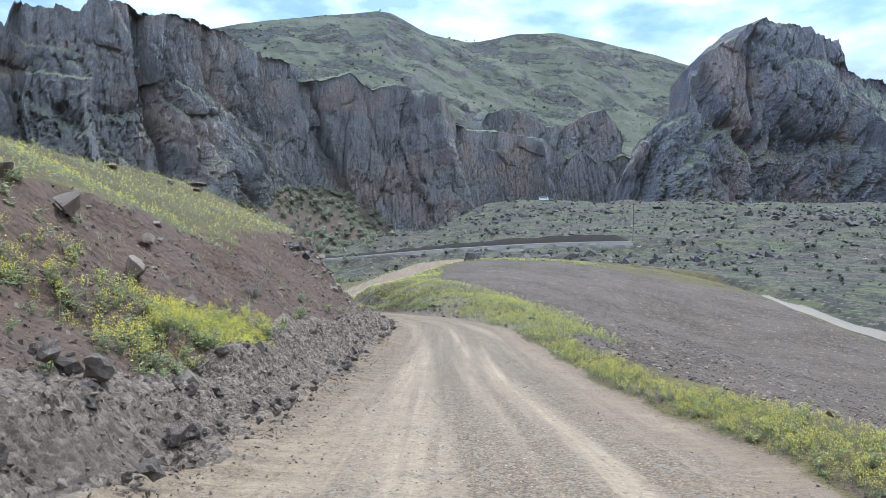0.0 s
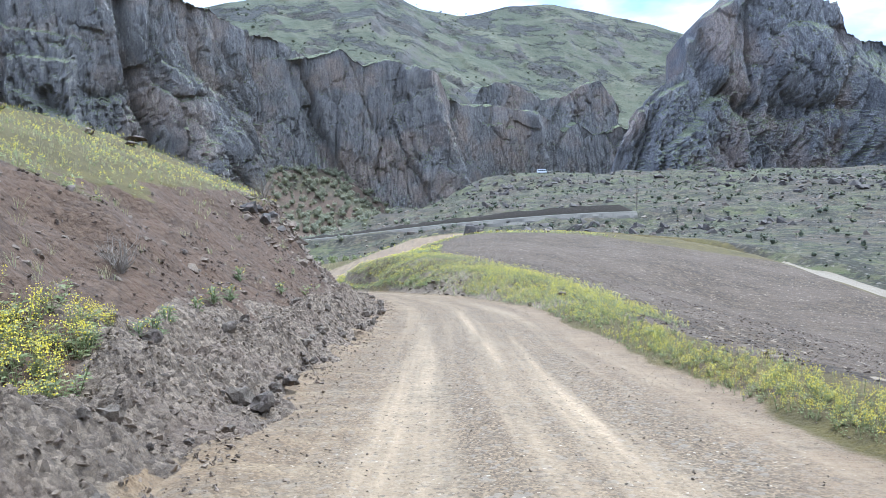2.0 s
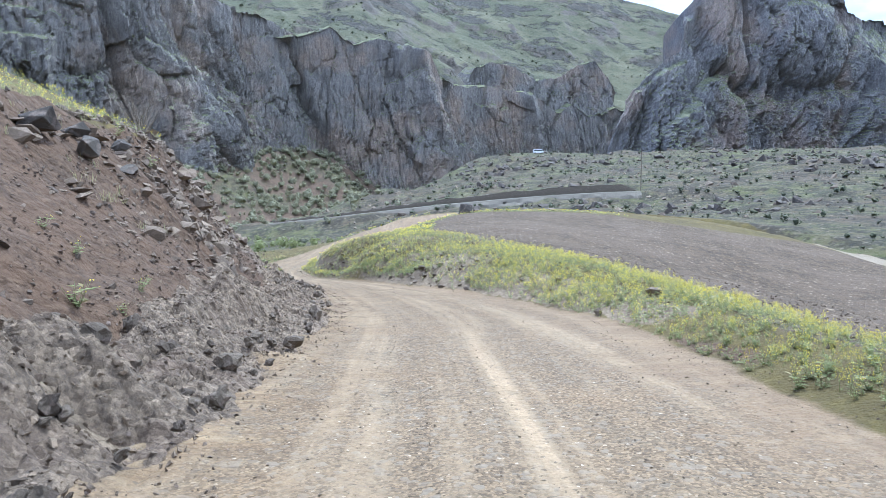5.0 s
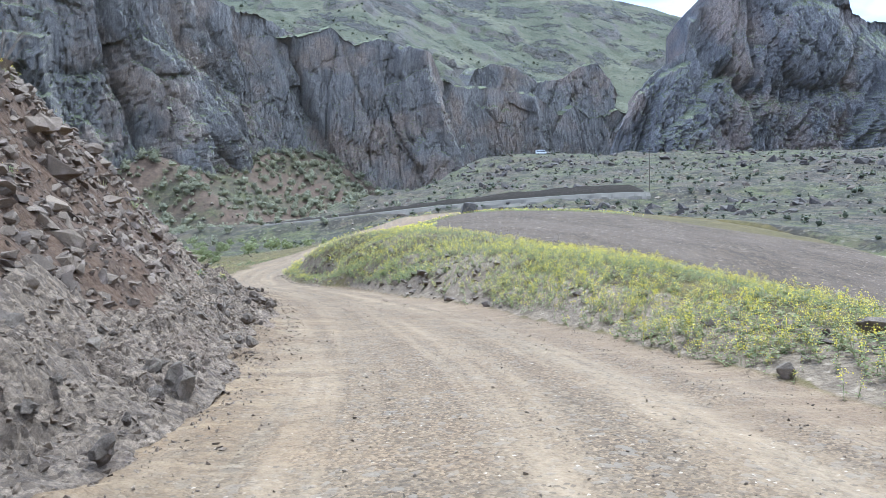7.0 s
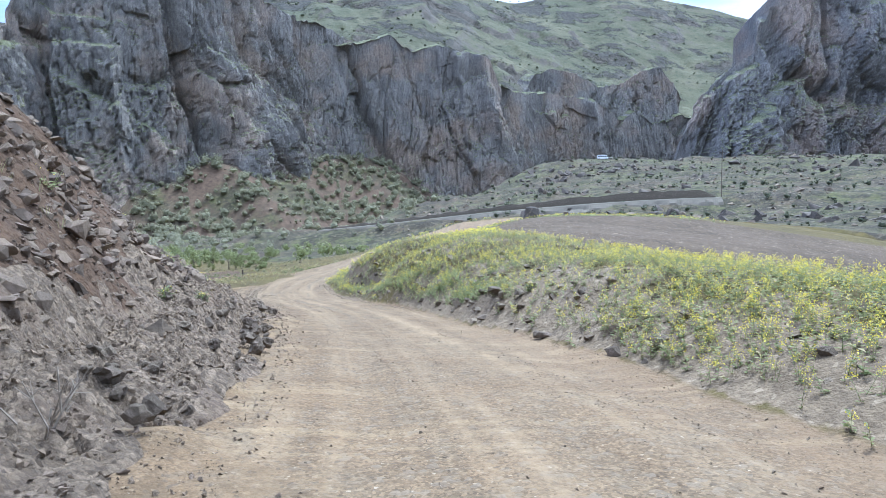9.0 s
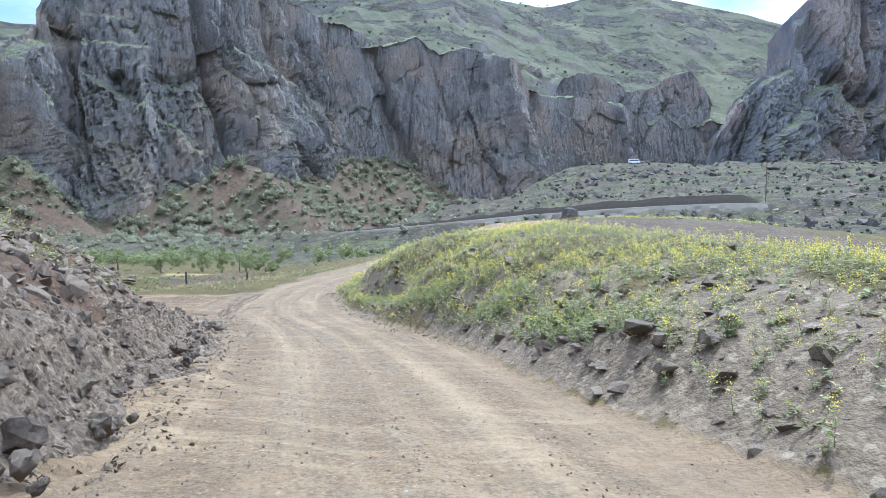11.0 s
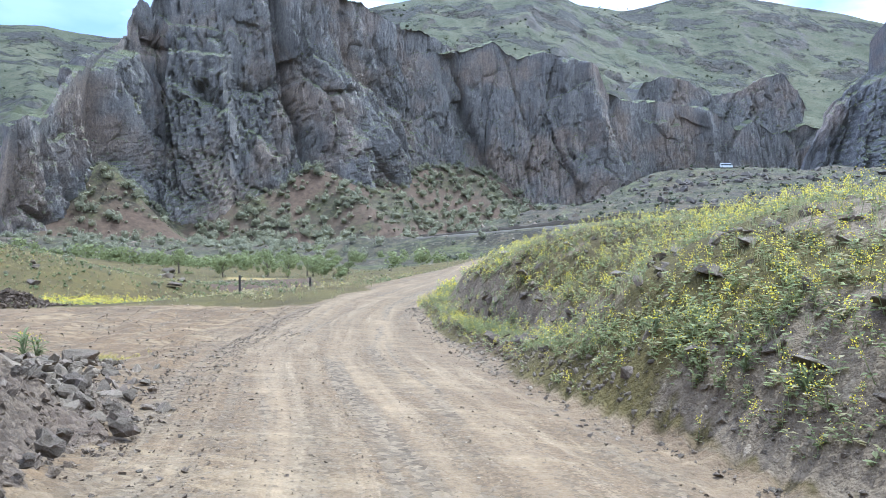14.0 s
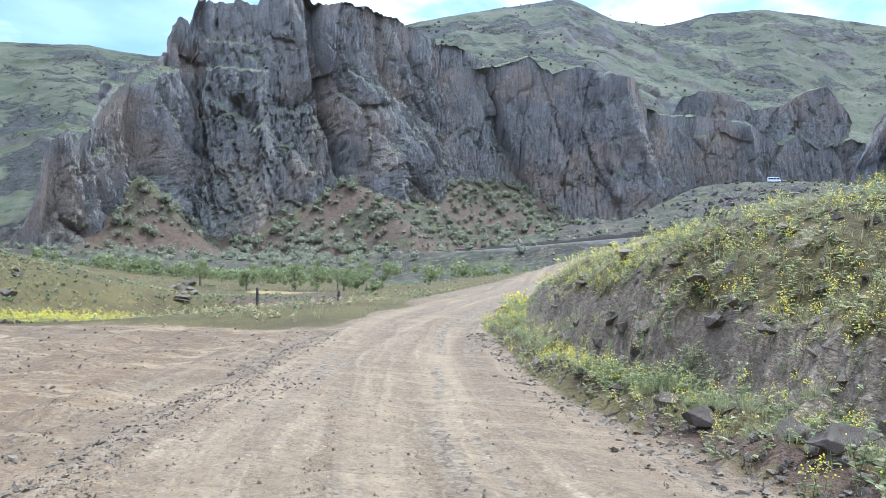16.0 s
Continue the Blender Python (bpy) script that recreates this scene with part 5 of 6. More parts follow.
p = spread(6000, -60, -14, 76, 130, lambda x, y: 0.5 * (1 - land(x, y, False)[1]["pale"]) * (1 - land(x, y, False)[1]["road"]) * (1 - land(x, y, False)[1]["plough"]))
grow("grass_tufts", "low pasture grass on the knoll and valley floor", p, 0.3, 0.8, DRY_TUFTS, category="grass")


# ---- shrubs of the slopes ----
def shrub_share(x, y):
    west = smooth(0, -50, x + 0.05 * (y - 300)) * smooth(215, 260, y) * (0.35 + 0.65 * smooth(-0.3, 0.3, fbm(x * 0.02, y * 0.02, 161, 3)))
    return west * smooth(790, 760, y)


p = spread(3600, -420, 40, 190, 770, lambda x, y: 0.75 * shrub_share(x, y))
stuff("slope_shrubs", "grey-green round shrubs on the scree slope below the cliffs", "shrubs", ROUND_SHRUBS, p, (3.2 + 6.2 * RNG.random(len(p)) ** 1.7) * np.clip(p[:, 1] / 450, 0.5, 1.1), turned(len(p), 0.3), [M_SAGE])
p = spread(2300, -345, -45, 420, 775, lambda x, y: land(x, y, False)[1]["talus"] * (0.3 + 0.7 * smooth(-0.5, 0.3, fbm(x * 0.02, y * 0.02, 162, 3))))
stuff("slope_shrubs", "grey-green dome shrubs on the red-brown talus cones", "shrubs", ROUND_SHRUBS, p, 4.5 + 7.0 * RNG.random(len(p)) ** 1.7, turned(len(p), 0.3), [M_SAGE])
p = spread(4800, -60, 420, 60, 415, lambda x, y: 0.8 * smooth(-50, 10, x) * np.maximum(smooth(160, 180, y), smooth(62, 68, x)))
stuff("slope_shrubs", "low dark shrubs dotted over the stony hillside", "shrubs", SMALL_SHRUBS, p, 0.8 + 2.6 * RNG.random(len(p)) ** 2.6, turned(len(p), 0.3), [M_OLIVE])
p = spread(1300, -130, -20, 130, 250, lambda x, y: 0.5 * smooth(-0.2, 0.3, fbm(x * 0.05, y * 0.05, 163, 2)))
stuff("valley_bushes", "fresh green bushes along the valley floor", "bushes", FINE_SHRUBS, p, 1.2 + 2.6 * RNG.random(len(p)), turned(len(p), 0.3), [M_BUSH])
p = spread(6000, -400, 420, 165, 640, lambda x, y: np.where(x > -30, smooth(430, 400, y), 0.6 * smooth(240, 300, y)))
p[:, 2] += 0.05
stuff("slope_boulders", "grey boulders and stones strewn over the hillside", "boulders", STONES, p, 0.8 + 3.2 * RNG.random(len(p)) ** 3.5, turned(len(p), 1.2), [M_STONE])


ledge = np.concatenate(LEDGE_PLACES)
ledge = ledge[RNG.random(len(ledge)) < 0.09 * smooth(-0.3, 0.4, fbm(ledge[:, 0] * 0.03 + ledge[:, 2] * 0.02, ledge[:, 1] * 0.03, 185, 3))]
stuff("ledge_shrubs", "grey-green shrubs and grass clumps rooted on the cliff ledges", "shrubs", SMALL_SHRUBS, ledge, 1.4 + 4.4 * RNG.random(len(ledge)) ** 2, turned(len(ledge), 0.5), [M_SAGE])

spots = SLOPE_PLACES[0]
spots = spots[RNG.random(len(spots)) < 0.05 * smooth(-0.35, 0.35, fbm(spots[:, 0] * 0.01, spots[:, 1] * 0.008, 165, 3))]
spots = spots + RNG.normal(size=spots.shape) * np.array([4.0, 4.0, 0.0])
stuff("mountain_shrubs", "dark shrubs dotted over the green mountainside", "shrubs", SMALL_SHRUBS, spots, 3.0 + 6.5 * RNG.random(len(spots)) ** 2.2, turned(len(spots), 0.3), [M_OLIVE])


p = spread(9000, 10, 420, 120, 415, lambda x, y: 0.8 * smooth(0.0, 0.4, fbm(x * 0.03, y * 0.03, 167, 3)) * smooth(180, 220, y + 0.3 * x))
stuff("outcrop_rocks", "dark slabby rock outcrops on the stony hillside", "rocks", STONES, p, 0.8 + 5.6 * RNG.random(len(p)) ** 3.0, turned(len(p), 0.9), [M_DARK])


# ---- loose stones near the road ----
def beside(n, y0, y1, d0, d1, share):
    """Up to n places left of the road's left edge, d0 to d1 metres off it, kept by the share at each (d, y)."""
    y, d = y0 + (y1 - y0) * RNG.random(n), d0 + (d1 - d0) * RNG.random(n)
    keep = RNG.random(n) < share(d, y)
    y, d = y[keep], d[keep]
    x = ROAD_L(y) - d
    return np.stack([x, y, height(x, y)], -1)


def bed_height(d, y):
    """Height of the crumbled earth, clod by clod, d metres left of the road's edge."""
    warp = 0.12 * vnoise(d * 3, y * 3, 193)
    x = ROAD_L(y) - d
    z = height(x.ravel(), y.ravel()).reshape(x.shape)
    inner = smooth(-0.45, 0.25, d + 0.35 * fbm(y * 0.8, d * 0.5, 195, 3)) * smooth(2.0, 1.2, d + 0.55 * smooth(17, 8, y) + 0.5 * fbm(y * 0.6, d * 0.6, 197, 2)) * smooth(61, 57.5, y)
    lump = np.zeros(x.shape)
    for size, tall, k in ((0.60, 0.10, 0), (0.26, 0.07, 10), (0.13, 0.05, 20)):
        f1, f2, rnd, da, db = cells_at((d + warp) / size, (y + warp) / size, 640 + k)
        lump = lump + tall * (0.45 + 0.55 * rnd) * np.sqrt(np.clip(1.0 - 1.3 * f1**2, 0.0, 1)) * smooth(0.0, 0.14, f2 - f1)
    lump = lump + 0.02 * fbm(d * 11, y * 11, 199, 2)
    return x, z + inner * (lump + 0.02) - 0.10 * (1 - smooth(0.02, 0.25, inner)), z


y, d = np.meshgrid(np.arange(0, 61, 0.05), np.arange(-0.55, 2.3, 0.045), indexing="ij")
x, z, _ = bed_height(d, y)
me = mesh_of("rubble_bed", np.stack([x, y, z], -1).reshape(-1, 3), sheet_faces(*x.shape), [M_BED])
tagged(new("rubble_bed", me), "heaped crumbling grey-brown clods along the foot of the cut", "rubble", kind="stuff")
n = 66000
y, d = 61 * RNG.random(n), -1.7 + 3.6 * RNG.random(n)
keep = RNG.random(n) < (0.62 * smooth(-1.7, -0.3, d) ** 1.5 + 0.58 * smooth(-0.35, 0.1, d)) * smooth(1.9, 1.2, d) * smooth(61.5, 58, y)
y, d = y[keep], d[keep]
x, z, low = bed_height(d, y)
n = len(y)
stuff("rubble", "grey-brown crumbs and broken stones heaped along the foot of the cut", "rubble", CLODS + PEBBLES, np.stack([x, y, np.maximum(z, low)], -1), (0.025 + 0.115 * RNG.random(n) ** 3.8) * (0.6 + 0.4 * smooth(-0.9, -0.1, d)), turned(n, 2.5), [M_CRUMB])
p = beside(24000, 0, 50, 1.0, 5.5, lambda d, y: smooth(5.5, 3.0, d) * smooth(-0.7, 0.3, fbm(d * 0.9, y * 0.5, 187, 3)))
n = len(p)
stuff("soil_clods", "crumbled red-brown soil on the cut face", "soil", CLODS, p, 0.03 + 0.10 * RNG.random(n) ** 2.2, turned(n, 2.0), [M_REDCLOD])
p = spread(44000, -14, -2, -1, 62, lambda x, y: smooth(1.2, 2.0, left_of(x, y)) * smooth(6.5, 3.0, left_of(x, y)) * (0.28 + 0.6 * smooth(1.0, 0.3, np.hypot((x + 6.9) / 1.6, (y - 14.0) / 4.0)) + 0.95 * smooth(31, 38, y) * smooth(60, 54, y)))
n = len(p)
stuff("scree_stones", "broken stones and slabs bedded in the cut face", "stones", STONES + SLABS, p, (0.05 + 0.30 * RNG.random(n) ** 3) * np.where(p[:, 1] > 36, 1.3, 0.6), turned(n, 1.6), [M_SLAB])
p = spread(16000, -11, 9, 30, 86, lambda x, y: smooth(0.0, 0.3, right_of(x, y)) * smooth(8, 4, right_of(x, y)) * smooth(30, 40, y) * (smooth(-0.3, 0.5, fbm(x * 0.45, y * 0.45, 171, 3)) + smooth(60, 65, y) * smooth(2.6, 1.9, right_of(x, y))) * (0.45 + 0.35 * smooth(56, 60, y)))
n = len(p)
stuff("bank_stones", "grey stones lying on the flowery roadside bank", "stones", STONES + SLABS, p, 0.06 + 0.32 * RNG.random(n) ** 2.6, turned(n, 1.4), [M_STONE])
p = spread(5500, -6, 5, 44, 60, lambda x, y: 0.45 * smooth(1.0, 0.5, np.hypot((y - 51.3) / 5.5, (right_of(x, y) - 1.0) / 1.9)) * smooth(-0.1, 0.15, right_of(x, y)))
n = len(p)
s = 0.05 + 0.28 * RNG.random(n) ** 3.2
p[:, 2] += 0.08 * s
stuff("bank_slabs", "angular tan and grey slabs lying on the bare bank", "stones", SLABS + STONES[:6], p, s, turned(n, 1.3), [M_TAN])
n = 78000
y, f = 2 + 66 * RNG.random(n) ** 0.9, RNG.random(n) * 1.08 - 0.05
x = ROAD_L(y) + f * (ROAD_R(y) - ROAD_L(y))
keep = RNG.random(n) < 0.30 + 0.70 * smooth(-0.25, 0.5, fbm(f * 9.0, y * 0.12, 189, 3)) + 0.4 * smooth(0.12, 0.0, np.minimum(f, 1 - f))
p = np.stack([x, y, height(x, y)], -1)[keep]
n = len(p)
stuff("road_pebbles", "loose pebbles on the gravel track", "gravel", GRAVEL, p, 0.011 + 0.042 * RNG.random(n) ** 5.0, turned(n, 1.0), [M_PEBBLE])
n = 8000
y, f = 57 + 18 * RNG.random(n), RNG.normal(size=n)
x = np.interp(y, [57, 61, 64.7, 68.3, 72.1, 75], [-8.4, -9.7, -10.9, -12.1, -13.2, -13.9]) + 0.42 * f * (1.2 - 0.03 * (y - 57)) + 0.4 * vnoise(y * 0.5, 0 * y, 201)
p = np.stack([x, y, height(x, y)], -1)
stuff("loose_gravel", "dark loose gravel ridge between the wheel tracks and the junction dirt", "gravel", PEBBLES + CLODS, p, 0.018 + 0.075 * RNG.random(n) ** 4.5, turned(n, 1.2), [M_TAN])
n = 6500
y, f = 56 + 20 * RNG.random(n), RNG.normal(size=n)
x = ROAD_R(y) + 0.05 + 0.28 * f + 0.2 * vnoise(y * 0.7, 0 * y, 203)
p = np.stack([x, y, height(x, y)], -1)
stuff("verge_stones", "grey-brown stones and crumbs along the foot of the earth bank", "stones", PEBBLES + STONES, p, (0.02 + 0.11 * RNG.random(n) ** 4.5) * smooth(55, 65, y + 3), turned(n, 1.5), [M_TAN])
p = spread(22000, -34, -7, 58, 80, lambda x, y: land(x, y, False)[1]["road"] * smooth(-0.3, 0.5, left_of(x, y)) * smooth(-0.6, 0.6, fbm(x * 0.3, y * 0.3, 173, 3)))
n = len(p)
stuff("junction_stones", "small stones strewn over the dirt of the junction", "stones", PEBBLES + CLODS, p, 0.015 + 0.13 * RNG.random(n) ** 5.5, turned(n, 1.0), [M_TAN])
p = spread(85000, 3.5, 45, 4, 90, lambda x, y: land(x, y, False)[1]["plough"] * np.clip(18 / y, 0, 1) * smooth(8 + 0.75 * y, 4 + 0.5 * y, x))
n = len(p)
stuff("field_clods", "soil clods and small stones on the ploughed field", "clods", CLODS, p, 0.05 + 0.17 * RNG.random(n) ** 2.4, turned(n, 1.0), [M_CLOD])
n = 1800
q = RNG.normal(size=(n, 2)) * (1.15, 0.6)
x, y = -27.4 + q[:, 0], 76.9 + q[:, 1]
pile = 0.75 * np.exp(-0.7 * (q[:, 0] / 1.15) ** 2 - 0.7 * (q[:, 1] / 0.6) ** 2)
p = np.stack([x, y, height(x, y) + pile * (0.55 + 0.45 * RNG.random(n))], -1)
stuff("soil_heap", "heap of crumbled dark brown soil beside the junction", "soil", CLODS, p, 0.07 + 0.26 * RNG.random(n) ** 2.5, turned(n, 2.0), [M_CLOD])
n = 900
f, q = RNG.random(n), RNG.normal(size=(n, 2))
x, y = -9.6 - 2.7 * f + 0.5 * q[:, 0] * (1.1 - 0.5 * f), 58.4 + 3.3 * f + 0.45 * q[:, 1]
p = np.stack([x, y, height(x, y) + 0.14 * np.exp(-0.8 * q[:, 0] ** 2) * RNG.random(n)], -1)
stuff("heap_stones", "angular grey-brown stones heaped at the end of the rubble", "stones", STONES + SLABS, p, 0.05 + 0.27 * RNG.random(n) ** 3.2, turned(n, 2.0), [M_TAN])
p = spread(900, -110, -24, 82, 150, lambda x, y: 0.8 * (1 - land(x, y, False)[1]["plough"]))
stuff("knoll_shrubs", "low dry shrubs dotted over the grassy knoll", "shrubs", SMALL_SHRUBS, p, 0.2 + 0.45 * RNG.random(len(p)) ** 2, turned(len(p), 0.3), [M_SAGE])
p = spread(900, -110, -20, 80, 150, lambda x, y: 0.5 + 0 * x)
stuff("knoll_stones", "grey stones scattered over the grassy knoll", "stones", STONES, p, 0.15 + 0.6 * RNG.random(len(p)) ** 4, turned(len(p), 1.2), [M_STONE])
p = spread(9000, -60, -17, 78, 112, lambda x, y: 0.75 * (1 - land(x, y, False)[1]["plough"]) * smooth(-0.4, 0.3, fbm(x * 0.2, y * 0.2, 177, 2)))
stuff("knoll_tussocks", "small dark tussocks and dwarf shrubs on the knoll", "shrubs", SMALL_SHRUBS, p, 0.10 + 0.34 * RNG.random(len(p)) ** 3, turned(len(p), 0.3), [M_WEED])


# ---- single things ----
def part(name, bm, material, parent=None, label=""):
    me = bpy.data.meshes.new(name)
    bm.to_mesh(me)
    bm.free()
    me.materials.append(material)
    ob = new(name, me)
    if parent is not None:
        ob.parent = parent
    return tagged(ob, label)


def tube(bm, points, radii, sides=6):
    """A tapered tube through the points, closed at its ends."""
    pts = [Vector(q) for q in points]
    rings = []
    for k, q in enumerate(pts):
        d = (pts[min(k + 1, len(pts) - 1)] - pts[max(k - 1, 0)]).normalized()
        e = d.orthogonal().normalized()
        g = d.cross(e)
        rings.append([bm.verts.new(q + (e * math.cos(a) + g * math.sin(a)) * radii[k]) for a in (6.2832 * s / sides for s in range(sides))])
    for a, b in zip(rings, rings[1:]):
        for s in range(sides):
            bm.faces.new((a[s], a[(s + 1) % sides], b[(s + 1) % sides], b[s]))
    bm.faces.new(rings[0][::-1])
    bm.faces.new(rings[-1])
    return bm


def box(bm, x0, x1, y0, y1, z0, z1, bevel=0.0):
    r = bmesh.ops.create_cube(bm, size=1.0, matrix=Matrix.Translation(((x0 + x1) / 2, (y0 + y1) / 2, (z0 + z1) / 2)) @ Matrix.Diagonal((x1 - x0, y1 - y0, z1 - z0, 1)))
    if bevel:
        edges = list({e for v in r["verts"] for e in v.link_edges})
        bmesh.ops.bevel(bm, geom=edges, offset=bevel, segments=2, affect="EDGES")
    return bm


def ground_at(x, y):
    return float(height(x, y)[0])


def boulder(x, y, size, label, seed, flat=0.7, sink=0.2, turn=None, tilt=(0, 0), material=None):
    """A weathered block with broken faces and chipped edges, set into the ground."""
    r = np.random.default_rng(seed)
    bm = bmesh.new()
    for _ in range(12):
        d = r.normal(size=3)
        d /= np.linalg.norm(d)
        bm.verts.new(d * (0.8 + 0.25 * r.random()) * np.array([1.0, 0.75, flat]) * 0.5 * size)
    bmesh.ops.convex_hull(bm, input=bm.verts)
    bmesh.ops.delete(bm, geom=[v for v in bm.verts if not v.link_faces], context="VERTS")
    bmesh.ops.dissolve_limit(bm, angle_limit=0.30, verts=bm.verts, edges=bm.edges)
    bmesh.ops.bevel(bm, geom=list(bm.edges), offset=0.012 * size, segments=1, affect="EDGES")
    bmesh.ops.triangulate(bm, faces=bm.faces)
    bmesh.ops.subdivide_edges(bm, edges=bm.edges, cuts=1)
    for v in bm.verts:
        v.co += v.co.normalized() * 0.07 * size * noise.noise(v.co * (5.0 / size) + Vector((seed, 0, 0)))
    ob = part("boulder", bm, material or M_ROCK)
    ob.matrix_world = pose(x, y, ground_at(x, y) + size * flat * (0.5 - sink), tilt[0], tilt[1], turn if turn is not None else r.random() * 360)
    return tagged(ob, label, "boulder", "boulders by the track")


BROWN = "brown-grey angular boulder bedded in the cut bank"
for k, (x, y, s, f) in enumerate(((-7.2, 13.4, 0.95, 0.75), (-7.9, 12.6, 0.6, 0.7), (-5.95, 13.5, 0.68, 0.85), (-6.6, 15.6, 0.5, 0.8), (-5.6, 14.8, 0.4, 0.7), (-5.0, 13.9, 0.62, 0.6), (-6.2, 17.5, 0.35, 0.7), (-7.3, 17.9, 0.4, 0.7), (-5.3, 22.6, 0.5, 0.55), (-5.6, 24.3, 0.32, 0.6))):
    boulder(x, y, s, BROWN, 500 + k, f, 0.15, material=M_BROWN)
for k, (x, y, s, f) in enumerate(((-7.1, 33.6, 0.85, 0.8), (-6.8, 34.6, 0.75, 0.7), (-7.3, 35.2, 0.7, 0.6), (-6.4, 35.6, 0.5, 0.7), (-6.9, 36.4, 0.6, 0.6))):
    boulder(x, y, s, "dark jointed rock outcrop at the end of the meadow", 520 + k, f, 0.1, material=M_DARK)
boulder(-15.0, 42.6, 1.5, "pale flat boulder on the meadow crest", 530, 0.35, 0.15, 20)
for k, (x, y) in enumerate(((-14.6, 37.5), (-15.6, 33.0), (-14.2, 40.4))):
    boulder(x, y, 0.7, "grey boulder on the meadow crest", 531 + k, 0.5, 0.15)
for k, (x, y, s, f) in enumerate(((-6.6, 40.6, 0.85, 0.7), (-6.1, 39.4, 0.7, 0.5), (-7.3, 41.5, 0.9, 0.5), (-6.9, 43.0, 0.7, 0.4), (-7.7, 42.8, 0.6, 0.5), (-6.5, 44.4, 0.6, 0.6), (-8.0, 44.6, 0.65, 0.5), (-6.0, 42.2, 0.5, 0.5))):
    boulder(x, y, s, "brown slab of broken rock in the steep cut face", 540 + k, f, 0.12, material=M_BROWN)
for k, (x, y, s, f) in enumerate(((-5.0, 43.7, 0.6, 0.9), (-3.1, 37.9, 0.34, 0.7), (-4.2, 42.9, 0.34, 0.7), (-3.75, 35.6, 0.55, 0.8), (-3.6, 24.9, 0.6, 0.8), (-3.4, 27.2, 0.5, 0.8), (-3.25, 12.4, 0.5, 0.75), (-3.4, 9.2, 0.6, 0.7), (-5.4, 46.2, 0.5, 0.8), (-7.75, 54.7, 0.35, 0.7), (-6.5, 52.4, 0.42, 0.8), (-8.7, 55.6, 0.6, 0.8), (-7.1, 51.2, 0.45, 0.6), (-9.6, 58.0, 0.4, 0.8))):
    boulder(x, y, 0.75 * s, "grey block in the rubble beside the gravel track", 560 + k, f, 0.18)
for k, (x, y, s, f) in enumerate(((3.3, 35.4, 0.42, 0.8), (4.7, 36.2, 0.6, 0.7), (1.5, 44.3, 0.6, 0.5), (2.0, 44.9, 0.5, 0.5), (1.0, 44.9, 0.45, 0.6), (0.2, 47.4, 0.6, 0.5), (3.5, 43.1, 0.5, 0.5), (-1.2, 55.0, 0.7, 0.6), (-0.4, 56.6, 0.6, 0.5), (-2.2, 59.2, 0.9, 0.45), (-2.9, 58.2, 0.6, 0.5), (-3.9, 63.6, 0.7, 0.4), (-5.2, 66.3, 0.5, 0.6), (-6.9, 73.2, 0.5, 0.6), (3.4, 40.6, 0.4, 0.6), (5.6, 45.5, 0.7, 0.5), (6.4, 46.8, 0.5, 0.6))):
    boulder(x, y, 0.75 * s, "grey stone among flowers on the roadside bank", 600 + k, f, 0.2)
for k, (x, y, s) in enumerate(((-4.15, 65.6, 1.0), (-5.19, 65.97, 0.5), (-3.69, 63.6, 0.55), (-5.9, 67.98, 0.42), (-3.56, 61.6, 0.6), (-2.95, 65.5, 0.35), (-3.02, 67.7, 0.35), (-3.1, 61.9, 0.4), (-0.5, 56.1, 0.45), (-0.3, 57.6, 0.5), (-0.96, 55.4, 0.6), (-2.23, 57.0, 0.55), (-3.23, 59.0, 0.45), (-2.73, 59.1, 0.5), (-7.3, 74.0, 0.7), (-6.37, 69.8, 0.7), (-5.33, 69.9, 0.45))):
    boulder(x, y, s, "pale tilted stone slab sticking out of the bank", 670 + k, 0.30, 0.22, 40 + 23 * k % 50, (8 + 3 * (k % 4), 12 - 5 * (k % 3)), M_PALE)
for k, (x, y, s, f) in enumerate(((-0.57, 53.46, 0.5, 0.35), (-0.64, 51.18, 0.62, 0.5), (0.24, 53.87, 0.42, 0.4), (-0.37, 53.79, 0.5, 0.35), (-0.45, 50.74, 0.42, 0.5), (-1.17, 52.17, 0.34, 0.4), (-1.27, 53.52, 0.3, 0.4), (-1.0, 51.3, 0.4, 0.3), (-0.5, 50.3, 0.42, 0.6), (1.89, 61.44, 0.7, 0.4), (1.97, 56.32, 0.5, 0.4), (-0.1, 50.33, 0.42, 0.7), (0.2, 50.8, 0.4, 0.6))):
    boulder(x, y, 0.8 * s, "angular tan-grey slab on the bare roadside bank", 710 + k, f, 0.1, 37 * k % 180, (-4 + 6 * (k % 5), 14 - 6 * (k % 4)), M_PALE)
for k, (x, y, s) in enumerate(((-6.1, 65.8, 0.42), (-6.65, 66.75, 0.4), (-6.9, 67.6, 0.36), (-7.4, 68.9, 0.34), (-5.9, 65.2, 0.5), (-8.1, 70.6, 0.3), (-5.3, 63.9, 0.3), (-2.2, 55.2, 0.3), (-1.6, 53.7, 0.34), (-1.3, 53.2, 0.28), (-2.9, 57.0, 0.3), (-0.9, 52.3, 0.36))):
    boulder(x, y, s, "grey stone at the edge of the gravel track", 690 + k, 0.6, 0.2)
boulder(5.2, 139.5, 4.6, "dark boulder at the corner of the ploughed field", 640, 0.55, 0.12, 0, material=M_BLACK)
for k, (x, y, s) in enumerate(((10.5, 141, 1.6), (20, 139, 1.8), (-57, 110, 1.3), (-51, 124, 1.9), (-47, 118, 1.2))):
    boulder(x, y, s, "grey boulder at the edge of the field", 650 + k, 0.5, 0.2)

boulder(-11.75, 61.6, 0.5, "dark brown upright block on the end of the rubble", 657, 1.0, 0.2, 25, material=M_ROCK)
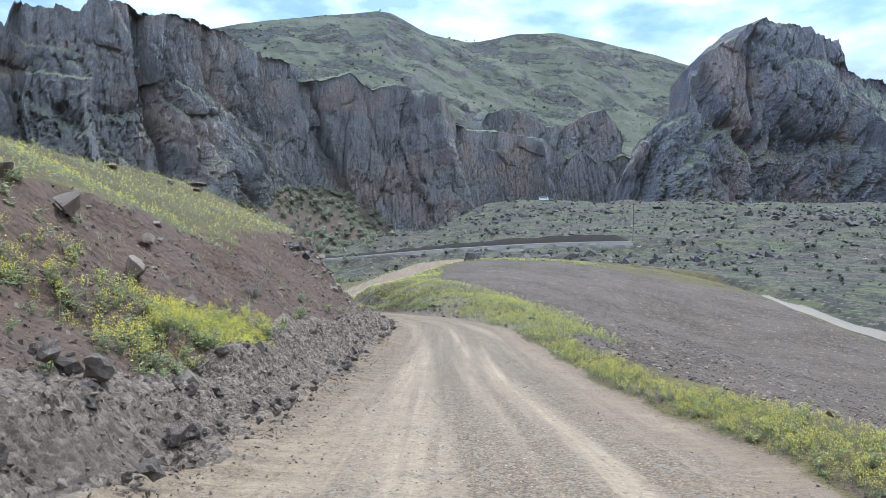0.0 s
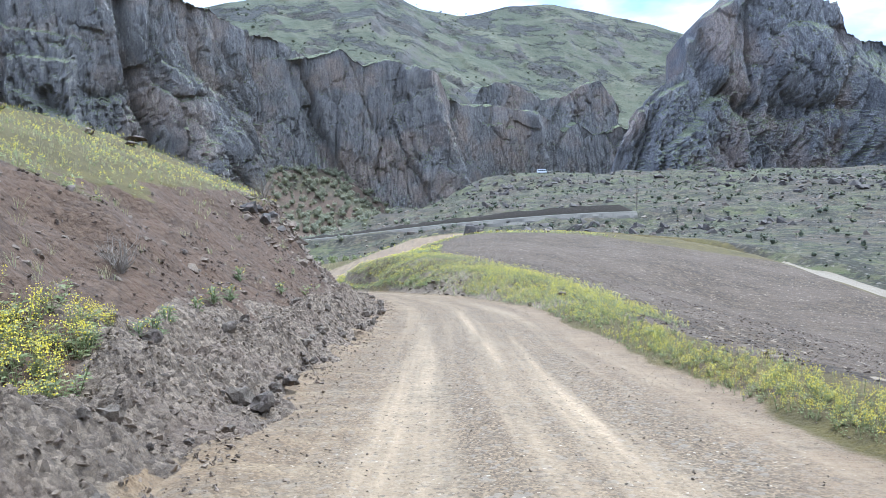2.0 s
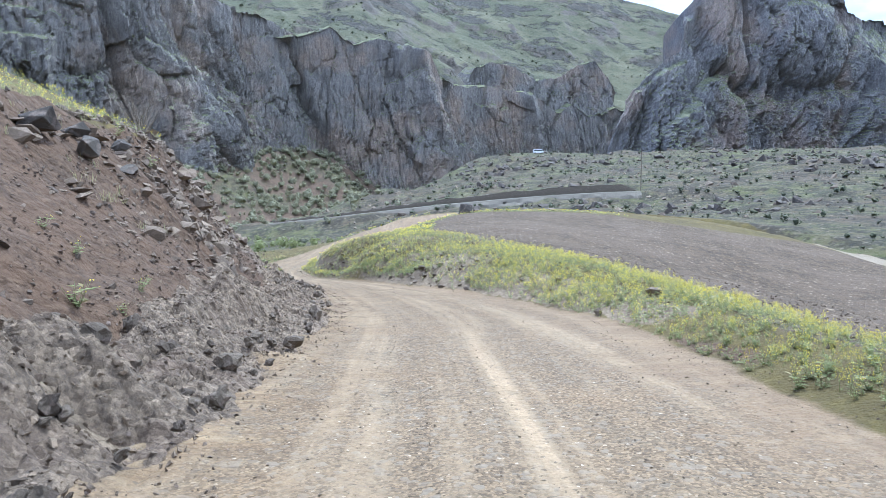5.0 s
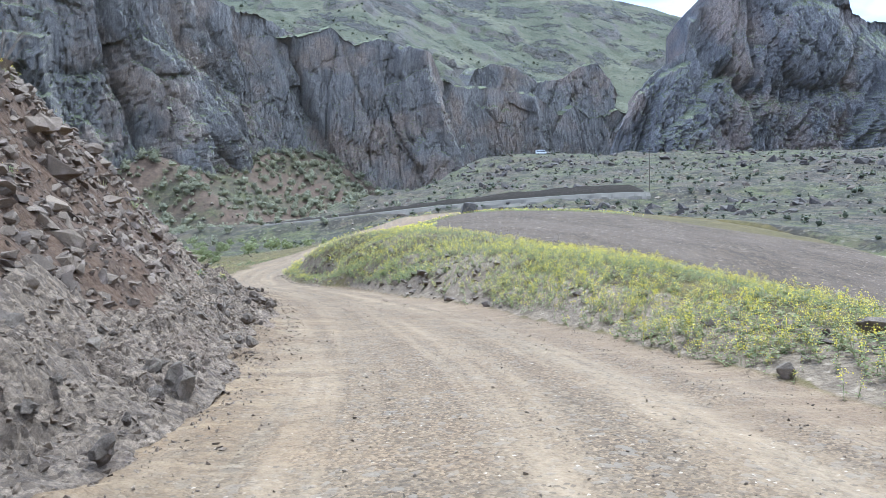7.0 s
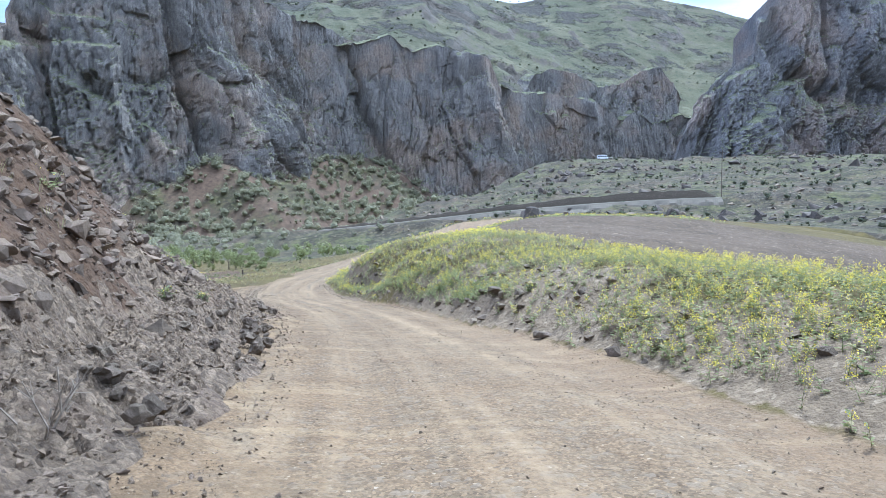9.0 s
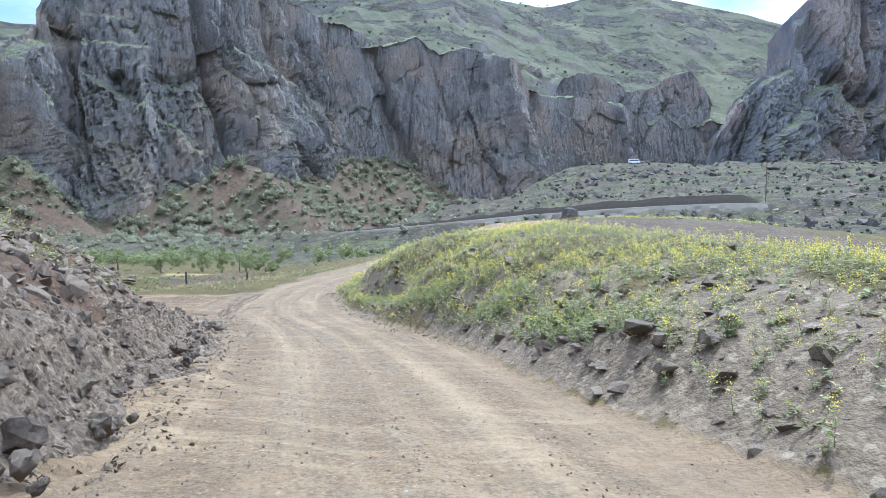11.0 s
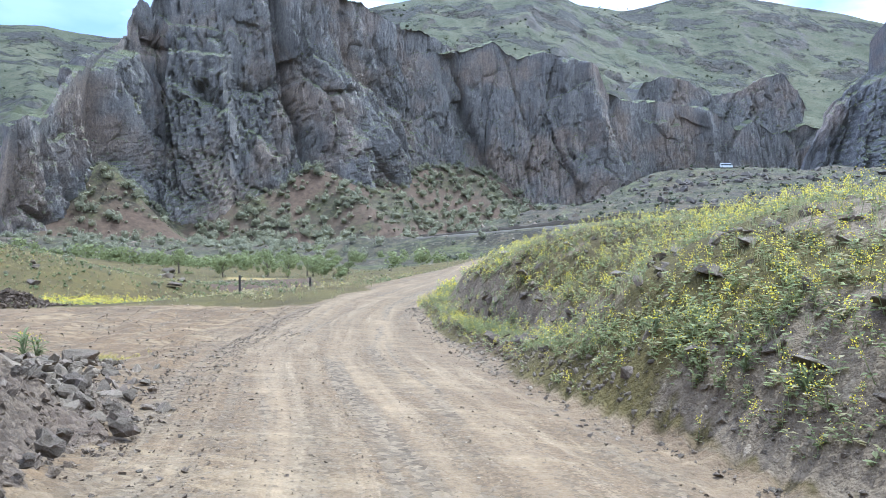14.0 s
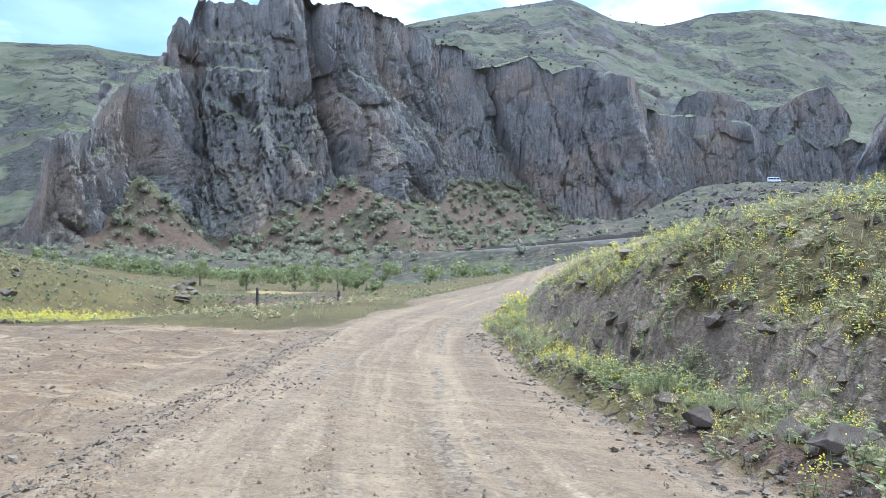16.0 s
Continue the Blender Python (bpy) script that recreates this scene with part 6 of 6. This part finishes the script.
for k, (x, y, s) in enumerate(((-10.9, 60.0, 0.42), (-11.5, 60.6, 0.4), (-10.3, 59.4, 0.36), (-11.9, 60.4, 0.45), (-11.0, 61.2, 0.3), (-12.9, 61.2, 0.4), (-10.6, 61.7, 0.22), (-9.9, 60.4, 0.2))):
    boulder(x, y, s, "pale grey slab on the end of the rubble", 660 + 3 * k, 0.45, 0.12, 47 * k % 180, (9 - 5 * (k % 4), 4 * (k % 3)), M_PALE)
for k, (x, y, s) in enumerate(((-32.0, 95.5, 1.3), (-34.4, 85.9, 1.0), (-36.4, 101.5, 1.9), (-34.0, 99.5, 1.0), (-36.6, 88.5, 0.7), (-37.5, 89.3, 0.6))):
    boulder(x, y, s, "dark rock bedded in the grassy knoll", 740 + k, 0.55, 0.2, material=M_ROCK)


def rubble_heap():
    """The larger stones of the heap along the cut, each a stone of its own."""
    heap = tagged(new("rubble_heap"), "heap of grey broken stones along the foot of the cut bank", "rubble")
    shapes = []
    for k in range(12):
        bm = bmesh.new()
        bmesh.ops.create_icosphere(bm, subdivisions=2, radius=0.5)
        for v in bm.verts:
            d = v.co.normalized()
            v.co *= 0.85 + 0.6 * noise.noise(d * 1.3 + Vector((k * 7.0, 0, 0))) + 0.5 * noise.noise(d * 3.1 + Vector((0, k * 5.0, 0))) + 0.25 * noise.noise(d * 7.0 + Vector((0, 0, k * 3.0)))
            v.co.z *= 0.72
        me = bpy.data.meshes.new("stone")
        bm.to_mesh(me)
        bm.free()
        me.materials.append(M_ROCK)
        shapes.append(me)
    r = np.random.default_rng(77)
    n = 290
    y = np.sort(2 + 57 * r.random(n))
    x = ROAD_L(y) - (-0.45 + 1.85 * r.random(n) ** 1.2)
    z = height(x, y)
    s = 0.10 + 0.24 * r.random(n) ** 2.6
    for k in range(n):
        ob = new("stone", shapes[int(r.integers(len(shapes)))])
        ob.parent = heap
        ob.matrix_basis = pose(x[k], y[k], z[k] + 0.10 + 0.2 * s[k], *(r.random(3) * (60, 60, 360))) @ Matrix.Diagonal((s[k], s[k], s[k], 1))


rubble_heap()


def rock_face():
    """The larger slabs that stick out of the steep end of the cut, each a slab of its own."""
    face = tagged(new("rock_face"), "broken brown slabs sticking out of the steep cut face", "rocks")
    shapes = [mesh_of("slab", v, f, [M_BROWN]) for v, f, _ in SLABS + STONES[:4]]
    r = np.random.default_rng(83)
    n = 260
    y = np.sort(32.5 + 16 * r.random(n))
    x = ROAD_L(y) - (1.5 + 3.6 * r.random(n))
    z = height(x, y)
    s = 0.18 + 0.46 * r.random(n) ** 2.2
    for k in range(n):
        ob = new("slab", shapes[int(r.integers(len(shapes)))])
        ob.parent = face
        ob.matrix_basis = pose(x[k], y[k], z[k] + 0.04 * s[k], -30 + 45 * r.random(), 20 - 40 * r.random(), 360 * r.random()) @ Matrix.Diagonal((s[k], s[k], s[k], 1))


rock_face()


def crown_mesh(seed, wide, tall, leaves, leaf):
    r = np.random.default_rng(seed)
    lobes = r.normal(size=(9, 3)) * np.array([0.26 * wide, 0.26 * wide, 0.22 * tall]) + np.array([0, 0, 0.55 * tall])
    bm = bmesh.new()
    for _ in range(leaves):
        c = lobes[r.integers(9)]
        d = r.normal(size=3)
        d /= np.linalg.norm(d)
        q = Vector(c + d * np.array([0.2 * wide, 0.2 * wide, 0.17 * tall]) * (0.4 + 0.6 * r.random()))
        q.z = max(q.z, 0.05)
        e = Vector(np.cross(d, r.normal(size=3))).normalized()
        g = Vector(d).cross(e) + Vector(d) * 0.3
        s = leaf * (0.6 + 0.8 * r.random())
        bm.faces.new([bm.verts.new(q + o) for o in (-e * s, -g * s * 0.55, e * s, g * s * 0.55)])
    return bm


def tree(x, y, wide, tall, seed, label, name="tree", leaf=0.075, leaves=1700, material=None):
    """A small tree or tall bush: forked tapered trunk, limbs and a loose crown."""
    r = np.random.default_rng(seed)
    t = tagged(new(name), label, name, "trees of the valley floor")
    t.matrix_world = pose(x, y, ground_at(x, y) - 0.05, 0, 0, r.random() * 360)
    bm = bmesh.new()
    top = (0.06 * wide * r.normal(), 0.06 * wide * r.normal(), 0.62 * tall)
    tube(bm, [(0, 0, 0), (top[0] * 0.4, top[1] * 0.4, 0.3 * tall), top], [0.035 * tall, 0.024 * tall, 0.009 * tall])
    part("trunk", bm, M_BARK, t)
    for _ in range(5):
        a, h = r.random() * 6.28, (0.15 + 0.35 * r.random()) * tall
        f = h / (0.62 * tall)
        s = Vector((top[0] * f, top[1] * f, h))
        d = Vector((math.cos(a), math.sin(a), 0.9)) * 0.3 * wide
        bm = bmesh.new()
        tube(bm, [s, s + d * 0.5 + Vector((0, 0, 0.03 * tall)), s + d], [0.014 * tall, 0.009 * tall, 0.003 * tall], 5)
        part("limb", bm, M_BARK, t)
    part("crown", crown_mesh(seed, wide, tall, leaves, leaf), material or M_BUSH, t)
    return t


LIGHT = "small light-green tree beside the bare field"
for k, (x, y, w, h) in enumerate(((-50.5, 125, 3.4, 3.4), (-44.5, 124, 2.2, 2.6), (-41.0, 128, 2.0, 3.0), (-37.6, 126, 2.0, 3.2), (-36.2, 128, 1.8, 2.8))):
    tree(x, y, w, h, 700 + k, LIGHT)
for k, (x, y, w, h) in enumerate(((-33.0, 122, 4.5, 3.0), (-29.5, 123, 3.6, 2.6), (-36.0, 133, 4.0, 2.8), (-27.0, 112, 2.4, 1.4))):
    tree(x, y, w, h, 720 + k, "broad fresh-green bush on the valley floor", "bush", 0.08, 2200)


def fence_post(x, y, tall):
    t = tagged(new("fence_post"), "weathered dark wooden post at the field edge", "post", "field posts")
    t.matrix_world = pose(x, y, ground_at(x, y), 1.5, -1.0, 20)
    bm = bmesh.new()
    tube(bm, [(0, 0, -0.3), (0, 0, 0.5 * tall), (0.01, 0, tall)], [0.085, 0.08, 0.072], 8)
    part("shaft", bm, M_POST, t)
    bm = bmesh.new()
    tube(bm, [(0.01, 0, tall - 0.01), (0.01, 0, tall + 0.04)], [0.078, 0.045], 8)
    part("cap", bm, M_POST, t)
    for h in (0.45, 0.8):
        bm = bmesh.new()
        tube(bm, [(0, 0, tall * h), (0, 0, tall * h + 0.03)], [0.089, 0.089], 8)
        part("wire_loop", bm, M_RUBBER, t)


fence_post(-28.1, 97.0, 1.55)
fence_post(-23.9, 99.2, 1.35)


def van(x, y):
    """A white minibus parked on the plateau, seen from far off."""
    t = tagged(new("van"), "white minibus parked on the rim of the plateau", "van")
    t.matrix_world = pose(x, y, ground_at(x, y) - 0.02, 0, 0, 4) @ Matrix.Diagonal((0.85, 0.85, 0.85, 1))
    bm = bmesh.new()
    box(bm, -3.3, 2.5, -1.0, 1.0, 0.45, 2.7, 0.16)
    box(bm, 2.4, 3.4, -0.97, 0.97, 0.45, 1.5, 0.18)
    part("body", bm, M_WHITE, t)
    for x0, x1 in ((-3.0, -1.8), (-1.7, -0.5), (-0.4, 0.8), (0.95, 2.2)):
        for side in (-1.012, 1.012):
            bm = bmesh.new()
            box(bm, x0, x1, side - 0.01, side + 0.01, 1.55, 2.3, 0.005)
            part("window", bm, M_GLASS, t)
    bm = bmesh.new()
    box(bm, 2.49, 2.53, -0.85, 0.85, 1.5, 2.35, 0.005)
    part("windscreen", bm, M_GLASS, t)
    for wx in (-2.1, 2.2):
        for side in (-0.95, 0.95):
            bm = bmesh.new()
            tube(bm, [(wx, side - 0.12, 0.36), (wx, side + 0.12, 0.36)], [0.36, 0.36], 16)
            w = part("wheel", bm, M_RUBBER, t)
            bm = bmesh.new()
            tube(bm, [(wx, side - 0.13, 0.36), (wx, side + 0.13, 0.36)], [0.18, 0.18], 12)
            part("rim", bm, M_WHITE, w)


van(58.0, 406.0)


def utility_pole(x, y, tall):
    t = tagged(new("utility_pole"), "slender dark utility pole on the hillside", "pole")
    t.matrix_world = pose(x, y, ground_at(x, y), 0, 0, 15)
    bm = bmesh.new()
    tube(bm, [(0, 0, -0.5), (0, 0, tall / 2), (0, 0, tall)], [0.15, 0.12, 0.09], 8)
    part("shaft", bm, M_BARK, t)
    bm = bmesh.new()
    box(bm, -0.9, 0.9, -0.06, 0.06, tall - 0.7, tall - 0.55, 0.01)
    part("crossarm", bm, M_POST, t)
    for k in (-0.75, 0.0, 0.75):
        bm = bmesh.new()
        tube(bm, [(k, 0, tall - 0.56), (k, 0, tall - 0.3)], [0.05, 0.03], 6)
        part("insulator", bm, M_WALL, t)


utility_pole(64.0, 236.0, 13.0)


def hillside_road():
    """The road shelf across the hill: dark cut wall above, pale gravel slope below."""
    line = curve([-75, -41, 0, 30, 50, 62], [275, 262, 250, 241, 234, 231], 6.0)
    level = curve([-75, -41, -20, 0, 30, 50, 62], [-13.5, -10.2, -7.8, -5.6, -3.0, -1.8, -1.5], 5.0)
    x = np.linspace(-58, 62, 190)
    y, z = line(x), level(x)
    n1, n2 = vnoise(x * 0.35, x * 0, 181), vnoise(x * 0.9, x * 0, 183)
    tall = np.interp(x, [-75, -40, 0, 35, 58, 62], [0.4, 0.7, 1.5, 2.2, 2.3, 0.6])

    def strip(name, rows, material, label, parent):
        v = np.stack([np.stack([x, yy, zz], -1) for yy, zz in rows])
        me = mesh_of(name, v.reshape(-1, 3), sheet_faces(len(rows), len(x)), [material])
        ob = new(name, me)
        ob.parent = parent
        return tagged(ob, label)

    t = tagged(new("hillside_road"), "gravel road shelf with a stone wall across the hillside", "road", kind="structure")
    strip("roadbed", [(y - 2.5, z), (y, z + 0.05), (y + 2.8, z)], M_SHELF, "pale gravel roadbed", t)
    strip("gravel_slope", [(y - 6.0 + n1, z - 4.9 + 0.4 * n2), (y - 4.6 + 0.5 * n2, z - 2.6 + 0.4 * n1), (y - 3.6 + 0.4 * n1, z - 1.3 + 0.3 * n2), (y - 2.8, z - 0.35), (y - 2.5, z)], M_SHELF, "pale gravel slope below the road", t)
    strip("cut_wall", [(y + 2.8, z - 0.3), (y + 2.9, z + tall * 0.5 + 0.1 * n2), (y + 3.1, z + tall + 0.25 * n1), (y + 3.9, z + tall + 0.2 * n1), (y + 6.5, z + tall - 1.5)], M_CUT, "dark cut wall above the road", t)


M_SHELF = stone_material("shelf_gravel", (0.16, 0.155, 0.136), (0.24, 0.232, 0.205))
M_CUT = stone_material("shelf_cut", (0.08, 0.073, 0.058), (0.12, 0.11, 0.09))
hillside_road()


def weed(x, y, tall, seed, label):
    """A leafy thistle-like weed: stems and long lobed leaves."""
    r = np.random.default_rng(seed)
    t = tagged(new("weed"), label, "weed", "weeds of the cut bank")
    t.matrix_world = pose(x, y, ground_at(x, y), 0, 0, r.random() * 360)
    for _ in range(3):
        a = r.random() * 6.28
        bm = bmesh.new()
        tip = Vector((math.cos(a) * 0.2 * tall, math.sin(a) * 0.2 * tall, tall * (0.7 + 0.3 * r.random())))
        tube(bm, [(0, 0, -0.02), tip * 0.55 + Vector((0, 0, 0.05 * tall)), tip], [0.012, 0.009, 0.005], 5)
        part("stem", bm, M_WEED, t)
    for _ in range(44):
        a, h, s = r.random() * 6.28, r.random() ** 1.4 * 0.7 * tall, tall * (0.20 + 0.26 * r.random())
        d = Vector((math.cos(a), math.sin(a), 0.7 - 0.6 * r.random()))
        e = Vector((-d.y, d.x, 0)).normalized()
        bm = bmesh.new()
        base = Vector((0, 0, h)) + d * 0.03
        lobes = []
        for k in range(6):
            f = k / 5
            w = s * 0.13 * math.sin(math.pi * min(f * 0.85 + 0.12, 1)) * (1.25 if k % 2 else 0.75)
            c = base + d * s * f + Vector((0, 0, 0.16 * s * math.sin(3.0 * f)))
            lobes.append((bm.verts.new(c - e * w), bm.verts.new(c - Vector((0, 0, 0.05 * s))), bm.verts.new(c + e * w)))
        for p0, p1 in zip(lobes, lobes[1:]):
            bm.faces.new((p0[0], p0[1], p1[1], p1[0]))
            bm.faces.new((p0[1], p0[2], p1[2], p1[1]))
        part("leaf", bm, M_WEED, t)
    bm = bmesh.new()
    for _ in range(24):
        q = Vector(r.normal(size=3) * (0.22 * tall, 0.22 * tall, 0.12 * tall)) + Vector((0, 0, 0.75 * tall))
        e, g = Vector(r.normal(size=3)).normalized() * 0.011, Vector(r.normal(size=3)).normalized() * 0.011
        bm.faces.new([bm.verts.new(q + o) for o in (-e, -g, e, g)])
    part("blossom", bm, M_YELLOW, t, "small yellow blossoms")
    return t


for k, (x, y, h) in enumerate(((-4.45, 22.4, 0.8), (-5.0, 25.0, 0.8), (-4.1, 25.4, 0.7), (-4.0, 17.5, 0.8), (-4.1, 18.2, 0.7), (-3.9, 16.8, 0.7), (-4.15, 20.4, 0.8), (-4.05, 19.3, 0.6), (-3.9, 15.6, 0.6), (-3.6, 6.4, 0.45), (-4.4, 6.0, 0.5), (-5.9, 47.2, 0.6), (-6.3, 46.6, 0.7), (-3.9, 27.8, 0.35), (0.1, 50.4, 0.5), (-0.6, 51.4, 0.5), (-1.35, 54.0, 0.6), (-1.0, 53.6, 0.55), (-1.7, 54.9, 0.5), (-0.7, 54.4, 0.6), (-2.3, 56.3, 0.5), (-1.9, 56.0, 0.55), (-3.6, 59.5, 0.5), (-3.3, 58.8, 0.55), (-5.4, 65.4, 0.5), (-5.6, 66.2, 0.45), (-4.2, 61.0, 0.5), (-13.3, 62.3, 0.9), (-13.8, 61.9, 1.0), (-13.6, 62.9, 0.8), (-14.1, 62.5, 0.8))):
    weed(x, y, 0.46 * h, 800 + k, "leafy pale-green thistle weed rooted in loose soil")


def dry_bush(x, y, tall, seed, label, twigs=26):
    """A leafless bush of forked pale twigs."""
    r = np.random.default_rng(seed)
    t = tagged(new("dry_bush"), label, "bush")
    t.matrix_world = pose(x, y, ground_at(x, y) - 0.05)
    for _ in range(twigs):
        a, l = r.random() * 6.28, tall * (0.55 + 0.5 * r.random())
        d = Vector((math.cos(a) * (0.2 + 0.7 * r.random()), math.sin(a) * (0.2 + 0.7 * r.random()), 1)).normalized()
        mid = d * l * 0.5 + Vector(r.normal(size=3) * 0.04)
        tip = d * l + Vector(r.normal(size=3) * 0.10)
        bm = bmesh.new()
        tube(bm, [(0, 0, 0), mid, tip], [0.013, 0.008, 0.003], 4)
        for _ in range(3):
            f = 0.4 + 0.5 * r.random()
            s = mid.lerp(tip, f)
            tube(bm, [s, s + (d + Vector(r.normal(size=3) * 0.7)).normalized() * l * 0.28], [0.005, 0.002], 3)
        part("twig", bm, M_TWIG, t)


dry_bush(-8.4, 41.2, 1.5, 900, "pale leafless bush on the edge of the cut")
dry_bush(-9.0, 43.0, 1.2, 901, "pale leafless bush on the edge of the cut")
dry_bush(-5.1, 19.0, 0.6, 902, "small dry twiggy shrub on the brown cut face", 34)
dry_bush(-3.6, 39.2, 0.5, 903, "bare broken twig in the roadside rubble", 7)
